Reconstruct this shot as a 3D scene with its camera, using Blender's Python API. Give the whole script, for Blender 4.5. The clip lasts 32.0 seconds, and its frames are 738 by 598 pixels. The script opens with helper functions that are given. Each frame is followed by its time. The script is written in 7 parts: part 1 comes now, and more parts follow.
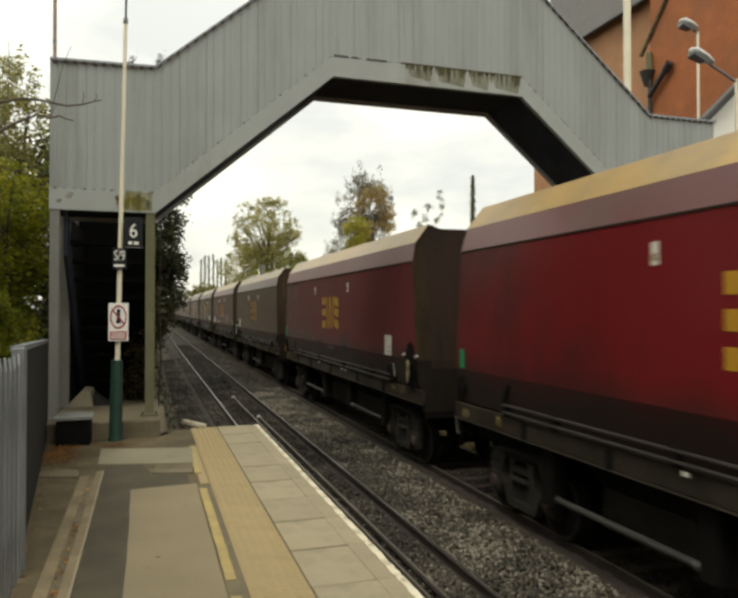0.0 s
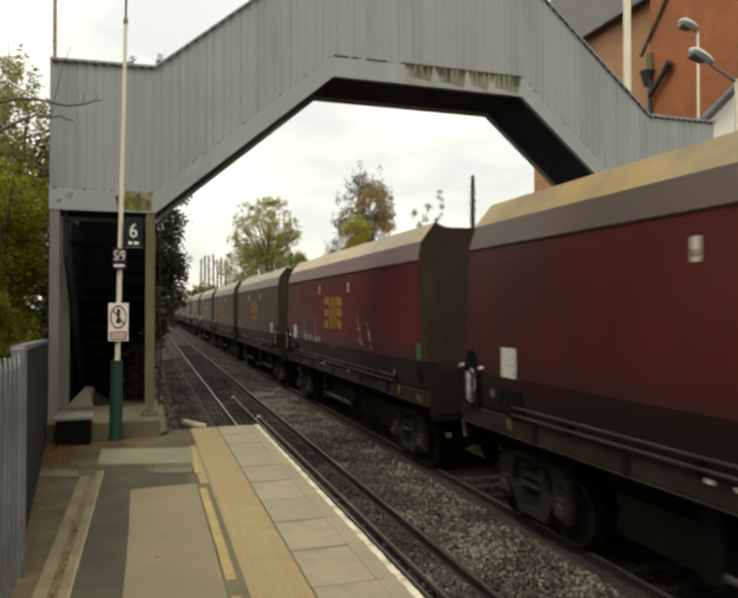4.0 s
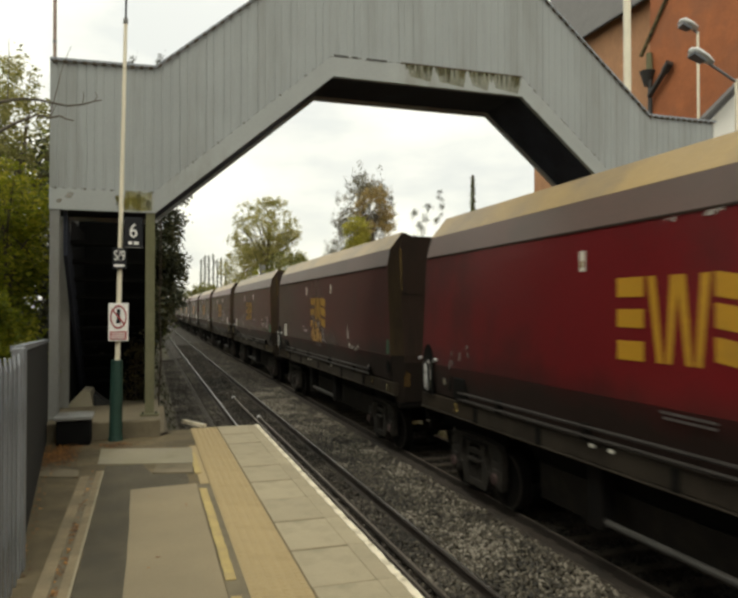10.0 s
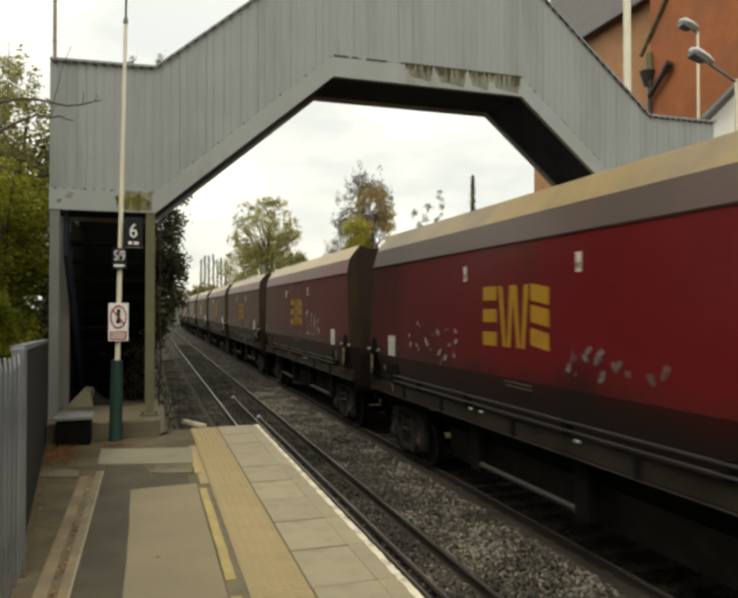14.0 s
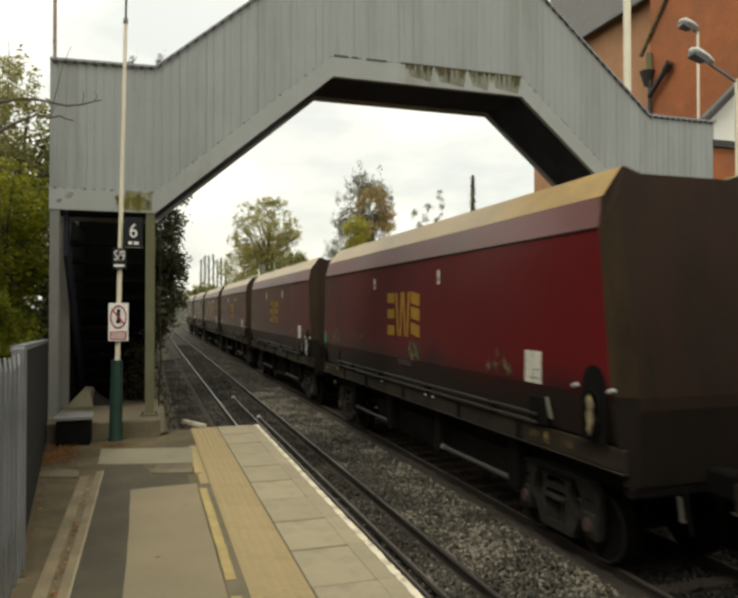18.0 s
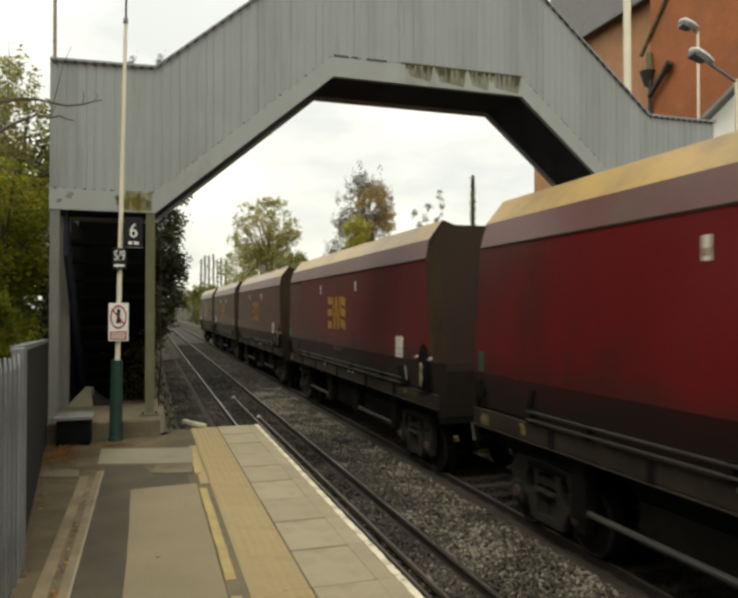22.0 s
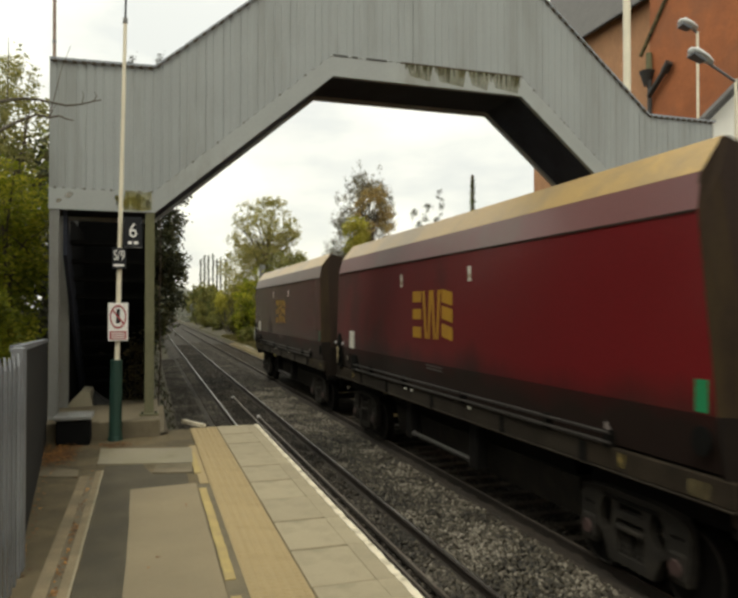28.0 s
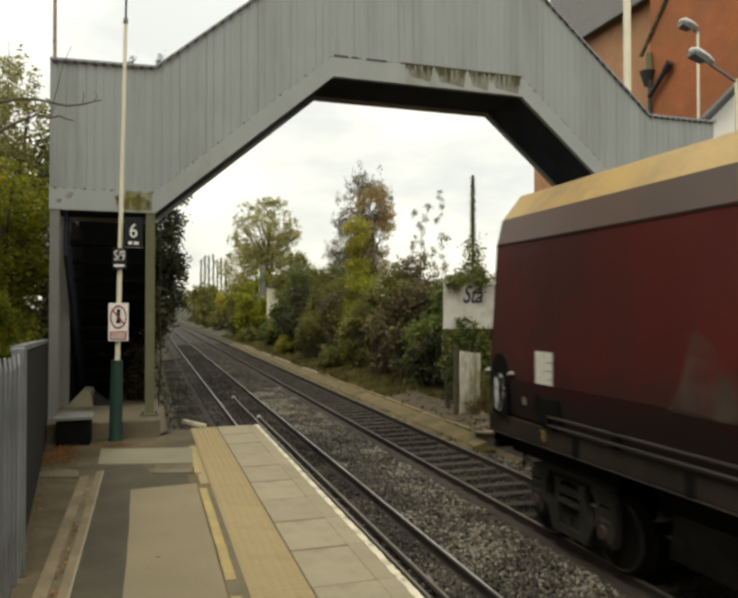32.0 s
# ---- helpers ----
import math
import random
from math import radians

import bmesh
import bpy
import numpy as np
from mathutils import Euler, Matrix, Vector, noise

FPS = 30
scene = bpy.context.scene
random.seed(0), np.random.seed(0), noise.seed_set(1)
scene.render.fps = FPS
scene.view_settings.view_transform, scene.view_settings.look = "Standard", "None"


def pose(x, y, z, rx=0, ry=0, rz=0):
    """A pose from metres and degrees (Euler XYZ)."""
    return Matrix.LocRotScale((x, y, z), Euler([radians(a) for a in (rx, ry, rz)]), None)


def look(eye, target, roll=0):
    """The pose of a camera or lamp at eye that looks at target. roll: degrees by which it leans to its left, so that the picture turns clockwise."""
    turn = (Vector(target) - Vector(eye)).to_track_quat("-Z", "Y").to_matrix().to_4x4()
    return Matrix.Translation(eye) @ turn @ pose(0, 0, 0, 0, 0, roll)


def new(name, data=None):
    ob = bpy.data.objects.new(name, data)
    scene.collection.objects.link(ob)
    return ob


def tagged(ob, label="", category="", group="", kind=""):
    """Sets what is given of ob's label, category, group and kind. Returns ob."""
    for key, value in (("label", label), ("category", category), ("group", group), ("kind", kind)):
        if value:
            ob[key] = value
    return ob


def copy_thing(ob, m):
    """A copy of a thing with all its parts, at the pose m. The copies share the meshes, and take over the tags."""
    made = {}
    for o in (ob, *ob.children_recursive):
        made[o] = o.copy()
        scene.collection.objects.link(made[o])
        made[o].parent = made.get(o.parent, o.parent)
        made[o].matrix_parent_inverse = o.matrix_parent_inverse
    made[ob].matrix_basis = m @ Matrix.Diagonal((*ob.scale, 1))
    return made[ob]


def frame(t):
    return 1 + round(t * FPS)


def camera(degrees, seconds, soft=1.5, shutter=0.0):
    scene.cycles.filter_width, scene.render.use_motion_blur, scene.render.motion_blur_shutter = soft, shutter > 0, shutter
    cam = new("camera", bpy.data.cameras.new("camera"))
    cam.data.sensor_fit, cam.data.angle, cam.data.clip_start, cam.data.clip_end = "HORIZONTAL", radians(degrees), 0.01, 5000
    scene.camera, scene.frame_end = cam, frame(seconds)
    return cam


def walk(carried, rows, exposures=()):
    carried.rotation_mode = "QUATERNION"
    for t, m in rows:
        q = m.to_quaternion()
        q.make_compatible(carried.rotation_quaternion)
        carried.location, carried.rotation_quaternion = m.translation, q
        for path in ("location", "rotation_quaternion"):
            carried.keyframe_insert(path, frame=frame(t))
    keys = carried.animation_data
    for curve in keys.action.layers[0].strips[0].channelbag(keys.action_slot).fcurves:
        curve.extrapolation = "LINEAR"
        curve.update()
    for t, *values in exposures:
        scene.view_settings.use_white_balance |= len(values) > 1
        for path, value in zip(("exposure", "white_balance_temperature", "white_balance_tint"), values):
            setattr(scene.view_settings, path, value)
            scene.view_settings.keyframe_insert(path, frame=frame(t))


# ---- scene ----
# Camera on a tripod on the platform; z = 0 is the platform surface, y runs along the tracks.
cam = camera(56.37, 32.0, soft=3.1, shutter=0.4)
VIEW = pose(0.0, 0.0, 1.75, 90.842, 0, -17.81)
NUDGE = pose(0.0, 0.0, 1.75, 90.745, 0, -17.745)    # the tripod is knocked and settles again
SWAY = pose(0.0, 0.0, 1.75, 90.805, 0, -17.885)
REST = pose(0.0, 0.0, 1.75, 90.825, 0, -17.838)
walk(cam, [(0.0, VIEW), (21.8, VIEW), (22.5, pose(0.0, 0.0, 1.75, 90.80, 0, -17.77)), (23.0, NUDGE), (23.5, SWAY), (24.0, SWAY), (24.6, REST), (28.0, REST), (29.5, VIEW), (32.0, VIEW)],
     [(0.0, 0.20, 6900, 5), (32.0, 0.20, 6900, 5)])

# ---- light ----
world = bpy.data.worlds.new("overcast_sky")
scene.world = world
world.use_nodes = True
wn, wl = world.node_tree.nodes, world.node_tree.links
bg = wn["Background"]
sky = wn.new("ShaderNodeTexSky")
sky.sky_type, sky.sun_disc = "NISHITA", False
sky.sun_elevation, sky.sun_rotation = radians(38), radians(20)
wc = wn.new("ShaderNodeTexCoord")
wmap = wn.new("ShaderNodeMapping")
wmap.inputs["Scale"].default_value = (2.2, 2.2, 6.0)
wl.new(wc.outputs["Generated"], wmap.inputs["Vector"])
wnoise = wn.new("ShaderNodeTexNoise")
wnoise.inputs["Scale"].default_value, wnoise.inputs["Detail"].default_value = 1.3, 5
wl.new(wmap.outputs["Vector"], wnoise.inputs["Vector"])
wramp = wn.new("ShaderNodeValToRGB")
wramp.color_ramp.elements[0].position, wramp.color_ramp.elements[0].color = 0.36, (0.70, 0.72, 0.72, 1)
wramp.color_ramp.elements[1].position, wramp.color_ramp.elements[1].color = 0.60, (1.07, 1.05, 0.96, 1)
wl.new(wnoise.outputs["Fac"], wramp.inputs["Fac"])
wdim = wn.new("ShaderNodeMix")
wdim.data_type, wdim.blend_type = "RGBA", "MULTIPLY"
wdim.inputs["Factor"].default_value = 1.0
wdim.inputs[7].default_value = (0.1, 0.1, 0.1, 1)
wl.new(sky.outputs["Color"], wdim.inputs[6])
wmix = wn.new("ShaderNodeMix")
wmix.data_type = "RGBA"
wmix.inputs["Factor"].default_value = 0.93
wl.new(wdim.outputs[2], wmix.inputs[6])
wl.new(wramp.outputs["Color"], wmix.inputs[7])
# overcast sky: brighter overhead than at the horizon
wsep = wn.new("ShaderNodeSeparateXYZ")
wl.new(wc.outputs["Generated"], wsep.inputs[0])
wgrad = wn.new("ShaderNodeMapRange")
wgrad.inputs["To Min"].default_value, wgrad.inputs["To Max"].default_value = 0.85, 1.26
wl.new(wsep.outputs["Z"], wgrad.inputs["Value"])
wover = wn.new("ShaderNodeMix")
wover.data_type, wover.blend_type = "RGBA", "MULTIPLY"
wover.inputs["Factor"].default_value = 1.0
wl.new(wmix.outputs[2], wover.inputs[6])
wl.new(wgrad.outputs[0], wover.inputs[7])
wl.new(wover.outputs[2], bg.inputs["Color"])
bg.inputs["Strength"].default_value = 1.12

sun_data = bpy.data.lights.new("sun", "SUN")
sun_data.energy, sun_data.angle, sun_data.color = 0.9, radians(14), (1.0, 0.95, 0.86)
sun = new("sun", sun_data)
sun.matrix_world = look((0, 0, 30), (0 + 14, 30 * 0.55, 0))


# ---- materials ----
def mat(name, color, rough=0.8, vary=0.25, scale=3.0, fine=40.0, bump=0.2, metal=0.0, stain=None, stain_scale=0.8,
        stain_amount=0.4, streak=1.0, rand=0.0, spec=0.5, coat=0.0, coat_ior=1.55, coat_rough=0.24, coat_tint=None, lower_dark=None, sheen=0.0, dust=(0.5, 0.45, 0.4), dull=0.3, coords="Object"):
    """Two-scale procedural surface: grain, broad variation, optional stains (streak stretches them upright)."""
    m = bpy.data.materials.new(name)
    m.use_nodes = True
    n, l = m.node_tree.nodes, m.node_tree.links
    b = n["Principled BSDF"]
    tc = n.new("ShaderNodeTexCoord")
    big = n.new("ShaderNodeTexNoise")
    big.inputs["Scale"].default_value, big.inputs["Detail"].default_value = scale, 6
    small = n.new("ShaderNodeTexNoise")
    small.inputs["Scale"].default_value, small.inputs["Detail"].default_value = fine, 4
    for q in (big, small):
        l.new(tc.outputs[coords], q.inputs["Vector"])
    add = n.new("ShaderNodeMath")
    add.operation = "MULTIPLY_ADD"
    l.new(small.outputs["Fac"], add.inputs[0])
    add.inputs[1].default_value = 0.6
    l.new(big.outputs["Fac"], add.inputs[2])
    src = add.outputs[0]
    if rand:
        info = n.new("ShaderNodeObjectInfo")
        more = n.new("ShaderNodeMath")
        more.operation = "MULTIPLY_ADD"
        l.new(info.outputs["Random"], more.inputs[0])
        more.inputs[1].default_value = rand
        l.new(src, more.inputs[2])
        src = more.outputs[0]
    ramp = n.new("ShaderNodeMapRange")
    ramp.inputs["From Min"].default_value, ramp.inputs["From Max"].default_value = 0.5, 1.1 + rand
    ramp.inputs["To Min"].default_value, ramp.inputs["To Max"].default_value = 1 - vary, 1 + vary
    l.new(src, ramp.inputs["Value"])
    mul = n.new("ShaderNodeMix")
    mul.data_type, mul.blend_type = "RGBA", "MULTIPLY"
    mul.inputs["Factor"].default_value = 1.0
    mul.inputs[6].default_value = (*color, 1)
    l.new(ramp.outputs[0], mul.inputs[7])
    out = mul.outputs[2]
    if stain:
        mp = n.new("ShaderNodeMapping")
        mp.inputs["Scale"].default_value = (1, 1, 1 / streak)
        l.new(tc.outputs[coords], mp.inputs["Vector"])
        sn = n.new("ShaderNodeTexNoise")
        sn.inputs["Scale"].default_value, sn.inputs["Detail"].default_value = stain_scale, 8
        sn.inputs["Roughness"].default_value = 0.65
        l.new(mp.outputs["Vector"], sn.inputs["Vector"])
        sr = n.new("ShaderNodeMapRange")
        sr.inputs["From Min"].default_value, sr.inputs["From Max"].default_value = 0.62 - stain_amount * 0.4, 0.75 - stain_amount * 0.2
        l.new(sn.outputs["Fac"], sr.inputs["Value"])
        smix = n.new("ShaderNodeMix")
        smix.data_type = "RGBA"
        l.new(sr.outputs[0], smix.inputs["Factor"])
        l.new(out, smix.inputs[6])
        smix.inputs[7].default_value = (*stain, 1)
        out = smix.outputs[2]
    if lower_dark:
        # darker below a ragged edge: (height where it is full, where it ends, colour)
        sep = n.new("ShaderNodeSeparateXYZ")
        l.new(tc.outputs[coords], sep.inputs[0])
        gm = n.new("ShaderNodeMapping")
        gm.inputs["Scale"].default_value = (1, 1, 0.35)
        l.new(tc.outputs[coords], gm.inputs["Vector"])
        gn = n.new("ShaderNodeTexNoise")
        gn.inputs["Scale"].default_value, gn.inputs["Detail"].default_value = 1.1, 8
        l.new(gm.outputs["Vector"], gn.inputs["Vector"])
        ga = n.new("ShaderNodeMath")
        ga.operation = "MULTIPLY_ADD"
        l.new(gn.outputs["Fac"], ga.inputs[0])
        ga.inputs[1].default_value = -0.9
        l.new(sep.outputs["Z"], ga.inputs[2])
        gr = n.new("ShaderNodeMapRange")
        gr.inputs["From Min"].default_value, gr.inputs["From Max"].default_value = lower_dark[0] - 0.45, lower_dark[1] - 0.45
        gr.inputs["To Min"].default_value, gr.inputs["To Max"].default_value = 1.0, 0.0
        l.new(ga.outputs[0], gr.inputs["Value"])
        gx = n.new("ShaderNodeMix")
        gx.data_type = "RGBA"
        l.new(gr.outputs[0], gx.inputs["Factor"])
        l.new(out, gx.inputs[6])
        gx.inputs[7].default_value = (*lower_dark[2], 1)
        out = gx.outputs[2]
    l.new(out, b.inputs["Base Color"])
    b.inputs["Metallic"].default_value = metal
    b.inputs["Sheen Weight"].default_value, b.inputs["Sheen Roughness"].default_value, b.inputs["Sheen Tint"].default_value = sheen, dull, (*dust, 1)
    b.inputs["Specular IOR Level"].default_value = spec
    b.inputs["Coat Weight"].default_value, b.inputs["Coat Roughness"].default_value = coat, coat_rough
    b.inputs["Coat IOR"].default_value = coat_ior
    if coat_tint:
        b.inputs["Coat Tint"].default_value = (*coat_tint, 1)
    rr = n.new("ShaderNodeMapRange")
    rr.inputs["To Min"].default_value, rr.inputs["To Max"].default_value = max(0.05, rough - 0.12), min(1.0, rough + 0.12)
    l.new(big.outputs["Fac"], rr.inputs["Value"])
    l.new(rr.outputs[0], b.inputs["Roughness"])
    if bump:
        bp = n.new("ShaderNodeBump")
        bp.inputs["Strength"].default_value, bp.inputs["Distance"].default_value = bump, 0.02
        l.new(small.outputs["Fac"], bp.inputs["Height"])
        l.new(bp.outputs["Normal"], b.inputs["Normal"])
    return m


def leaf_mat(name, a, b_, c=None, thin=0.3):
    """Leaves: colour varies from leaf to leaf between a and b_, some of c."""
    m = bpy.data.materials.new(name)
    m.use_nodes = True
    n, l = m.node_tree.nodes, m.node_tree.links
    b = n["Principled BSDF"]
    g = n.new("ShaderNodeNewGeometry")
    tc = n.new("ShaderNodeTexCoord")
    ns = n.new("ShaderNodeTexNoise")
    ns.inputs["Scale"].default_value = 0.9
    l.new(tc.outputs["Object"], ns.inputs["Vector"])
    ad = n.new("ShaderNodeMath")
    ad.operation = "MULTIPLY_ADD"
    l.new(g.outputs["Random Per Island"], ad.inputs[0])
    ad.inputs[1].default_value = 0.5
    l.new(ns.outputs["Fac"], ad.inputs[2])
    r = n.new("ShaderNodeValToRGB")
    r.color_ramp.elements[0].position, r.color_ramp.elements[0].color = 0.5, (*a, 1)
    r.color_ramp.elements[1].position, r.color_ramp.elements[1].color = 0.85, (*b_, 1)
    if c:
        e = r.color_ramp.elements.new(1.0)
        e.color = (*c, 1)
    l.new(ad.outputs[0], r.inputs["Fac"])
    l.new(r.outputs["Color"], b.inputs["Base Color"])
    b.inputs["Roughness"].default_value = 0.6
    t = n.new("ShaderNodeBsdfTranslucent")
    l.new(r.outputs["Color"], t.inputs["Color"])
    mx = n.new("ShaderNodeMixShader")
    mx.inputs["Fac"].default_value = thin
    l.new(b.outputs["BSDF"], mx.inputs[1])
    l.new(t.outputs["BSDF"], mx.inputs[2])
    l.new(mx.outputs["Shader"], n["Material Output"].inputs["Surface"])
    return m


def spray_mat(name, color, cover=0.5, scale=5.0, soft=0.0, most=1.0):
    """Worn sprayed paint that lets the surface below show through in patches."""
    m = mat(name, color, 0.8, 0.25, 6, 30, 0.0)
    n, l = m.node_tree.nodes, m.node_tree.links
    tc = n.new("ShaderNodeTexCoord")
    ns = n.new("ShaderNodeTexNoise")
    ns.inputs["Scale"].default_value, ns.inputs["Detail"].default_value = scale, 7
    l.new(tc.outputs["Object"], ns.inputs["Vector"])
    r = n.new("ShaderNodeMapRange")
    r.inputs["From Min"].default_value, r.inputs["From Max"].default_value = 0.62 - cover * 0.35 - soft, 0.72 - cover * 0.2 + soft
    r.inputs["To Max"].default_value = most
    l.new(ns.outputs["Fac"], r.inputs["Value"])
    t = n.new("ShaderNodeBsdfTransparent")
    mx = n.new("ShaderNodeMixShader")
    l.new(r.outputs[0], mx.inputs["Fac"])
    l.new(t.outputs["BSDF"], mx.inputs[1])
    l.new(n["Principled BSDF"].outputs["BSDF"], mx.inputs[2])
    l.new(mx.outputs["Shader"], n["Material Output"].inputs["Surface"])
    return m


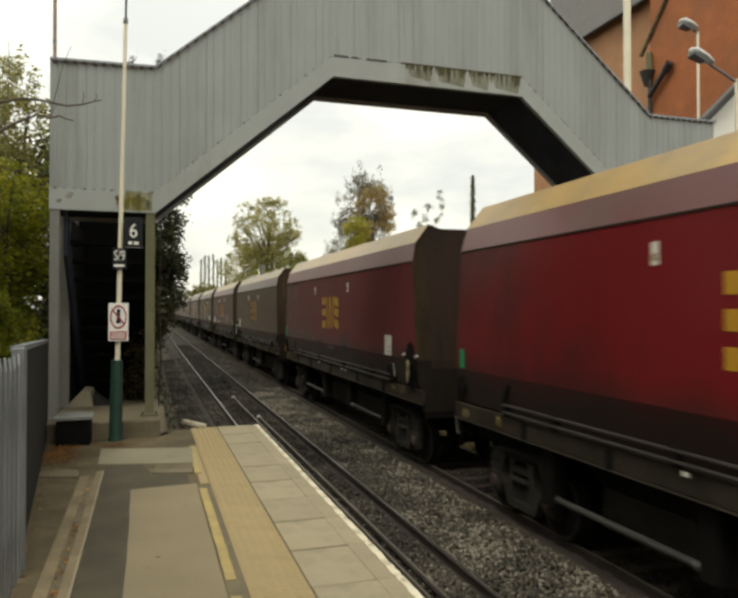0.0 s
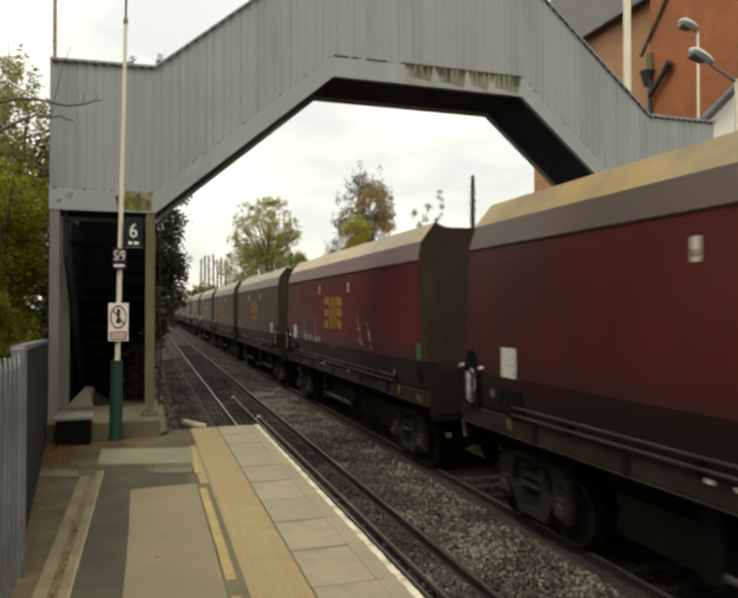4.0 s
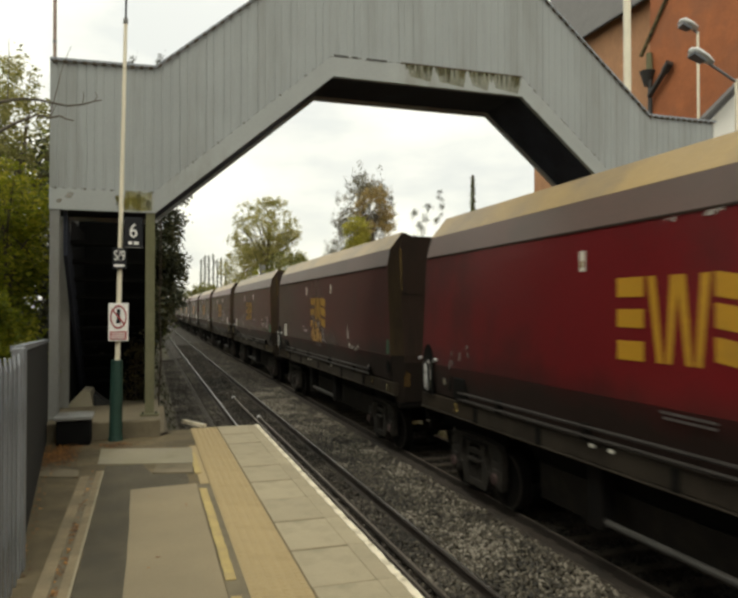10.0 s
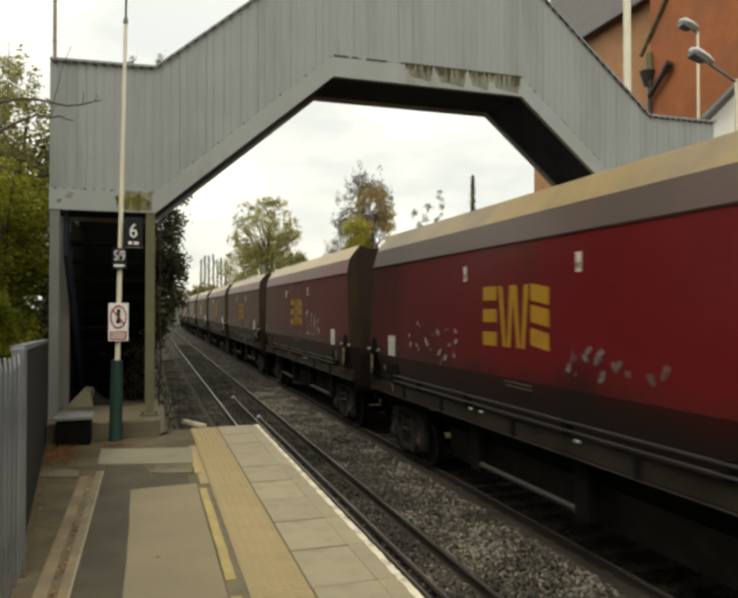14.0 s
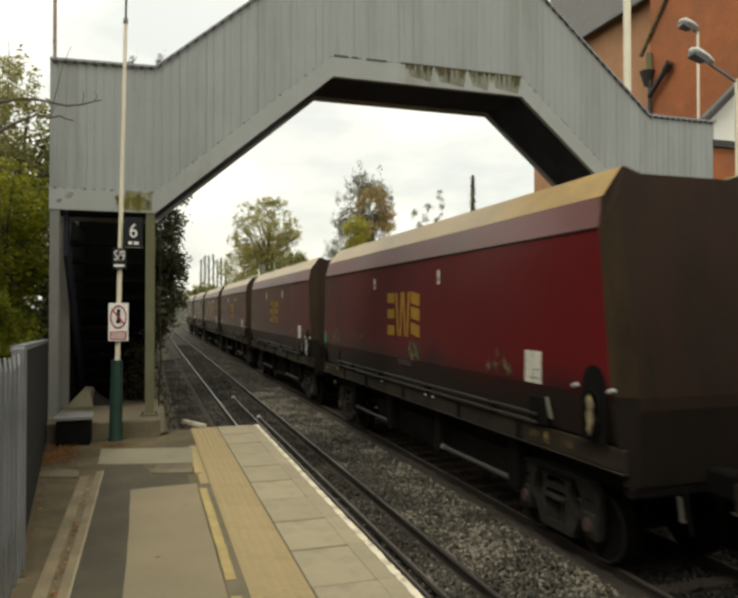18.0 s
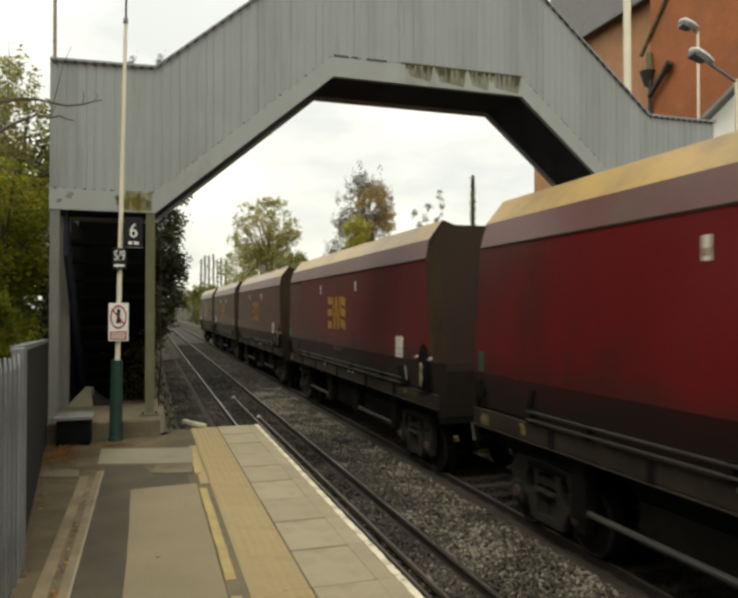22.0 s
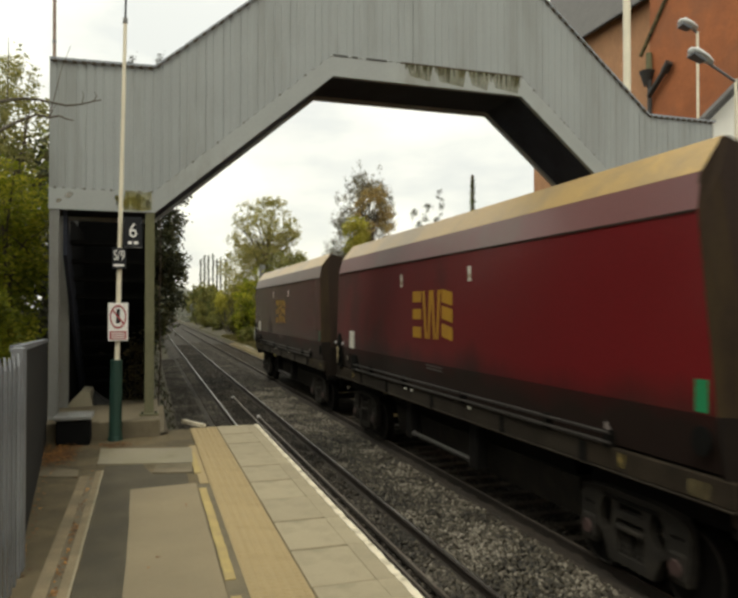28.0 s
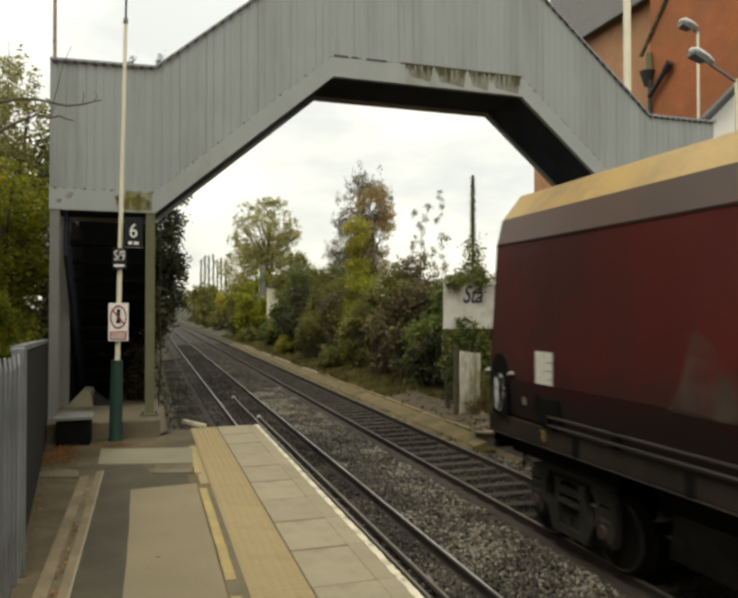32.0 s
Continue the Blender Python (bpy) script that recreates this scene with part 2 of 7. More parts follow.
M = dict(
    tarmac=mat("tarmac", (0.128, 0.097, 0.051), 0.9, 0.34, 2.6, 90, 0.35, stain=(0.066, 0.052, 0.026), stain_scale=1.5, stain_amount=0.42),
    tarmac_dark=mat("dark_tarmac", (0.080, 0.067, 0.042), 0.9, 0.3, 3.0, 90, 0.35, stain=(0.058, 0.049, 0.031), stain_scale=1.3, stain_amount=0.4),
    patch=mat("worn_tarmac_patch", (0.247, 0.200, 0.124), 0.9, 0.18, 1.2, 90, 0.25, stain=(0.22, 0.182, 0.115), stain_scale=0.7, stain_amount=0.3),
    margin=mat("worn_tarmac_margin", (0.165, 0.136, 0.085), 0.9, 0.25, 2.5, 90, 0.3, stain=(0.12, 0.10, 0.062), stain_scale=1.6, stain_amount=0.4),
    slab=mat("concrete_slab", (0.345, 0.294, 0.196), 0.85, 0.2, 3.0, 60, 0.25, stain=(0.24, 0.215, 0.14), stain_scale=2.0, stain_amount=0.36, rand=0.55),
    buff=mat("buff_paving", (0.365, 0.277, 0.142), 0.85, 0.16, 2.5, 70, 0.25, stain=(0.31, 0.235, 0.12), stain_scale=2.5, stain_amount=0.3, rand=0.08),
    concrete=mat("concrete", (0.185, 0.152, 0.097), 0.9, 0.25, 2.0, 50, 0.3, stain=(0.10, 0.082, 0.05), stain_amount=0.42),
    yellow_line=mat("worn_yellow_paint", (0.42, 0.32, 0.125), 0.8, 0.2, 5, 60, 0.2, stain=(0.33, 0.25, 0.12), stain_scale=6, stain_amount=0.34),
    white_line=mat("worn_white_paint", (0.74, 0.67, 0.52), 0.8, 0.15, 5, 60, 0.2, stain=(0.36, 0.31, 0.21), stain_scale=6, stain_amount=0.38),
    wall=mat("platform_wall", (0.07, 0.06, 0.05), 0.95, 0.3, 2, 30, 0.4),
    ballast=mat("ballast_ground", (0.052, 0.045, 0.035), 0.95, 0.45, 6, 35, 1.0, stain=(0.035, 0.028, 0.02), stain_scale=1.5, stain_amount=0.4),
    stone=leaf_mat("ballast_stone", (0.046, 0.043, 0.037), (0.155, 0.134, 0.100), (0.39, 0.35, 0.285)),
    stone_dark=leaf_mat("oily_ballast_stone", (0.024, 0.020, 0.015), (0.062, 0.051, 0.038), (0.15, 0.13, 0.10)),
    rust_and_shadow=mat("rusty_bolt_and_shadow_line", (0.075, 0.055, 0.035), 0.8, 0.3, 6, 40, 0.2),
    stone_brown=leaf_mat("brown_ballast_stone", (0.044, 0.038, 0.031), (0.100, 0.087, 0.070), (0.20, 0.175, 0.14)),
    channel=mat("worn_channel_concrete", (0.25, 0.195, 0.115), 0.9, 0.25, 3, 60, 0.25, stain=(0.17, 0.135, 0.082), stain_scale=2.0, stain_amount=0.38),
    ochre_dirt=mat("mossy_ochre_dirt", (0.165, 0.122, 0.058), 0.95, 0.35, 3, 40, 0.6, stain=(0.085, 0.078, 0.032), stain_scale=1.6, stain_amount=0.42),
    sand_edge=mat("sandy_edging", (0.27, 0.205, 0.105), 0.95, 0.25, 3, 50, 0.4, stain=(0.17, 0.125, 0.06), stain_scale=2.0, stain_amount=0.4),
    edging=mat("pale_edging_concrete", (0.42, 0.39, 0.32), 0.9, 0.25, 3, 60, 0.25, stain=(0.22, 0.19, 0.13), stain_scale=2.0, stain_amount=0.36, rand=0.4),
    pad=mat("mossy_concrete", (0.26, 0.23, 0.162), 0.9, 0.2, 3, 60, 0.25, stain=(0.19, 0.17, 0.105), stain_scale=1.5, stain_amount=0.35),
    red_dusty=mat("dust_browned_paint", (0.28, 0.029, 0.025), 0.6, 0.2, 0.7, 20, 0.02, stain=(0.185, 0.036, 0.030), stain_scale=0.4, stain_amount=0.36, streak=1.5, spec=0.15, coat=1.0, lower_dark=(1.74, 2.34, (0.060, 0.021, 0.017)), sheen=1.0, dust=(0.120, 0.112, 0.104), dull=0.36, coat_ior=1.28, coat_rough=0.18, coat_tint=(0.42, 0.60, 0.62)),
    earth=mat("dark_earth", (0.075, 0.06, 0.04), 0.95, 0.4, 2, 30, 0.8, stain=(0.06, 0.07, 0.025), stain_scale=1.5, stain_amount=0.4),
    grass=leaf_mat("rough_grass", (0.09, 0.09, 0.025), (0.24, 0.20, 0.06), (0.34, 0.27, 0.11)),
    grass_dry=leaf_mat("dry_ochre_grass", (0.12, 0.10, 0.03), (0.24, 0.19, 0.065), (0.34, 0.28, 0.12), 0.3),
    rail=mat("rusty_rail", (0.036, 0.028, 0.022), 0.8, 0.3, 3, 40, 0.3),
    brown_band=mat("dark_brown_band", (0.042, 0.032, 0.024), 0.9, 0.35, 4, 40, 0.5, stain=(0.022, 0.018, 0.014), stain_scale=2.0, stain_amount=0.42),
    rail_top=mat("polished_rail_head", (0.62, 0.61, 0.58), 0.34, 0.2, 3, 40, 0.05, metal=1.0),
    rail_dull=mat("brown_rail_head", (0.30, 0.26, 0.215), 0.5, 0.2, 3, 40, 0.05, metal=1.0),
    sleeper_dry=mat("dry_brown_sleeper", (0.040, 0.031, 0.021), 0.9, 0.5, 4, 30, 0.5, rand=0.3),
    sleeper=mat("old_sleeper", (0.045, 0.033, 0.022), 0.9, 0.3, 4, 30, 0.5, rand=0.3),
    cladding=mat("grey_painted_sheet", (0.30, 0.32, 0.318), 0.55, 0.09, 1.2, 30, 0.06, stain=(0.235, 0.245, 0.235), stain_scale=1.8, stain_amount=0.34, streak=9, rand=0.10),
    fascia=mat("grey_painted_steel", (0.325, 0.342, 0.335), 0.6, 0.10, 1.5, 30, 0.1, stain=(0.235, 0.235, 0.205), stain_scale=1.3, stain_amount=0.30, streak=3),
    fascia_moss=spray_mat("brown_moss", (0.15, 0.135, 0.06), 0.6, 9.0, 0.18, 0.38),
    moss_film=spray_mat("thin_algae_film", (0.22, 0.21, 0.10), 0.6, 5.0, 0.25, 0.45),
    lichen_dark=spray_mat("dark_algae", (0.085, 0.08, 0.03), 0.6, 7.0, 0.16, 0.55),
    moss_pipe=mat("mossy_pipe", (0.13, 0.11, 0.05), 0.9, 0.5, 9, 40, 0.4, stain=(0.035, 0.03, 0.02), stain_scale=7, stain_amount=0.5),
    lichen=spray_mat("yellow_lichen", (0.25, 0.22, 0.045), 0.7, 5.0, 0.2, 0.6),
    rust_film=spray_mat("faint_rust", (0.30, 0.23, 0.14), 0.6, 8.0, 0.3, 0.4),
    cap=mat("pale_blue_grey_capping", (0.25, 0.27, 0.30), 0.5, 0.15, 2, 30, 0.1, metal=0.1),
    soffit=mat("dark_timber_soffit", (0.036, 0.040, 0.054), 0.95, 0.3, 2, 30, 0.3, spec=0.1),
    post_paint=mat("weathered_post_paint", (0.185, 0.185, 0.175), 0.7, 0.15, 2, 30, 0.15, stain=(0.13, 0.12, 0.09), stain_amount=0.35, streak=4),
    post_green=mat("algae_stained_post", (0.155, 0.15, 0.085), 0.8, 0.2, 2, 30, 0.2, stain=(0.10, 0.10, 0.04), stain_amount=0.4, streak=4),
    pole_white=mat("cream_pole_paint", (0.76, 0.70, 0.55), 0.5, 0.08, 3, 30, 0.05),
    pole_rusty=mat("rust_pink_column_paint", (0.36, 0.27, 0.23), 0.7, 0.25, 3, 30, 0.1, stain=(0.22, 0.15, 0.11), stain_scale=3.0, stain_amount=0.35, streak=5),
    pole_green=mat("dark_green_paint", (0.016, 0.047, 0.036), 0.45, 0.2, 4, 30, 0.1),
    sign_black=mat("black_sign", (0.014, 0.015, 0.018), 0.6, 0.15, 4, 30, 0.0, spec=0.2),
    sign_white=mat("white_sign", (0.78, 0.77, 0.74), 0.45, 0.05, 4, 30, 0.0),
    sign_red=mat("red_sign", (0.32, 0.04, 0.042), 0.5, 0.08, 4, 30, 0.0),
    galv=mat("galvanised_steel", (0.20, 0.212, 0.228), 0.5, 0.34, 5, 40, 0.1, metal=0.25, rand=0.9),
    panel_dark=mat("dark_fence_panel", (0.026, 0.026, 0.025), 0.85, 0.25, 2, 30, 0.2, spec=0.15),
    box_black=mat("black_plastic", (0.010, 0.010, 0.010), 0.95, 0.3, 5, 40, 0.2, spec=0.08),
    lid_grey=mat("grey_lid", (0.26, 0.26, 0.25), 0.6, 0.2, 5, 40, 0.1, stain=(0.10, 0.09, 0.07), stain_scale=3, stain_amount=0.35),
    bark=mat("bark", (0.09, 0.07, 0.05), 0.95, 0.35, 4, 25, 0.8),
    twig=mat("twig", (0.10, 0.085, 0.065), 0.9, 0.3, 4, 25, 0.4),
    leaf_yellow=leaf_mat("autumn_yellow_leaves", (0.22, 0.215, 0.03), (0.43, 0.40, 0.06), (0.60, 0.54, 0.13), 0.65),
    leaf_hedge=leaf_mat("yellowing_hedge_leaves", (0.13, 0.165, 0.015), (0.32, 0.34, 0.025), (0.56, 0.50, 0.06), 0.6),
    leaf_thin=leaf_mat("thin_olive_leaves", (0.15, 0.155, 0.045), (0.29, 0.28, 0.085), (0.44, 0.40, 0.16), 0.5),
    leaf_scrub=leaf_mat("olive_scrub_leaves", (0.105, 0.120, 0.028), (0.22, 0.215, 0.050), (0.33, 0.29, 0.085), 0.45),
    leaf_sapling=leaf_mat("grey_green_sapling_leaves", (0.05, 0.055, 0.03), (0.11, 0.11, 0.055), (0.17, 0.16, 0.08), 0.35),
    leaf_green=leaf_mat("green_leaves", (0.062, 0.090, 0.022), (0.155, 0.190, 0.042), (0.29, 0.295, 0.065), 0.4),
    leaf_dark=leaf_mat("dark_ivy_leaves", (0.024, 0.029, 0.011), (0.055, 0.058, 0.020), (0.105, 0.092, 0.03)),
    leaf_olive=leaf_mat("olive_leaves", (0.24, 0.23, 0.065), (0.44, 0.39, 0.13), (0.60, 0.54, 0.24), 0.65),
    leaf_brown=leaf_mat("brown_leaves", (0.088, 0.071, 0.032), (0.165, 0.130, 0.056), (0.25, 0.198, 0.080)),
    leaf_grey=leaf_mat("grey_brown_leaves", (0.13, 0.13, 0.10), (0.24, 0.225, 0.17), (0.36, 0.31, 0.20), 0.5),
    # distance haze is mixed into these pale leaf colours
    leaf_far=leaf_mat("haze_paled_far_leaves", (0.20, 0.21, 0.18), (0.35, 0.35, 0.29), (0.44, 0.43, 0.36)),
    leaf_litter=leaf_mat("fallen_leaves", (0.09, 0.045, 0.02), (0.27, 0.12, 0.03), (0.55, 0.27, 0.07)),
    leaf_orange=leaf_mat("orange_leaves", (0.31, 0.22, 0.09), (0.46, 0.33, 0.13), (0.58, 0.45, 0.20), 0.7),
    sand=mat("trodden_dirt", (0.105, 0.076, 0.042), 0.95, 0.35, 3, 30, 0.6, stain=(0.065, 0.048, 0.028), stain_scale=1.2, stain_amount=0.42),
    brick=mat("orange_brickwork", (0.37, 0.125, 0.048), 0.9, 0.2, 2, 14, 0.3, stain=(0.27, 0.11, 0.055), stain_scale=0.6, stain_amount=0.35),
    brick_tan=mat("tan_brickwork", (0.42, 0.22, 0.115), 0.9, 0.2, 2, 14, 0.3, stain=(0.33, 0.18, 0.10), stain_scale=0.6, stain_amount=0.3),
    slate=mat("slate_roof", (0.13, 0.125, 0.12), 0.7, 0.2, 3, 20, 0.3),
    gutter=mat("dark_gutter", (0.03, 0.028, 0.026), 0.5, 0.2, 3, 20, 0.1),
    render_white=mat("white_render", (0.86, 0.85, 0.80), 0.9, 0.06, 2, 30, 0.15, stain=(0.66, 0.64, 0.57), stain_amount=0.2, streak=3),
    board_white=mat("grimy_white_board", (0.70, 0.69, 0.64), 0.8, 0.12, 3, 30, 0.1, stain=(0.48, 0.46, 0.38), stain_scale=2.5, stain_amount=0.3),
    letter_dark=mat("dark_lettering", (0.05, 0.05, 0.07), 0.7, 0.1, 3, 30, 0.0),
    lamp_grey=mat("lamp_housing", (0.62, 0.63, 0.62), 0.5, 0.1, 3, 30, 0.05),
    lamp_lens=mat("lamp_lens", (0.11, 0.12, 0.14), 0.3, 0.1, 3, 30, 0.0),
    red=mat("maroon_wagon_paint", (0.43, 0.016, 0.020), 0.55, 0.2, 0.7, 20, 0.02, stain=(0.18, 0.026, 0.022), stain_scale=0.3, stain_amount=0.24, streak=1.3, rand=0.4, spec=0.15, coat=1.0, lower_dark=(1.74, 2.30, (0.060, 0.020, 0.017)), sheen=1.0, dust=(0.118, 0.120, 0.117), dull=0.34, coat_ior=1.28, coat_rough=0.18, coat_tint=(0.42, 0.60, 0.62)),
    red_low=mat("dark_lower_paint", (0.062, 0.009, 0.0085), 0.85, 0.3, 1.5, 25, 0.1, spec=0.12, lower_dark=(1.80, 2.24, (0.023, 0.0135, 0.0108)), coat=0.2, sheen=0.5, dust=(0.10, 0.09, 0.08), dull=0.36),
    # same maroon, its base colour greyed for the sky it reflects
    red_up=mat("sky_greyed_upper_paint", (0.135, 0.040, 0.040), 0.5, 0.22, 0.9, 20, 0.05, stain=(0.125, 0.072, 0.060), stain_scale=0.5, stain_amount=0.3, rand=0.4, coat=0.5, sheen=1.0, dust=(0.60, 0.55, 0.54)),
    up_brown=mat("coal_browned_upper_paint", (0.098, 0.056, 0.045), 0.6, 0.25, 0.9, 20, 0.05, stain=(0.075, 0.052, 0.040), stain_scale=0.5, stain_amount=0.34, rand=0.4, coat=0.3, sheen=1.0, dust=(0.66, 0.62, 0.60)),
    hood_grey=mat("coal_greyed_hood", (0.35, 0.235, 0.083), 0.6, 0.3, 0.8, 20, 0.12, stain=(0.20, 0.145, 0.075), stain_scale=0.9, stain_amount=0.40, rand=0.4, coat=0.15, sheen=0.9, dust=(0.88, 0.85, 0.80)),
    hood=mat("dusty_hood", (0.44, 0.275, 0.072), 0.5, 0.3, 0.8, 20, 0.12, stain=(0.27, 0.185, 0.075), stain_scale=0.9, stain_amount=0.36, rand=0.4, coat=0.25, sheen=1.0, dust=(0.90, 0.85, 0.78)),
    end_low=mat("dark_end_frame", (0.020, 0.0148, 0.0115), 0.9, 0.3, 1.5, 25, 0.1, stain=(0.011, 0.009, 0.008), stain_scale=1.2, stain_amount=0.42, streak=3, spec=0.12),
    end_sheet=mat("dusty_end_sheet", (0.033, 0.0225, 0.0172), 0.9, 0.3, 1.0, 20, 0.1, stain=(0.046, 0.027, 0.020), stain_scale=1.6, stain_amount=0.38, streak=7, rand=0.3, spec=0.12),
    ochre_band=spray_mat("worn_golden_ochre", (0.17, 0.105, 0.024), 0.7, 2.5, 0.2, 0.8),
    cream_worn=spray_mat("worn_cream_paint", (0.20, 0.16, 0.075), 0.6, 5.0, 0.15, 0.7),
    cap_red=mat("reddish_axle_cap", (0.060, 0.034, 0.031), 0.7, 0.3, 5, 30, 0.1),
    rust_bright=spray_mat("golden_rust", (0.16, 0.088, 0.020), 0.7, 5.0, 0.3, 0.62),
    rim_worn=spray_mat("worn_white_rim", (0.34, 0.33, 0.31), 0.30, 9.0, 0.06, 0.8),
    # dark brown stone, its colour lowered further for the train's shade
    stone_shaded=leaf_mat("shaded_ballast_stone", (0.014, 0.012, 0.010), (0.036, 0.030, 0.023), (0.085, 0.073, 0.057)),
    board_mossy=mat("moss_stained_white_board", (0.62, 0.60, 0.52), 0.85, 0.2, 4, 30, 0.1, stain=(0.24, 0.21, 0.11), stain_scale=3.0, stain_amount=0.42, streak=3),
    corner=mat("olive_dusted_corner", (0.034, 0.0228, 0.0152), 0.9, 0.3, 1.0, 20, 0.1, stain=(0.072, 0.052, 0.021), stain_scale=0.8, stain_amount=0.46, streak=4, rand=0.3, spec=0.12),
    door_rail=mat("dark_worn_rail", (0.036, 0.031, 0.028), 0.5, 0.3, 3, 30, 0.1, spec=0.4, sheen=0.3, dust=(0.3, 0.28, 0.27)),
    plate_print=mat("faded_brown_print", (0.30, 0.24, 0.14), 0.7, 0.3, 9, 40, 0.0),
    stencil_faint=mat("faded_stencil", (0.075, 0.062, 0.058), 0.8, 0.4, 9, 60, 0.0),
    lever_grey=mat("pale_grey_lever", (0.20, 0.185, 0.15), 0.7, 0.3, 6, 30, 0.05),
    # grime set blacker than real soot to hold the shade under the wagons
    under=mat("grimy_shaded_underframe", (0.0078, 0.0072, 0.0066), 0.9, 0.3, 3, 30, 0.2, stain=(0.012, 0.0095, 0.0078), stain_scale=2, stain_amount=0.35, spec=0.1),
    solebar_end=mat("ochre_brown_solebar", (0.037, 0.028, 0.019), 0.85, 0.3, 2, 30, 0.15, stain=(0.022, 0.017, 0.012), stain_scale=2.2, stain_amount=0.45, spec=0.15),
    solebar=mat("brown_solebar", (0.034, 0.0275, 0.0200), 0.85, 0.25, 2, 30, 0.15, stain=(0.017, 0.013, 0.010), stain_scale=1.5, stain_amount=0.45, spec=0.15, sheen=0.3, dust=(0.28, 0.25, 0.22)),
    bogie=mat("grey_brown_bogie", (0.030, 0.027, 0.0235), 0.8, 0.3, 4, 30, 0.2, stain=(0.046, 0.040, 0.032), stain_scale=4, stain_amount=0.3, spec=0.15),
    # near-black for shade in recesses and the stair enclosure, and for coal
    black=mat("shade_and_coal_black", (0.010, 0.0098, 0.0092), 0.95, 0.2, 3, 30, 0.0, spec=0.05),
    tube_end=mat("scuffed_tube_end", (0.22, 0.21, 0.20), 0.55, 0.25, 6, 30, 0.1, metal=0.2),
    tube=mat("worn_steel_tube", (0.062, 0.059, 0.055), 0.6, 0.2, 3, 30, 0.1, metal=0.2),
    yellow=mat("golden_yellow_transfer", (0.62, 0.34, 0.022), 0.55, 0.1, 1.5, 20, 0.0, stain=(0.45, 0.25, 0.03), stain_scale=1.5, stain_amount=0.25, coat=1.0, coat_ior=1.28, coat_tint=(0.80, 0.78, 0.8), sheen=0.6, dust=(0.15, 0.14, 0.13), dull=0.3),
    panel_white=mat("white_data_panel", (0.66, 0.64, 0.56), 0.6, 0.1, 3, 30, 0.0),
    wheel_white=mat("chipped_white_paint", (0.55, 0.55, 0.54), 0.6, 0.2, 6, 30, 0.1, stain=(0.12, 0.11, 0.10), stain_scale=9, stain_amount=0.4),
    wheel_cream=mat("dirty_cream_paint", (0.36, 0.29, 0.15), 0.7, 0.2, 6, 30, 0.1, stain=(0.07, 0.06, 0.05), stain_scale=9, stain_amount=0.5),
    green_dull=mat("grimed_green_plate", (0.02, 0.075, 0.038), 0.7, 0.2, 3, 30, 0.0),
    green_plate=mat("green_plate", (0.01, 0.22, 0.085), 0.5, 0.1, 3, 30, 0.0),
    spray_white=spray_mat("spray_paint_white", (0.40, 0.36, 0.33), 0.55, 8.0),
    soot=spray_mat("black_spray", (0.02, 0.018, 0.016), 0.8, 6.0),
    paint_run=spray_mat("poured_white_paint", (0.40, 0.36, 0.34), 0.75, 4.0, 0.12, 0.85),
    paint_thin=spray_mat("thin_white_paint", (0.32, 0.27, 0.25), 0.6, 5.0, 0.12, 0.38),
    spray_tan=spray_mat("spray_paint_tan", (0.36, 0.20, 0.06), 0.85, 5.0),
    spray_grey=spray_mat("spray_paint_grey", (0.19, 0.16, 0.15), 0.6),
    spray_haze=spray_mat("pale_scuff", (0.15, 0.115, 0.085), 0.45, 3.2, 0.22, 0.24),
    ochre=spray_mat("worn_ochre", (0.13, 0.09, 0.03), 0.5, 5.0, 0.1, 0.8),
    mark_yellow=spray_mat("chipped_yellow_mark", (0.22, 0.16, 0.05), 0.5),
    spray_olive=spray_mat("faded_patch", (0.13, 0.11, 0.05), 0.5),
)


# ---- mesh helpers ----
def box(bm, x0, x1, y0, y1, z0, z1, bevel=0.0):
    r = bmesh.ops.create_cube(bm, size=1, matrix=Matrix.Translation(((x0 + x1) / 2, (y0 + y1) / 2, (z0 + z1) / 2)) @ Matrix.Diagonal((abs(x1 - x0), abs(y1 - y0), abs(z1 - z0), 1)))
    if bevel:
        es = {e for v in r["verts"] for e in v.link_edges}
        bmesh.ops.bevel(bm, geom=list(es), offset=bevel, segments=1, affect="EDGES")
    return bm


def bbox(x0, x1, y0, y1, z0, z1, bevel=0.0):
    return box(bmesh.new(), x0, x1, y0, y1, z0, z1, bevel)


def rod(bm, a, b, r0, r1=None, n=10):
    """A tapered round bar from a to b."""
    a, b = Vector(a), Vector(b)
    d = b - a
    m = Matrix.Translation((a + b) / 2) @ d.to_track_quat("Z", "Y").to_matrix().to_4x4()
    bmesh.ops.create_cone(bm, cap_ends=True, segments=n, radius1=r0, radius2=r0 if r1 is None else r1, depth=d.length, matrix=m)
    return bm


def brod(a, b, r0, r1=None, n=10):
    return rod(bmesh.new(), a, b, r0, r1, n)


def plate(bm, pts, off):
    """A slab: the polygon pts, and the same moved by off."""
    lo = [bm.verts.new(p) for p in pts]
    hi = [bm.verts.new(Vector(p) + Vector(off)) for p in pts]
    k = len(pts)
    fs = [bm.faces.new(lo), bm.faces.new(hi[::-1])]
    for i in range(k):
        fs.append(bm.faces.new((lo[i], hi[i], hi[(i + 1) % k], lo[(i + 1) % k])))
    bmesh.ops.recalc_face_normals(bm, faces=fs)
    return bm


def bplate(pts, off):
    return plate(bmesh.new(), pts, off)


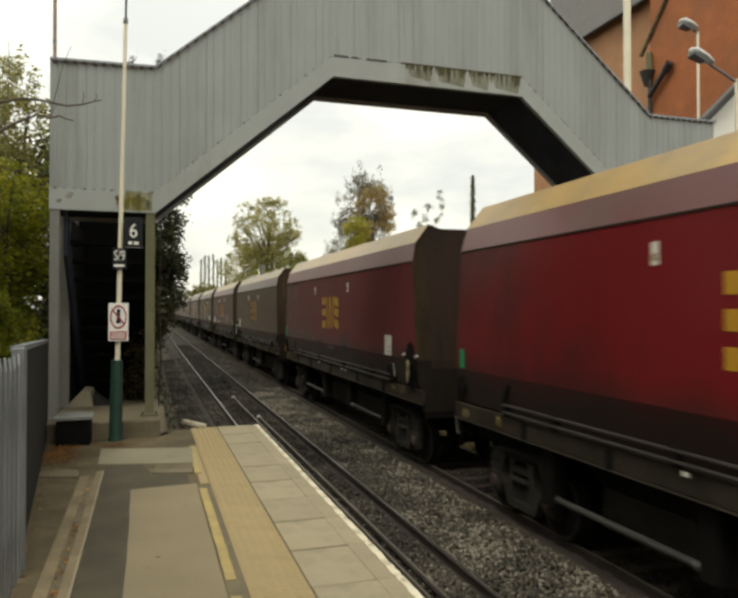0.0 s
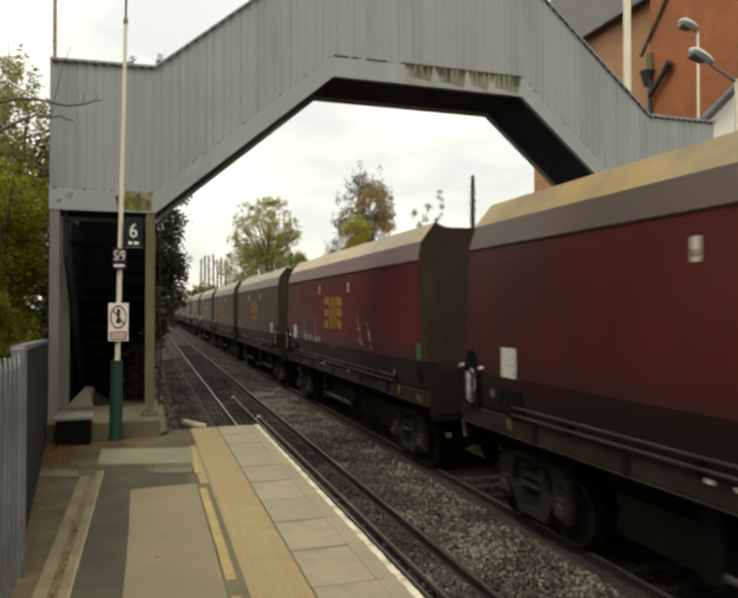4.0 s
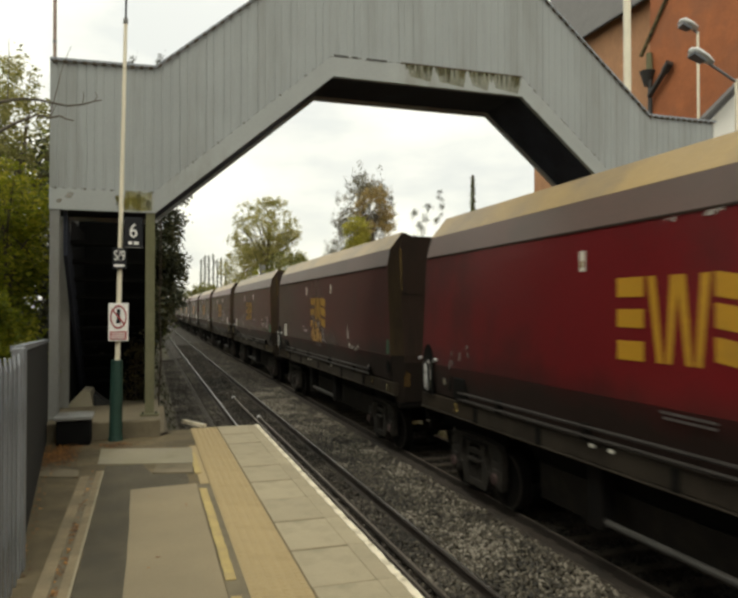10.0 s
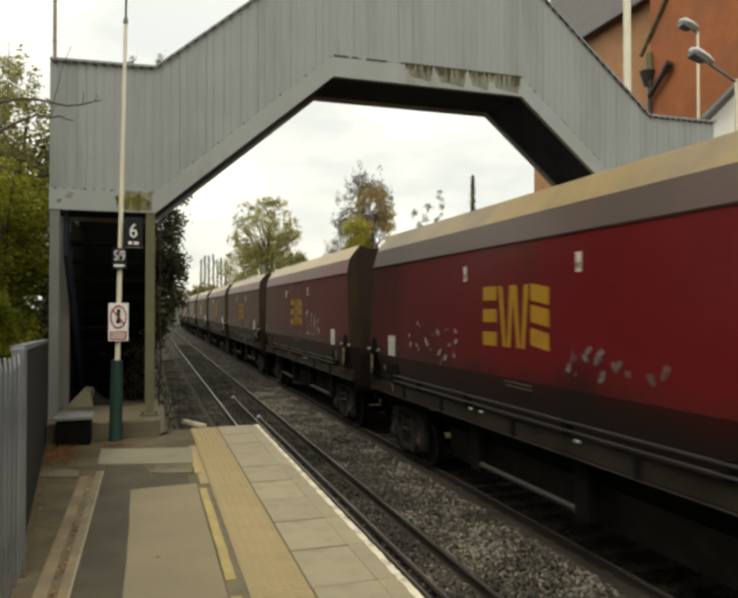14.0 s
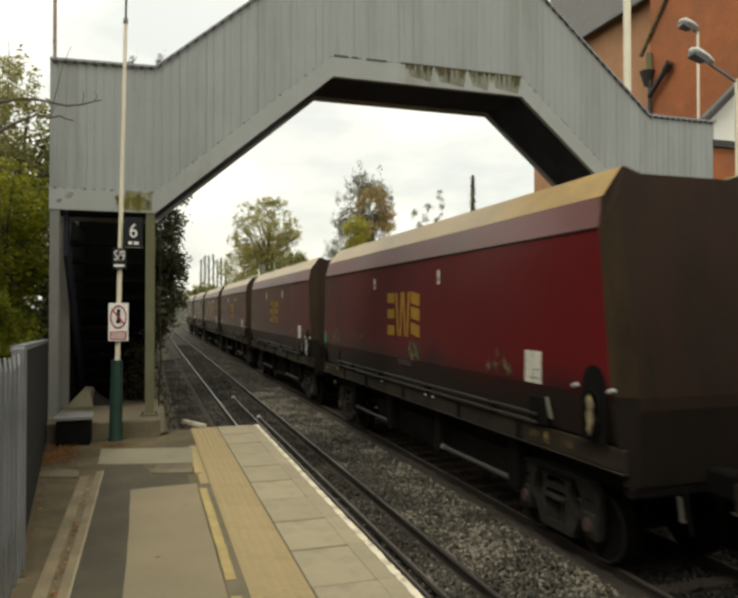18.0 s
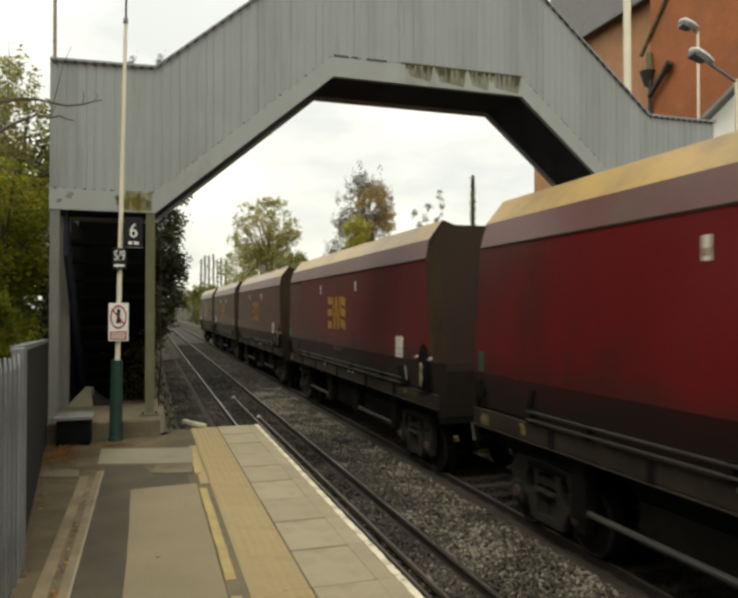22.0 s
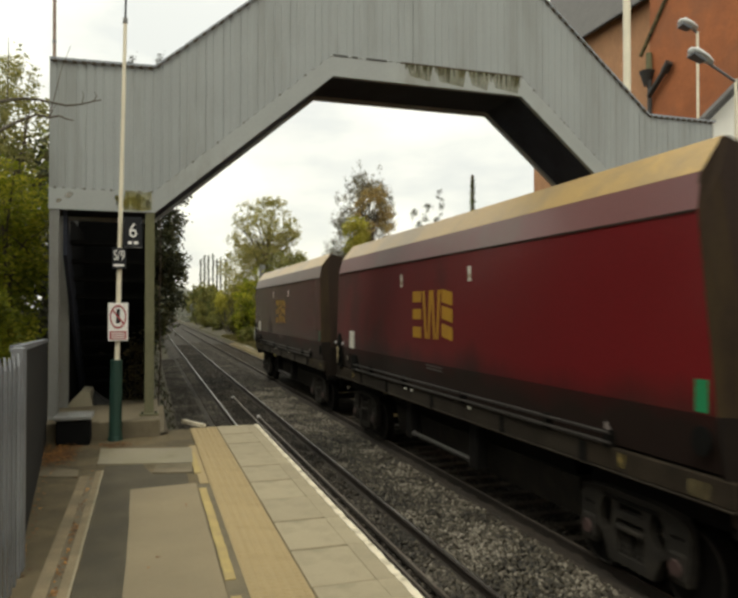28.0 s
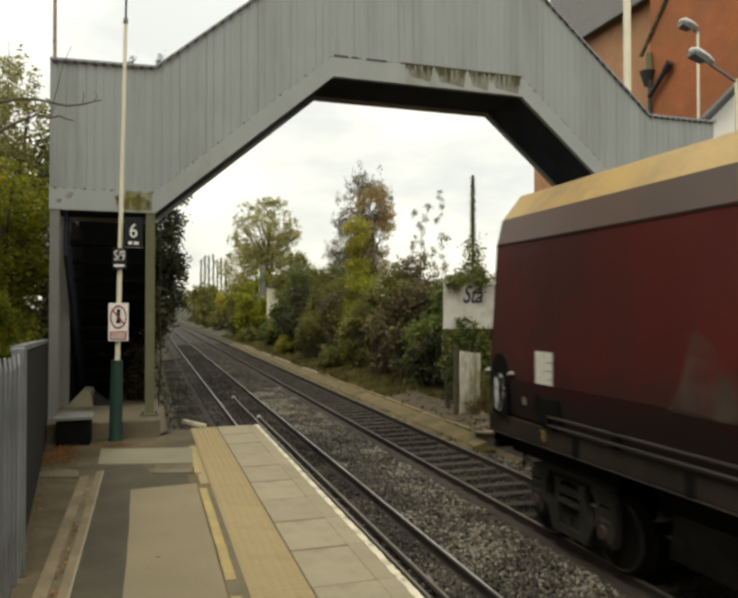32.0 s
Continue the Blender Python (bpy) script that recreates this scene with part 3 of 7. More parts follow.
def ring(bm, c, r, w, axis="X", n=20):
    """A round hoop of bar thickness w, about an axis through c."""
    rot = {"X": Matrix.Rotation(radians(90), 4, "Y"), "Y": Matrix.Rotation(radians(90), 4, "X"), "Z": Matrix.Identity(4)}[axis]
    vs = []
    for i in range(n):
        a = 2 * math.pi * i / n
        row = []
        for j in range(6):
            b = 2 * math.pi * j / 6
            p = Vector(((r + w * math.cos(b)) * math.cos(a), (r + w * math.cos(b)) * math.sin(a), w * math.sin(b)))
            row.append(bm.verts.new(Vector(c) + (rot @ p)))
        vs.append(row)
    for i in range(n):
        for j in range(6):
            bm.faces.new((vs[i][j], vs[(i + 1) % n][j], vs[(i + 1) % n][(j + 1) % 6], vs[i][(j + 1) % 6]))
    return bm


def mesh_of(name, bm, material, smooth=False):
    me = bpy.data.meshes.new(name)
    bm.to_mesh(me)
    bm.free()
    me.materials.append(material)
    if smooth:
        me.shade_smooth()
    return me


def part(name, bm, material, parent, label="", smooth=False):
    ob = new(name, mesh_of(name, bm, material, smooth) if isinstance(bm, bmesh.types.BMesh) else bm)
    ob.parent = parent
    if label:
        ob["label"] = label
    return ob


def thing(name, label, category, at=(0, 0, 0), group="", kind=""):
    ob = new(name)
    ob.location = at
    ob.empty_display_size = 0.2
    return tagged(ob, label, category, group, kind)


def solid(name, bm, material, label, category, group="", kind="", smooth=False):
    ob = new(name, mesh_of(name, bm, material, smooth))
    return tagged(ob, label, category, group, kind)


def quads(name, centers, ax, ay, material):
    """Many loose leaf-like quads, each bent a little along its middle."""
    k = len(centers)
    nz = np.cross(ax, ay)
    nz /= np.linalg.norm(nz, axis=1, keepdims=True) + 1e-9
    h = np.linalg.norm(ax, axis=1, keepdims=True) * 0.35
    v = np.empty((k, 4, 3))
    v[:, 0], v[:, 1], v[:, 2], v[:, 3] = centers - ax, centers - ay * 0.9 + nz * h, centers + ax, centers + ay * 0.9 + nz * h
    me = bpy.data.meshes.new(name)
    me.vertices.add(4 * k)
    me.vertices.foreach_set("co", v.reshape(-1))
    me.loops.add(6 * k)
    idx = (np.arange(k)[:, None] * 4 + np.array([0, 1, 2, 0, 2, 3])).reshape(-1)
    me.loops.foreach_set("vertex_index", idx.astype(np.int32))
    me.polygons.add(2 * k)
    me.polygons.foreach_set("loop_start", (np.arange(2 * k) * 3).astype(np.int32))
    me.update(calc_edges=True)
    me.materials.append(material)
    return me


RNG = np.random.default_rng(7)


def unit(k, rng):
    d = rng.normal(size=(k, 3))
    return d / np.linalg.norm(d, axis=1, keepdims=True)


def foliage(name, blobs, count, leaf, material, rng, shell=0.55):
    """Leaves scattered in clumps over the given blobs (centre, radii): dense at the rims, with gaps."""
    vol = np.array([b[1][0] * b[1][1] * b[1][2] for b in blobs]) ** 0.67
    share = (vol / vol.sum() * count).astype(int)
    cs = []
    for (c, r), k in zip(blobs, share):
        clumps = max(6, k // 18)
        d = unit(clumps, rng) * (shell + (1 - shell) * rng.random((clumps, 1)) ** 0.5)
        cc = np.array(c) + d * np.array(r)
        pick = rng.integers(0, clumps, k)
        spread = 0.15 * (np.mean(r) + 0.25)
        cs.append(cc[pick] + rng.normal(size=(k, 3)) * spread)
    p = np.concatenate(cs)
    k = len(p)
    size = leaf * rng.uniform(0.6, 1.3, (k, 1))
    ax = unit(k, rng)
    ax[:, 2] *= 0.6
    ay = np.cross(ax, unit(k, rng))
    ay /= np.linalg.norm(ay, axis=1, keepdims=True) + 1e-9
    return quads(name, p, ax * size, ay * size * 0.6, material)


# ---- ground, tracks ----
RAIL = -1.15
BED = RAIL - 0.16
g = bmesh.new()
bmesh.ops.create_grid(g, x_segments=2, y_segments=2, size=1600, matrix=Matrix.Translation((0, 0, BED - 0.12)))
solid("ground", g, M["earth"], "dark earth ground with rough grass reaching the horizon", "ground", kind="structure")

bed = bmesh.new()
plate(bed, [(1.35, -40, BED - 0.11), (7.3, -40, BED - 0.11), (6.95, -40, BED), (1.65, -40, BED)], (0, 340, 0))
solid("track_bed", bed, M["ballast"], "brown-grey ballast bed under both tracks", "track bed", kind="structure")


def stones(name, areas, rng, material="stone"):
    """Loose ballast: small angular rocks, on the given areas (x0, x1, y0, y1, count, size, z)."""
    base = np.array([(1, 0, 0), (-0.9, 0.2, 0), (0.1, 1, 0.1), (0, -0.9, -0.1), (0.1, 0, 0.75), (0, 0.1, -0.7)])
    tri = np.array([(0, 2, 4), (2, 1, 4), (1, 3, 4), (3, 0, 4), (2, 0, 5), (1, 2, 5), (3, 1, 5), (0, 3, 5)])
    vs, fs, at = [], [], 0
    for x0, x1, y0, y1, k, size, z in areas:
        c = np.stack([rng.uniform(x0, x1, k), y0 + (y1 - y0) * rng.random(k) ** 1.35, z + rng.uniform(-0.02, 0.02, k)], 1)
        s = size * rng.uniform(0.55, 1.35, (k, 1, 1)) * rng.uniform(0.7, 1.2, (k, 1, 3))
        a = rng.uniform(0, 6.283, k)
        jit = base[None] + rng.normal(size=(k, 6, 3)) * 0.18
        ca, sa = np.cos(a)[:, None], np.sin(a)[:, None]
        p = jit * s
        q = np.stack([p[..., 0] * ca - p[..., 1] * sa, p[..., 0] * sa + p[..., 1] * ca, p[..., 2]], -1) + c[:, None]
        vs.append(q.reshape(-1, 3))
        fs.append((tri[None] + (np.arange(k) * 6)[:, None, None] + at).reshape(-1, 3))
        at += 6 * k
    v, f = np.concatenate(vs), np.concatenate(fs)
    me = bpy.data.meshes.new(name)
    me.vertices.add(len(v))
    me.vertices.foreach_set("co", v.reshape(-1))
    me.loops.add(f.size)
    me.loops.foreach_set("vertex_index", f.reshape(-1).astype(np.int32))
    me.polygons.add(len(f))
    me.polygons.foreach_set("loop_start", (np.arange(len(f)) * 3).astype(np.int32))
    me.update(calc_edges=True)
    me.materials.append(M[material])
    return me


tagged(new("ballast_stones", stones("ballast_stones", [
    (3.5, 4.80, 2.5, 26, 26000, 0.034, BED + 0.045),
    (3.5, 4.80, -11, 2.5, 6000, 0.036, BED + 0.045),
    (2.98, 3.31, 2.5, 9.0, 1500, 0.032, BED + 0.055),
    (6.3, 7.0, 6, 34, 6000, 0.036, BED + 0.02),
    (6.3, 7.0, 34, 60, 2500, 0.045, BED + 0.02)], RNG)),
    "loose grey and brown ballast stones between the rails", "ballast", kind="stuff")
tagged(new("oily_ballast_stones", stones("oily_ballast_stones", [
    (2.2, 3.32, 2.5, 26, 13000, 0.034, BED + 0.03),
    (2.2, 3.32, -11, 2.5, 5000, 0.034, BED + 0.03),
    (2.2, 3.32, 26, 60, 3500, 0.045, BED + 0.03),
    (1.7, 2.05, 2.5, 10.4, 2500, 0.034, BED + 0.03)], RNG, "stone_dark")),
    "dark oily ballast stones inside the tracks", "ballast", kind="stuff")
# far-track stones with the shade under the train in their colour
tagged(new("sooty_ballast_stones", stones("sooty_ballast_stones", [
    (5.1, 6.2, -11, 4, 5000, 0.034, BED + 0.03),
    (5.1, 6.2, 4, 40, 14000, 0.03, BED + 0.036)], RNG, "stone_shaded")),
    "dark brown ballast, blackened for the shade under the passing train", "ballast", kind="stuff")
tagged(new("brown_ballast_stones", stones("brown_ballast_stones", [
    (0.7, 2.05, 10.6, 44, 15000, 0.03, BED - 0.05),
    (1.35, 1.75, 10.6, 44, 5000, 0.03, BED - 0.04),
    (3.5, 4.80, 26, 64, 9000, 0.04, BED + 0.035),
    (2.95, 3.31, 2.5, 10.5, 2600, 0.028, BED + 0.05),
    (1.7, 2.05, 10.6, 44, 6000, 0.03, BED + 0.03)], RNG, "stone_brown")),
    "fine brown ballast beside the near rail", "ballast", kind="stuff")


tagged(new("path_rubble", stones("path_rubble", [
    (7.3, 7.75, 13, 24, 130, 0.04, -1.03), (7.75, 8.2, 13, 24, 130, 0.04, -0.965), (8.2, 8.6, 13, 24, 130, 0.04, -0.90)], RNG, "stone_brown")),
    "brown rubble and dirt clods on the trodden path", "rubble", kind="stuff")


def track(name, xs, label, drop, head, timber):
    t = thing(name, label, "railway track", (0, 0, 0), kind="structure")
    c = (xs[0] + xs[1]) / 2
    sl = None
    for i in range(126):
        y = -10.12 + i * 0.56
        if sl is None:
            sl = mesh_of("sleeper", bbox(-1.08, 1.08, -0.1, 0.1, BED - 0.08, BED + 0.035, 0.012), M[timber])
        o = part("sleeper", sl, None, t)
        o.location = (c, y, drop + random.uniform(-0.008, 0.0))
    for x in xs:
        bm = bmesh.new()
        prof = [(-0.058, 0), (0.058, 0), (0.058, 0.012), (0.009, 0.03), (0.009, 0.118), (0.031, 0.126), (0.031, 0.148), (-0.031, 0.148), (-0.031, 0.126), (-0.009, 0.118), (-0.009, 0.03), (-0.058, 0.012)]
        plate(bm, [(x + a, -40, BED + 0.012 + b) for a, b in prof], (0, 330, 0))
        r = part("rail", bm, M["rail"], t)
        part("rail_head", bplate([(x - 0.006, -40, RAIL - 0.003), (x + 0.022, -40, RAIL - 0.003), (x + 0.018, -40, RAIL + 0.003), (x - 0.002, -40, RAIL + 0.003)], (0, 330, 0)), M[head], r, "polished running surface")
    return t


solid("rail_dirt", bplate([(4.74, -11, BED + 0.02), (4.82, -11, BED + 0.075), (4.965, -11, BED + 0.07), (4.965, -11, BED)], (0, 50, 0)), M["brown_band"], "smooth dark brown band along the far rail", "dirt", kind="structure")
R1, R2, R3, R4 = 2.13, 3.39, 5.03, 6.27
track("near_track", (R1, R2), "railway track beside the platform with bright rails", -0.03, "rail_top", "sleeper")
track("far_track", (R3, R4), "railway track that carries the train, dark timber sleepers", 0.03, "rail_dull", "sleeper_dry")

cond = thing("cable_conduit", "pair of dark cable pipes lying between the near rails", "pipe")
for x, y1, r in ((2.75, 23.3, 0.036), (2.92, 18.9, 0.034)):
    pp = part("pipe", brod((x, -3, BED + 0.09), (x, y1, BED + 0.09), r), M["rail"], cond)
    # a bright metal strip puts the highlight on the pipe's crown
    part("worn_crown", bbox(x - 0.014, x + 0.014, -3, y1 - 0.02, BED + 0.09 + r - 0.008, BED + 0.09 + r + 0.002), M["rail_dull"], pp, "bright strip added as the highlight along the pipe")
    part("pipe_end", brod((x, y1, BED + 0.10), (x, y1 + 0.10, BED + 0.10), 0.05), M["sign_white"], cond, "white painted pipe end")
for y in (2.5, 5.5, 8.5, 11.5, 14.5):
    part("clamp", bbox(2.67, 3.00, y - 0.04, y + 0.04, BED - 0.02, BED + 0.05), M["under"], cond)

# ---- platform ----
END = 10.42


def ragged(pts, z, dz, step, jit, seed):
    """A thin layer with worn, uneven edges."""
    r = random.Random(seed)
    out = []
    for (xa, ya), (xb, yb) in zip(pts, pts[1:] + pts[:1]):
        n = max(1, int(math.hypot(xb - xa, yb - ya) / step))
        for i in range(n):
            f = i / n
            out.append((xa + (xb - xa) * f + r.uniform(-jit, jit), ya + (yb - ya) * f + r.uniform(-jit, jit), z))
    return bplate(out, (0, 0, dz))


pf = thing("platform", "station platform with tarmac, buff paving and concrete edge slabs", "platform", kind="structure")
part("platform_wall", bbox(1.30, 1.40, -12, END, BED - 0.3, -0.09), M["wall"], pf)
part("platform_fill", bbox(-3.2, 1.30, -12, END, BED - 0.3, -0.05), M["concrete"], pf)
part("tarmac_surface", bbox(-3.2, 0.60, -12, END - 0.05, -0.05, 0.0), M["tarmac"], pf)
part("end_wall", bbox(-3.2, 1.40, END, END + 0.14, BED - 0.3, -0.06), M["wall"], pf)
part("resurfaced_strip", ragged([(-0.436, -12), (0.42, -12), (0.40, 7.60), (0.06, 7.66), (-0.05, 8.2), (-0.436, 8.22)], 0.0, 0.004, 0.16, 0.008, 1), M["tarmac_dark"], pf, "darker resurfaced strip")
part("tarmac_patch", ragged([(-0.125, -12), (0.474, -12), (0.47, 7.12), (-0.15, 7.06), (-0.135, 5.72)], 0.004, 0.004, 0.3, 0.003, 2), M["patch"], pf, "pale rectangular tarmac patch")
part("concrete_pad", ragged([(-0.53, 8.30), (0.50, 8.07), (0.53, 8.95), (-0.55, 9.20)], 0.0, 0.012, 0.12, 0.008, 3), M["pad"], pf, "mossy concrete pad")
part("inspection_cover", bplate([(0.06, 7.68, 0.0045), (0.46, 7.58, 0.0045), (0.49, 8.04, 0.0045), (0.10, 8.06, 0.0045)], (0, 0, 0.01)), M["concrete"], pf, "small grey inspection cover")
part("grey_slab", bplate([(-1.13, 7.92, 0.0), (-0.68, 7.74, 0.0), (-0.70, 8.09, 0.0), (-1.13, 8.39, 0.0)], (0, 0, 0.008)), M["concrete"], pf, "grey slab by the fence")
part("line_margin", ragged([(0.478, -12), (0.603, -12), (0.603, 7.05), (0.478, 7.1)], 0.0, 0.0035, 0.2, 0.002, 8), M["margin"], pf, "worn grey-brown margin under the yellow line")
part("kerb_strip", bbox(0.51, 0.595, 7.1, 9.1, 0.0, 0.004), M["buff"], pf)
ch = part("drain_channel", bbox(-0.66, -0.575, -12, 7.75, -0.02, 0.010), M["channel"], pf, "shallow concrete drainage channel with fallen leaves")
part("channel_edge", bbox(-0.515, -0.455, -12, 7.95, -0.02, 0.012), M["channel"], ch)
part("channel_rim", bbox(-0.455, -0.440, -12, 7.95, -0.02, 0.014), M["slab"], ch)
part("channel_bed", bbox(-0.575, -0.515, -12, 7.75, -0.02, 0.003), M["concrete"], ch)
slab_me = [mesh_of("edge_slab", bbox(0.989, 1.4165, 0.013, 0.677, -0.075, 0.004 + d, 0.005), M["slab"]) for d in (0.0, 0.003, 0.006)]
nose_me = mesh_of("nosing", bbox(1.418, 1.583, 0.001, 0.689, -0.08, 0.005, 0.004), M["slab"])
buff_bm = bbox(0.605, 0.979, 0.002, 0.688, -0.05, 0.003, 0.002)
for i in range(6):
    for j in range(11):
        cx, cy = 0.636 + i * 0.0624, 0.032 + j * 0.0624
        top = [buff_bm.verts.new((cx + 0.012 * a, cy + 0.012 * b, 0.0075)) for a, b in ((-1, -1), (1, -1), (1, 1), (-1, 1))]
        low = [buff_bm.verts.new((cx + 0.019 * a, cy + 0.019 * b, 0.002)) for a, b in ((-1, -1), (1, -1), (1, 1), (-1, 1))]
        buff_bm.faces.new(top)
        for q in range(4):
            buff_bm.faces.new((low[q], low[(q + 1) % 4], top[(q + 1) % 4], top[q]))
buff_me = mesh_of("buff_slab", buff_bm, M["buff"])
white_me = [mesh_of("edge_line", ragged([(1.543, 0.0), (1.594, 0.0), (1.594, 0.69), (1.543, 0.69)], 0.0, 0.012, 0.06, 0.005, 40 + i), M["white_line"]) for i in range(4)]
for i in range(-23, 9):
    y = 4.24 + 0.69 * i
    part("edge_slab", slab_me[i % 3], None, pf).location = (0, y, 0)
    part("nosing", nose_me, None, pf).location = (0, y, 0)
    part("buff_slab", buff_me, None, pf).location = (0, y, 0)
    part("edge_line", white_me[i % 4], None, pf, "worn white edge line").location = (0, y, 0)
for y0, y1 in ((-11.2, -8.9), (-8.6, -6.4), (-6.1, -4.2), (-3.9, -1.9), (-1.6, -0.1), (0.3, 1.9), (2.3, 4.25), (4.52, 6.9), (7.55, 8.6)):
    part("yellow_line", ragged([(0.487, y0), (0.556, y0), (0.554, y1), (0.487, y1)], 0.0, 0.0095, 0.09, 0.004, int(y0 * 10)), M["yellow_line"], pf, "worn yellow painted line")
part("end_strip", bplate([(0.50, 10.98, 0.0), (0.78, 10.33, 0.012), (0.83, 10.36, 0.012), (0.55, 11.02, 0.0)], (0, 0, 0.05)), M["white_line"], pf, "white painted end bar")

verge = bmesh.new()
plate(verge, [(-40, 10.56, BED - 0.14), (0.9, 10.56, BED - 0.14), (0.0, 10.56, -0.75), (-1.0, 10.56, -0.35), (-40, 10.56, 0.2)], (0, 290, 0))
solid("verge", verge, M["earth"], "dark earth verge beyond the platform end", "ground", kind="structure")
bank = bmesh.new()
plate(bank, [(6.9, -30, BED - 0.14), (40, -30, BED - 0.14), (40, -30, 0.2), (9.0, -30, -0.85), (7.25, -30, -1.12)], (0, 330, 0))
solid("far_bank", bank, M["earth"], "low earth bank beside the far track", "ground", kind="structure")
solid("cess_path", bplate([(6.85, 12, BED - 0.02), (7.2, 12, -1.08), (7.9, 12, -0.975), (8.5, 12, -0.88), (8.5, 12, -1.2), (6.85, 12, -1.4)], (0.25, 19, 0)), M["sand"], "trodden sandy path beside the far track", "path", kind="structure")
solid("ochre_strip", bplate([(6.50, 13.5, BED - 0.02), (6.50, 13.5, BED + 0.035), (7.16, 13.5, -1.10), (7.19, 13.5, -1.3)], (0, 46, 0)), M["ochre_dirt"], "ochre sandy strip with dry moss beside the far rail", "dirt", kind="structure")
kb = thing("edging", "broken pale concrete edging beside the far track", "kerb")
for i in range(26):
    y = 14.6 + i * 1.55 + random.uniform(-0.1, 0.1)
    if i in (9, 12, 13, 17, 20, 21):
        continue
    part("edging_stone", bbox(7.18, 7.27, y, y + 1.4, -1.18, -1.055 + random.uniform(-0.015, 0.015), 0.01), M["edging" if y > 27 else "sand_edge"], kb)

# ---- footbridge ----
FY, BY = 10.37, 11.65       # near and far faces
LOW = [(-1.30, 3.13), (0.095, 3.13), (2.74, 5.38), (6.05, 5.38), (8.72, 3.13), (10.22, 3.13)]
SKIRT = [(-1.30, 3.43), (0.075, 3.43), (2.72, 5.71), (6.06, 5.71), (8.74, 3.43), (10.22, 3.43)]
TOP = [(-1.30, 5.22), (0.09, 5.25), (2.73, 7.47), (6.10, 7.50), (8.71, 5.30), (10.22, 5.30)]


def zat(line, x):
    for (xa, za), (xb, zb) in zip(line, line[1:]):
        if xa <= x <= xb + 1e-6:
            return za + (zb - za) * (x - xa) / (xb - xa)
    return line[-1][1]


fb = thing("footbridge", "grey painted station footbridge with corrugated sheet parapets", "footbridge")
PITCH = 0.126


ribs = random.Random(12)


def sheets(y, out):
    """Ribbed cladding, one sheet about a metre wide after the other, bent to follow the steps."""
    x, end = TOP[0][0], TOP[-1][0]
    while x < end - 0.05:
        w = min(PITCH * 8, end - x)
        bm = bmesh.new()
        cols = []
        k = int(round(w / PITCH))
        for i in range(k):
            x0 = x + i * PITCH + (ribs.uniform(-0.022, 0.012) if i else 0.0)
            for dx, dy in ((0.0, 0.0), (0.084, 0.0), (0.092, -0.009), (0.104, -0.009)):
                cols.append((x0 + dx, y + out * dy))
        cols.append((x + k * PITCH, y))
        rows = []
        for cx, cy in cols:
            cx2 = min(cx, end)
            zb, zt = zat(SKIRT, cx2) - 0.02, zat(TOP, cx2) - 0.02
            rows.append((bm.verts.new((cx2, cy, zb)), bm.verts.new((cx2, cy, zt)), bm.verts.new((cx2, cy - out * 0.006, zt)), bm.verts.new((cx2, cy - out * 0.006, zb))))
        for a, b in zip(rows, rows[1:]):
            for i in range(4):
                bm.faces.new((a[i], b[i], b[(i + 1) % 4], a[(i + 1) % 4]))
        bmesh.ops.recalc_face_normals(bm, faces=bm.faces[:])
        part("cladding_sheet", bm, M["cladding"], fb)
        x += w


sheets(FY, -1)
sheets(BY, 1)
for y, out in ((FY, -1), (BY, 1)):
    y0, y1 = sorted((y + out * 0.035, y - out * 0.05))
    for i in range(5):
        (xa, za), (xb, zb) = LOW[i], LOW[i + 1]
        (sa, ta), (sb, tb) = SKIRT[i], SKIRT[i + 1]
        part("fascia_beam", bplate([(xa, y0, za), (xb, y0, zb), (sb, y0, tb), (sa, y0, ta)], (0, y1 - y0, 0)), M["fascia"], fb, "painted steel fascia under the cladding")
        (xa, za), (xb, zb) = TOP[i], TOP[i + 1]
        part("capping_rail", bplate([(xa, y0, za - 0.022), (xb, y0, zb - 0.022), (xb, y0, zb + 0.012), (xa, y0, za + 0.012)], (0, y1 - y0, 0)), M["cap"], fb, "dark capping rail")
for i in range(5):
    (xa, za), (xb, zb) = LOW[i], LOW[i + 1]
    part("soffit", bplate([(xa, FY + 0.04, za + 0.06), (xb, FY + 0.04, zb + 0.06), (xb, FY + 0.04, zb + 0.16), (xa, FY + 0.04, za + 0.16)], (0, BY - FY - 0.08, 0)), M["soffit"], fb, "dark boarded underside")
# small dark tabs stand in for the shaded gaps along the sheet edges
bm = bmesh.new()
for line, dz, h, step in ((TOP, -0.034, 0.014, 1), (SKIRT, -0.004, 0.003, 1)):
    x = line[0][0] + 0.04
    while x < line[-1][0] - 0.07:
        z, z2 = zat(line, x) + dz, zat(line, x + 0.055) + dz
        plate(bm, [(x, FY - 0.038, z - h), (x + 0.055, FY - 0.038, z2 - h), (x + 0.055, FY - 0.038, z2 + h), (x, FY - 0.038, z + h)], (0, 0.03, 0))
        x += PITCH * step
tagged(part("edge_filler", bm, M["rust_and_shadow"], fb, "dark dashes drawn for the shaded gaps along the sheet edges"), kind="stuff")
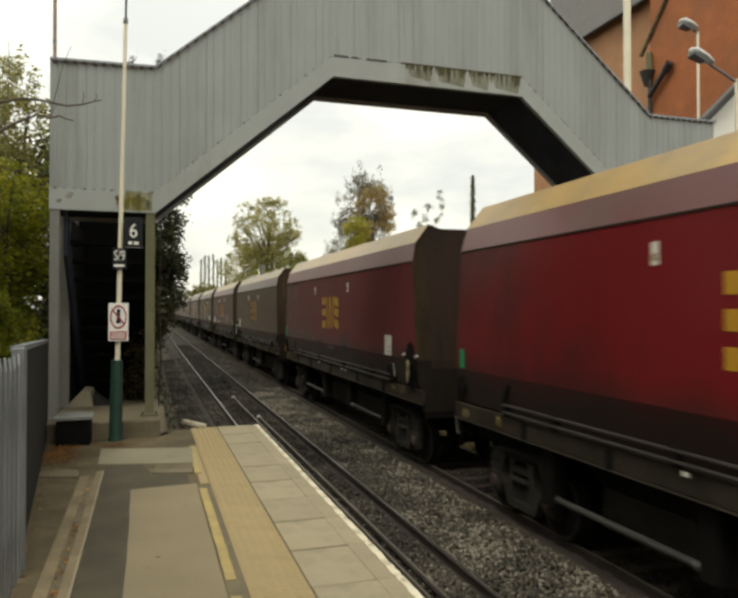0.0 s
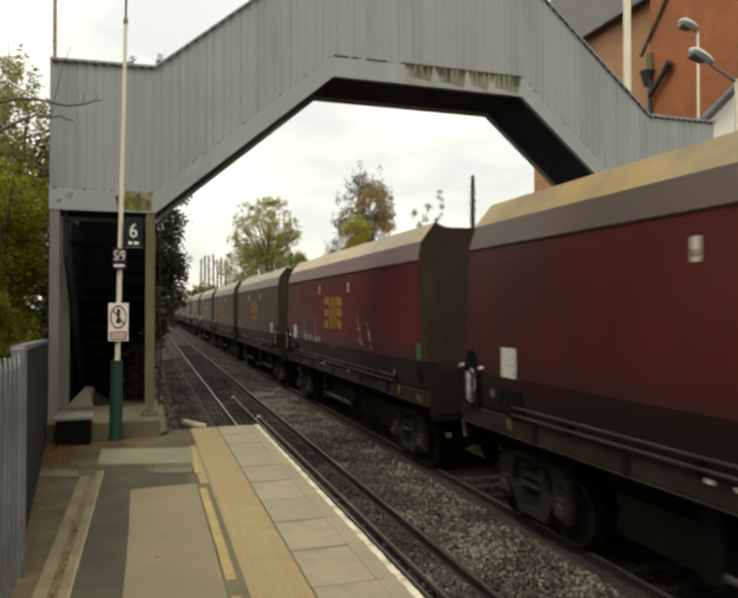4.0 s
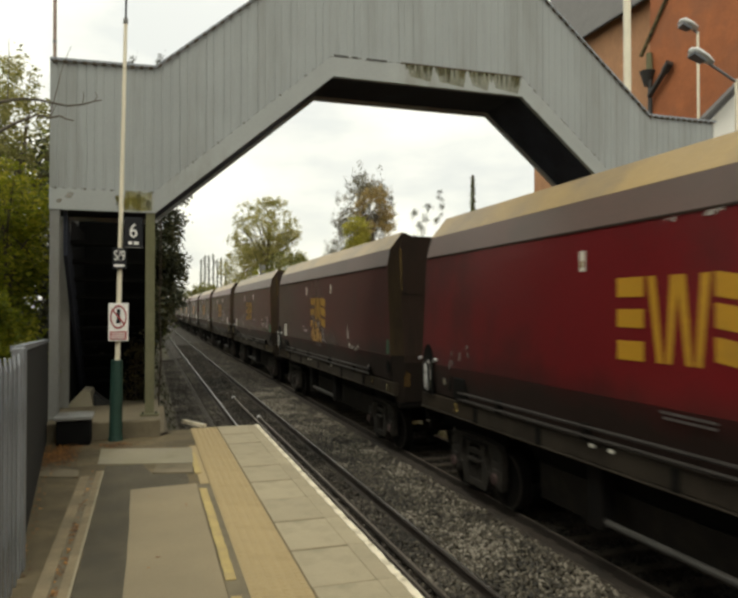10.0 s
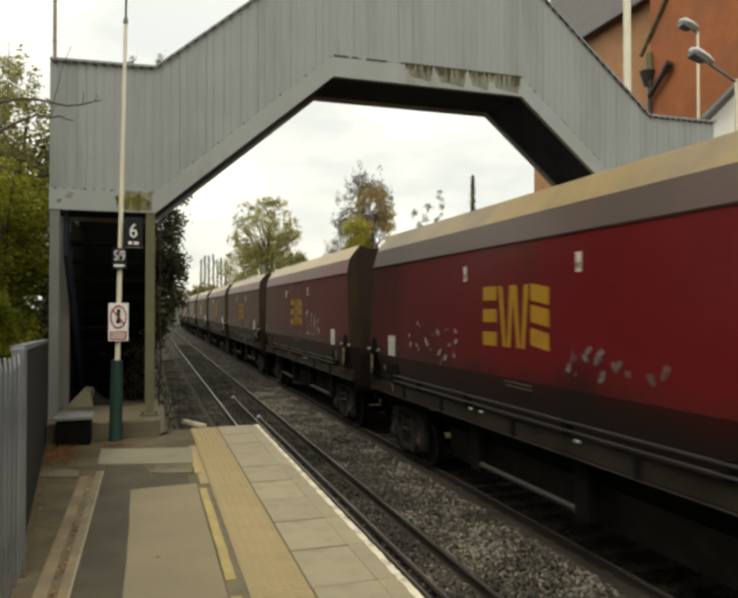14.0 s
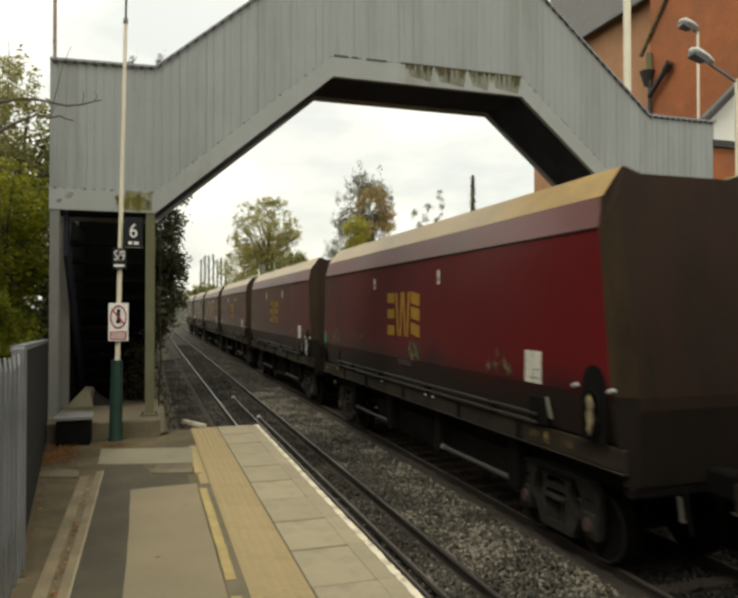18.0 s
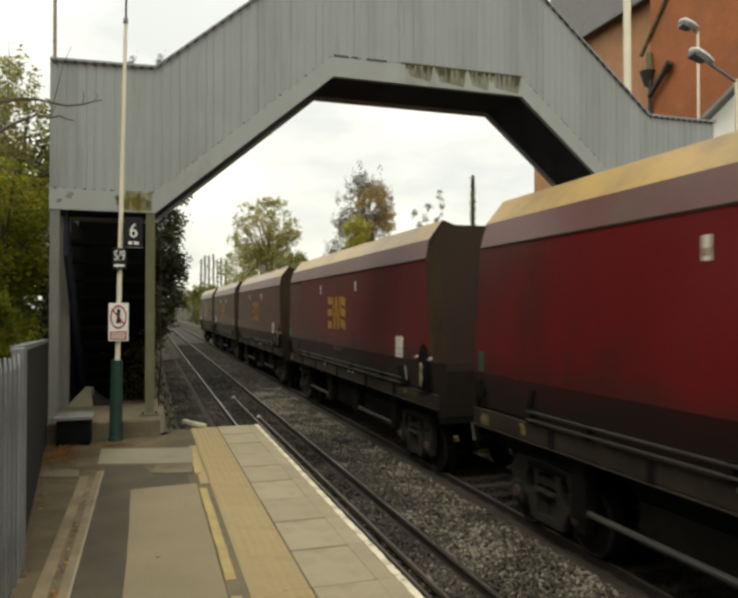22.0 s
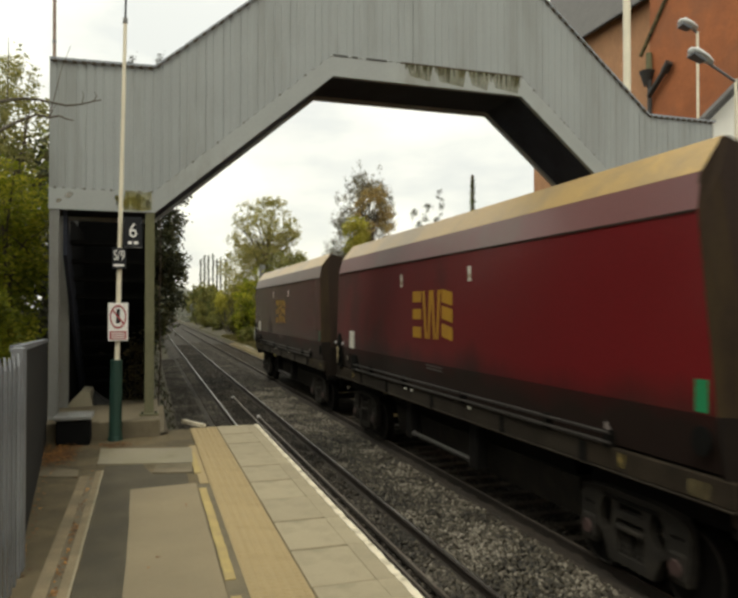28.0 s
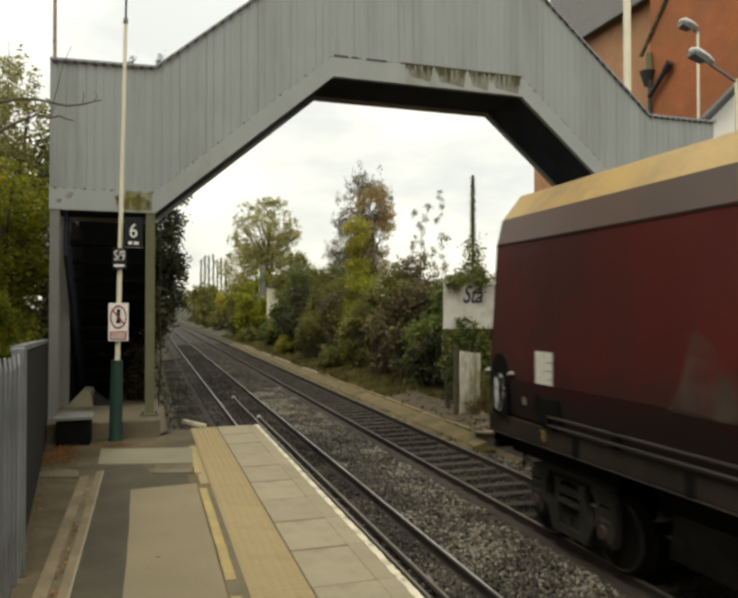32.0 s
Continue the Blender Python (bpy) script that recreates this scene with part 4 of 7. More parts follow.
# stained places on the fascia
moss = random.Random(5)
for i in range(64):
    x = moss.uniform(3.95, 6.04)
    wd, ln = moss.uniform(0.008, 0.034), moss.uniform(0.05, 0.30) * (0.6 + 0.4 * math.sin(x * 7.0) ** 2)
    y = FY - 0.0385 - 0.0008 * (i % 7)
    part("moss_drip", bplate([(x - wd, y, 5.705), (x + wd, y, 5.705), (x + wd * 0.6, y, 5.70 - ln * 0.7), (x, y, 5.70 - ln), (x - wd * 0.6, y, 5.70 - ln * 0.75)], (0, 0.0006, 0)), M["fascia_moss" if i % 4 else "lichen_dark"], fb, "green-brown moss streak")
for xa, xb, dz in ((3.96, 4.42, 0.24), (4.45, 5.02, 0.28), (5.05, 5.46, 0.29), (5.48, 6.03, 0.29)):
    part("moss_film", bplate([(xa, FY - 0.0375, 5.70), (xb, FY - 0.0375, 5.70), (xb - 0.05, FY - 0.0375, 5.70 - dz), (xa + 0.08, FY - 0.0375, 5.70 - dz * 0.8)], (0, 0.0006, 0)), M["moss_film"], fb, "thin grey-green film of algae")
# dark strip painted as the thin shadow over the moss
part("ledge_line", bbox(3.86, 6.06, FY - 0.046, FY - 0.02, 5.702, 5.722), M["rust_and_shadow"], fb, "dark strip drawn for the shadow line above the moss")
for xa, xb in ((2.74, 2.98), (3.05, 3.14), (3.28, 3.62)):
    part("drip_edge", bbox(xa, xb, FY - 0.045, FY - 0.02, 5.694, 5.718), M["gutter"], fb, "ragged dark line")
for x in (-1.22, -0.84, -0.50, -0.12, 0.06, 0.62, 0.98, 1.36, 1.9, 2.3, 6.3, 6.9, 7.5, 8.1):
    z = zat(SKIRT, x) - 0.005
    part("bolt_stain", bbox(x - 0.012, x + 0.012, FY - 0.047, FY - 0.02, z - 0.012, z + 0.012, 0.003), M["rust_and_shadow"], fb)
lic = random.Random(9)
part("lichen_stain", ragged([(-0.33, 3.15), (0.06, 3.15), (0.055, 3.42), (-0.32, 3.42)], 0, 0.0006, 0.06, 0.012, 77), M["lichen"], fb, "yellow-green lichen patch").matrix_basis = pose(0, FY - 0.0385, 0, 90)
for i in range(16):
    x, z = lic.uniform(-0.40, 0.055), lic.uniform(3.30, 3.42)
    w, h = lic.uniform(0.02, 0.06), lic.uniform(0.08, z - 3.14)
    y = FY - 0.0395 - 0.0007 * (i % 8)
    part("lichen_stain", bplate([(x - w * 0.7, y, z), (x + w * 0.7, y, z), (min(x + w, 0.07), y, z - h * 0.5), (x + w * 0.3, y, z - h), (x - w * 0.4, y, z - h * 0.9), (x - w, y, z - h * 0.5)], (0, 0.0005, 0)), M["lichen_dark" if i % 4 == 1 else "lichen"], fb, "yellow-green lichen streak")
for x, z, r in ((-1.04, 3.33, 0.05), (-1.17, 3.25, 0.035)):
    part("rust_stain", bplate([(x + r * math.cos(q) * (1 + 0.4 * math.sin(2 * q)), FY - 0.039, z + r * 0.9 * math.sin(q)) for q in [math.pi * j / 6 for j in range(12)]], (0, 0.0006, 0)), M["rust_film"], fb, "faint rust stain")
for x, mt in ((-1.23, "post_paint"), (0.03, "post_green")):
    leg = part("leg", bbox(x - 0.065, x + 0.065, FY - 0.02, FY + 0.11, 0.24, 3.14, 0.008), M[mt], fb)
    part("base_plate", bbox(x - 0.13, x + 0.13, FY - 0.09, FY + 0.18, 0.232, 0.262, 0.005), M[mt], leg)
    for dx in (-0.09, 0.09):
        part("anchor_bolt", brod((x + dx, FY - 0.06, 0.25), (x + dx, FY - 0.06, 0.29), 0.015, n=6), M["under"], leg)
for x in (-1.23, 0.03):
    part("leg", bbox(x - 0.065, x + 0.075, BY - 0.11, BY + 0.02, -0.4, 3.14, 0.008), M["post_paint" if x < -1 else "post_green"], fb)
for x in (8.9, 10.1):
    for y in (FY + 0.05, BY - 0.05):
        part("leg", bbox(x - 0.065, x + 0.065, y - 0.065, y + 0.065, -1.2, 3.14, 0.008), M["post_paint"], fb)
part("side_sheet", bbox(-1.30, -1.27, FY + 0.02, FY + 4.0, 3.2, 5.2), M["cladding"], fb)
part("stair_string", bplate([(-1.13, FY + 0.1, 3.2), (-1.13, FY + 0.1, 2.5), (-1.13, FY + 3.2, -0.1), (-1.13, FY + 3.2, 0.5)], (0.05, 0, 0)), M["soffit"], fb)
# black treads and boards hold the enclosure's shade in their colour
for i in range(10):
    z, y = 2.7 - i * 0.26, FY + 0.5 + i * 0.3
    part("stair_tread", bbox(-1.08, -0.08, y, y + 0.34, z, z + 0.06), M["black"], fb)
part("back_boarding", bbox(-1.3, 0.0, FY + 3.9, FY + 4.0, -0.5, 5.2), M["black"], fb, "boarded back of the stair enclosure, blackened for the shade inside")
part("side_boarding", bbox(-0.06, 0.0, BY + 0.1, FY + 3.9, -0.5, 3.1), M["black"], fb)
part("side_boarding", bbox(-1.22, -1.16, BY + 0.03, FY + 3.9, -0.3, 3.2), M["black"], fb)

pl = thing("bridge_plinth", "low concrete plinth under the footbridge legs", "plinth")
part("plinth_block", bbox(-1.6, 0.17, 9.92, 12.2, -0.6, 0.232, 0.015), M["concrete"], pl)
part("plinth_step", bplate([(0.14, 10.1, 0.0), (0.22, 10.0, 0.0), (0.26, 11.2, -0.4), (0.14, 11.2, 0.232)], (0.1, 0.15, 0.0)), M["concrete"], pl)

lampc = thing("lamp_column", "slim pale lamp column rising behind the footbridge landing", "lamp post")
part("column", brod((-1.27, FY + 0.3, 3.2), (-1.29, FY + 0.3, 9.0), 0.026, 0.022), M["pole_rusty"], lampc)
part("collar", brod((-1.28, FY + 0.3, 5.55), (-1.28, FY + 0.3, 5.58), 0.03), M["galv"], lampc)

cr = thing("creeper", "brown and green creeper growing under the footbridge landing", "creeper", (-0.2, 12.5, -0.4))
part("stem", brod((0, 0, 0), (0.02, 0, 1.3), 0.02, 0.01), M["twig"], cr)
part("leaves", foliage("leaves", [((0.0, 0, 0.5), (0.18, 0.2, 0.5)), ((0.03, 0, 1.1), (0.16, 0.2, 0.45)), ((0.05, 0, 1.6), (0.1, 0.15, 0.3))], 900, 0.035, M["leaf_brown"], np.random.default_rng(77), 0.2), None, cr)

# ---- sign post ----
sp = thing("sign_post", "slim cream mast with green base carrying black and white signs", "sign post")
PX, PY = -0.385, 9.8
part("mast", brod((PX, PY, 0.9), (-0.30, PY, 5.65), 0.033, 0.024), M["pole_white"], sp)
part("mast_top", brod((-0.30, PY, 5.63), (-0.285, PY, 6.6), 0.014, 0.011), M["under"], sp)
part("mast_collar", brod((-0.303, PY, 5.60), (-0.30, PY, 5.67), 0.031), M["lid_grey"], sp)
bs = part("base_sleeve", brod((PX - 0.015, PY, 0.0), (PX - 0.005, PY, 1.07), 0.085, 0.075, 14), M["pole_green"], sp, "dark green cast base")
part("sleeve_flange", brod((PX - 0.016, PY, 0.0), (PX - 0.016, PY, 0.06), 0.10, 0.09, 14), M["pole_green"], bs)


def board(parent, name, x0, x1, z0, z1, material, y=PY - 0.06, label=""):
    return part(name, bbox(x0, x1, y - 0.012, y, z0, z1, 0.003), material, parent, label)


def text(parent, body, x, y, z, size, material, squeeze=1.0, shear=0.0, bold=0.0):
    cu = bpy.data.curves.new("lettering", "FONT")
    cu.body, cu.size, cu.extrude, cu.align_x = body, size, 0.002, "CENTER"
    cu.shear, cu.offset = shear, bold
    tmp = bpy.data.objects.new("tmp", cu)
    scene.collection.objects.link(tmp)
    me = bpy.data.meshes.new_from_object(tmp.evaluated_get(bpy.context.evaluated_depsgraph_get()))
    bpy.data.objects.remove(tmp)
    me.materials.clear()
    me.materials.append(material)
    o = new("lettering", me)
    o.parent = parent
    o.matrix_basis = pose(x, y, z, 90) @ Matrix.Diagonal((squeeze, 1, 1, 1))
    return o


b6 = board(sp, "car_stop_sign", -0.305, -0.07, 2.57, 2.98, M["sign_black"], label="black sign with a white figure 6")
text(b6, "6", -0.187, PY - 0.074, 2.71, 0.27, M["sign_white"], 0.85)
for i, w in enumerate((0.05, 0.06)):
    part("text_bar", bbox(-0.25 + i * 0.07, -0.25 + i * 0.07 + w, PY - 0.076, PY - 0.072, 2.615, 2.655), M["sign_white"], b6)
part("sign_border", bbox(-0.305, -0.07, PY - 0.0745, PY - 0.072, 2.572, 2.577), M["lid_grey"], b6)
b9 = board(sp, "car_stop_sign", -0.45, -0.27, 2.28, 2.565, M["sign_black"], label="black sign with white figures S/9")
text(b9, "S/9", -0.36, PY - 0.074, 2.40, 0.19, M["sign_white"], 0.62)
part("text_bar", bbox(-0.43, -0.30, PY - 0.076, PY - 0.072, 2.315, 2.345), M["sign_white"], b9)
bt = board(sp, "warning_sign", -0.495, -0.245, 1.325, 1.83, M["sign_white"], label="white warning sign with a red ring and red panel")
part("red_panel", bbox(-0.475, -0.265, PY - 0.077, PY - 0.072, 1.345, 1.455), M["sign_red"], bt)
for i in range(3):
    part("text_bar", bbox(-0.455, -0.285, PY - 0.08, PY - 0.077, 1.362 + i * 0.03, 1.376 + i * 0.03), M["sign_white"], bt)
rg = ring(bmesh.new(), (0, 0, 0), 0.145, 0.013, "Y", 28)
o = part("red_ring", rg, M["sign_red"], bt)
o.location, o.scale = (-0.37, PY - 0.075, 1.645), (0.66, 0.4, 1.0)
part("ring_bar", bplate([(-0.45, PY - 0.08, 1.73), (-0.435, PY - 0.08, 1.745), (-0.29, PY - 0.08, 1.56), (-0.305, PY - 0.08, 1.545)], (0, 0.006, 0)), M["sign_red"], bt)
part("symbol", bplate([(-0.40, PY - 0.079, 1.56), (-0.34, PY - 0.079, 1.56), (-0.35, PY - 0.079, 1.66), (-0.345, PY - 0.079, 1.75), (-0.39, PY - 0.079, 1.75), (-0.388, PY - 0.079, 1.66)], (0, 0.004, 0)), M["sign_black"], bt)

# ---- bin, fence, leaves ----
gb = thing("grit_bin", "black box with a grey lid beside the plinth", "storage box")
part("body", bbox(-1.10, -0.70, 9.55, 9.90, 0.0, 0.33, 0.015), M["box_black"], gb)
part("lid", bbox(-1.13, -0.67, 9.50, 9.93, 0.33, 0.39, 0.015), M["lid_grey"], gb)
part("foot", bbox(-1.08, -0.72, 9.56, 9.60, 0.0, 0.03), M["box_black"], gb)
solid("stone_block", bplate([(-1.20, 11.55, 0.234), (-0.80, 11.55, 0.234), (-0.855, 11.55, 0.46), (-0.97, 11.55, 0.475)], (0.02, 0.55, 0.02)), M["pad"], "beige sloping stone block on the plinth", "stone block")
solid("cover_sheet", bplate([(-0.80, 11.62, 0.234), (-0.52, 11.62, 0.234), (-0.60, 11.62, 0.27), (-0.70, 11.62, 0.34), (-0.80, 11.62, 0.43)], (0.0, 0.4, 0.0)), M["panel_dark"], "dark sheet heaped beside the stone block", "sheet")

pale = bmesh.new()
plate(pale, [(-0.03, 0, 0.03), (0.03, 0, 0.03), (0.03, 0, 1.42), (0.0, 0, 1.50), (-0.03, 0, 1.42)], (0, 0.012, 0))
for v in pale.verts:
    v.co.y += abs(v.co.x) * -0.45
pale_me = mesh_of("pale", pale, M["galv"])
fe = thing("palisade_fence", "galvanised steel palisade fence along the platform back", "fence")
y = -10.9
while y < 5.05:
    o = part("pale", pale_me, None, fe)
    o.location, o.rotation_euler = (-0.80, y, random.uniform(-0.02, 0.0) - 0.03), (0, 0, radians(90))
    y += 0.15
for z in (0.35, 1.15):
    part("fence_rail", bbox(-0.85, -0.82, -11.0, 5.1, z - 0.03, z + 0.03), M["galv"], fe)
part("end_post", bbox(-0.86, -0.78, 5.08, 5.18, 0.0, 1.49, 0.006), M["galv"], fe)
pn = thing("boundary_panel", "dark grey close-boarded panel fence joining the footbridge", "fence")
for i in range(16):
    ya, za = 5.22 + i * 0.31, 1.46 - 0.0095 * i
    xa = -0.83 - 0.028 * i
    part("fence_board", bplate([(xa, ya, 0.0), (xa - 0.026, ya + 0.30, 0.0), (xa - 0.026, ya + 0.30, za), (xa, ya, za)], (-0.03, 0, 0)), M["panel_dark"], pn)
part("top_rail", bplate([(-0.81, 5.20, 1.46), (-1.26, 10.2, 1.31), (-1.26, 10.2, 1.345), (-0.81, 5.20, 1.50)], (-0.08, 0, 0)), M["galv"], pn)

k = 850
lp = np.stack([RNG.normal(-1.0, 0.11, k), RNG.normal(9.05, 0.33, k), np.full(k, 0.012) + RNG.random(k) * 0.02], 1)
lp2 = np.stack([RNG.normal(-0.545, 0.014, 120), RNG.normal(5.0, 1.3, 120), np.full(120, 0.010)], 1)
lp3 = np.stack([RNG.uniform(-0.85, 0.5, 14), RNG.uniform(3.5, 9.8, 14), np.full(14, 0.014)], 1)
lp4 = np.stack([RNG.normal(-0.38, 0.13, 120), RNG.normal(9.42, 0.09, 120), np.full(120, 0.014)], 1)
lp5 = np.stack([np.zeros(40), np.linspace(5, 9, 40), np.full(40, 0.012)], 1)
lp5[:, 0] = -0.80 - (lp5[:, 1] - 5) * 0.085 + np.abs(RNG.normal(0.02, 0.04, 40))
lp = np.concatenate([lp, lp2, lp3, lp4, lp5])
k = len(lp)
a = unit(k, RNG); a[:, 2] *= 0.25
b = np.cross(a, np.array([0, 0, 1.0])) 
tagged(new("fallen_leaves", quads("fallen_leaves", lp, a * 0.024, b * 0.019, M["leaf_litter"])), "orange-brown fallen leaves on the platform", "leaves", kind="stuff")


# ---- wagons ----
LEN = 13.669
CX = 5.65


def strokes(bm, s, lines, w, x=1.154):
    """Flat painted ribbons on the wagon side, tapered at both ends: each line is a row of (y, z)."""
    for line in lines:
        rows = []
        for i, (y, z) in enumerate(line):
            (ya, za), (yb, zb) = line[max(i - 1, 0)], line[min(i + 1, len(line) - 1)]
            d = Vector((0, yb - ya, zb - za)).normalized()
            h = w / 2 * (0.75 if i in (0, len(line) - 1) else 1.0)
            n = Vector((0, -d.z, d.y)) * h
            e = d * w * 0.25 * (-1 if i == 0 else 1 if i == len(line) - 1 else 0)
            c = Vector((s * x, y, z)) + e
            out = Vector((s * 0.002, 0, 0))
            rows.append([bm.verts.new(q) for q in (c - n, c + n, c + n + out, c - n + out)])
        for p, q in zip(rows, rows[1:]):
            for i in range(4):
                bm.faces.new((p[i], q[i], q[(i + 1) % 4], p[(i + 1) % 4]))
        bm.faces.new(rows[0])
        bm.faces.new(rows[-1][::-1])
    bmesh.ops.recalc_face_normals(bm, faces=bm.faces[:])
    return bm


def pierced(outline, holes, x0, x1, yc):
    """A thick plate across x with real openings; points are (y, z)."""
    bm = bmesh.new()
    edges = []
    for loop in [outline] + holes:
        vs = [bm.verts.new((x0, yc + a, z)) for a, z in loop]
        edges += [bm.edges.new((vs[i], vs[(i + 1) % len(vs)])) for i in range(len(vs))]
    fill = bmesh.ops.triangle_fill(bm, edges=edges, use_beauty=True)
    faces = [f for f in fill["geom"] if isinstance(f, bmesh.types.BMFace)]
    ext = bmesh.ops.extrude_face_region(bm, geom=faces)
    for v in ext["geom"]:
        if isinstance(v, bmesh.types.BMVert):
            v.co.x = x1
    bmesh.ops.recalc_face_normals(bm, faces=bm.faces[:])
    return bm


def bogie(w, yc):
    """A cast three-piece bogie: pierced side frames on axle boxes, springs, wheels."""
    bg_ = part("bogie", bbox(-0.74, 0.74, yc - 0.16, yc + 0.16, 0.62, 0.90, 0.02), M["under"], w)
    for s in (-1, 1):
        out = [(-0.80, 0.30), (-0.84, 0.52), (-0.84, 0.80), (-0.74, 0.93), (-0.40, 0.97), (0.40, 0.97), (0.74, 0.93), (0.84, 0.80), (0.84, 0.52), (0.80, 0.30), (0.60, 0.30), (0.56, 0.50), (0.46, 0.44), (0.34, 0.20), (-0.34, 0.20), (-0.46, 0.44), (-0.56, 0.50), (-0.60, 0.30)]
        oval = [math.pi * i / 6 for i in range(12)]
        holes = [[(c + 0.105 * math.cos(q) - k * 0.03 * math.sin(q), 0.68 + 0.19 * math.sin(q)) for q in oval] for c, k in ((-0.40, -1), (0.40, 1))]
        holes += [[(-0.21, 0.30), (0.21, 0.30), (0.23, 0.56), (-0.23, 0.56)], [(-0.23, 0.62), (0.23, 0.62), (0.2, 0.68), (-0.2, 0.68)], [(-0.2, 0.76), (0.2, 0.76), (0.16, 0.84), (-0.16, 0.84)]]
        holes += [[(c - 0.09, 0.71), (c + 0.09, 0.71), (c + 0.09, 0.745), (c - 0.09, 0.745)] for c in (-0.68, 0.68)]
        part("side_frame", pierced(out, holes, s * 0.77, s * 0.87, yc), M["bogie"], bg_)
        part("frame_flange", bplate([(s * 0.865, yc - 0.78, 0.895), (s * 0.865, yc - 0.40, 0.945), (s * 0.865, yc + 0.40, 0.945), (s * 0.865, yc + 0.78, 0.895), (s * 0.865, yc + 0.74, 0.93), (s * 0.865, yc + 0.40, 0.975), (s * 0.865, yc - 0.40, 0.975), (s * 0.865, yc - 0.74, 0.93)], (s * 0.04, 0, 0)), M["bogie"], bg_)
        part("bolster_end", bbox(min(s * 0.80, s * 0.91), max(s * 0.80, s * 0.91), yc - 0.19, yc + 0.19, 0.57, 0.615, 0.01), M["bogie"], bg_)
        for k in (-1, 1):
            ab = part("axle_box", bbox(min(s * 0.84, s * 0.90), max(s * 0.84, s * 0.90), yc + k * 0.68 - 0.11, yc + k * 0.68 + 0.11, 0.34, 0.60, 0.02), M["bogie"], bg_)
            part("axle_cap", brod((s * 0.89, yc + k * 0.68, 0.46), (s * 0.925, yc + k * 0.68, 0.46), 0.085, 0.075, 12), M["cap_red"], ab, "dull reddish axle end cap")
            bm = bmesh.new()
            for q in (-0.05, 0.05):
                rod(bm, (s * 0.80, yc + k * 0.12 + q, 0.28), (s * 0.80, yc + k * 0.12 + q, 0.60), 0.04, n=8)
                for z in (0.34, 0.41, 0.48, 0.55):
                    rod(bm, (s * 0.80, yc + k * 0.12 + q, z - 0.012), (s * 0.80, yc + k * 0.12 + q, z + 0.012), 0.05, n=8)
            part("spring", bm, M["bogie"], bg_)
        part("brake_beam", bbox(min(s * 0.86, s * 0.89), max(s * 0.86, s * 0.89), yc - 0.42, yc + 0.42, 0.865, 0.90), M["under"], bg_)
    for k in (-1, 1):
        for s in (-1, 1):
            bm = brod((s * 0.58, yc + k * 0.68, 0.42), (s * 0.69, yc + k * 0.68, 0.42), 0.415, 0.415, 28)
            rod(bm, (s * 0.55, yc + k * 0.68, 0.42), (s * 0.58, yc + k * 0.68, 0.42), 0.445, 0.445, 28)
            rod(bm, (s * 0.69, yc + k * 0.68, 0.42), (s * 0.72, yc + k * 0.68, 0.42), 0.14, 0.12, 14)
            wh = part("wheel", bm, M["under"], bg_)
            part("tread_ring", ring(bmesh.new(), (s * 0.695, yc + k * 0.68, 0.42), 0.385, 0.016, "X", 28), M["bogie"], wh)
        part("axle", brod((-0.6, yc + k * 0.68, 0.42), (0.6, yc + k * 0.68, 0.42), 0.08), M["under"], bg_)


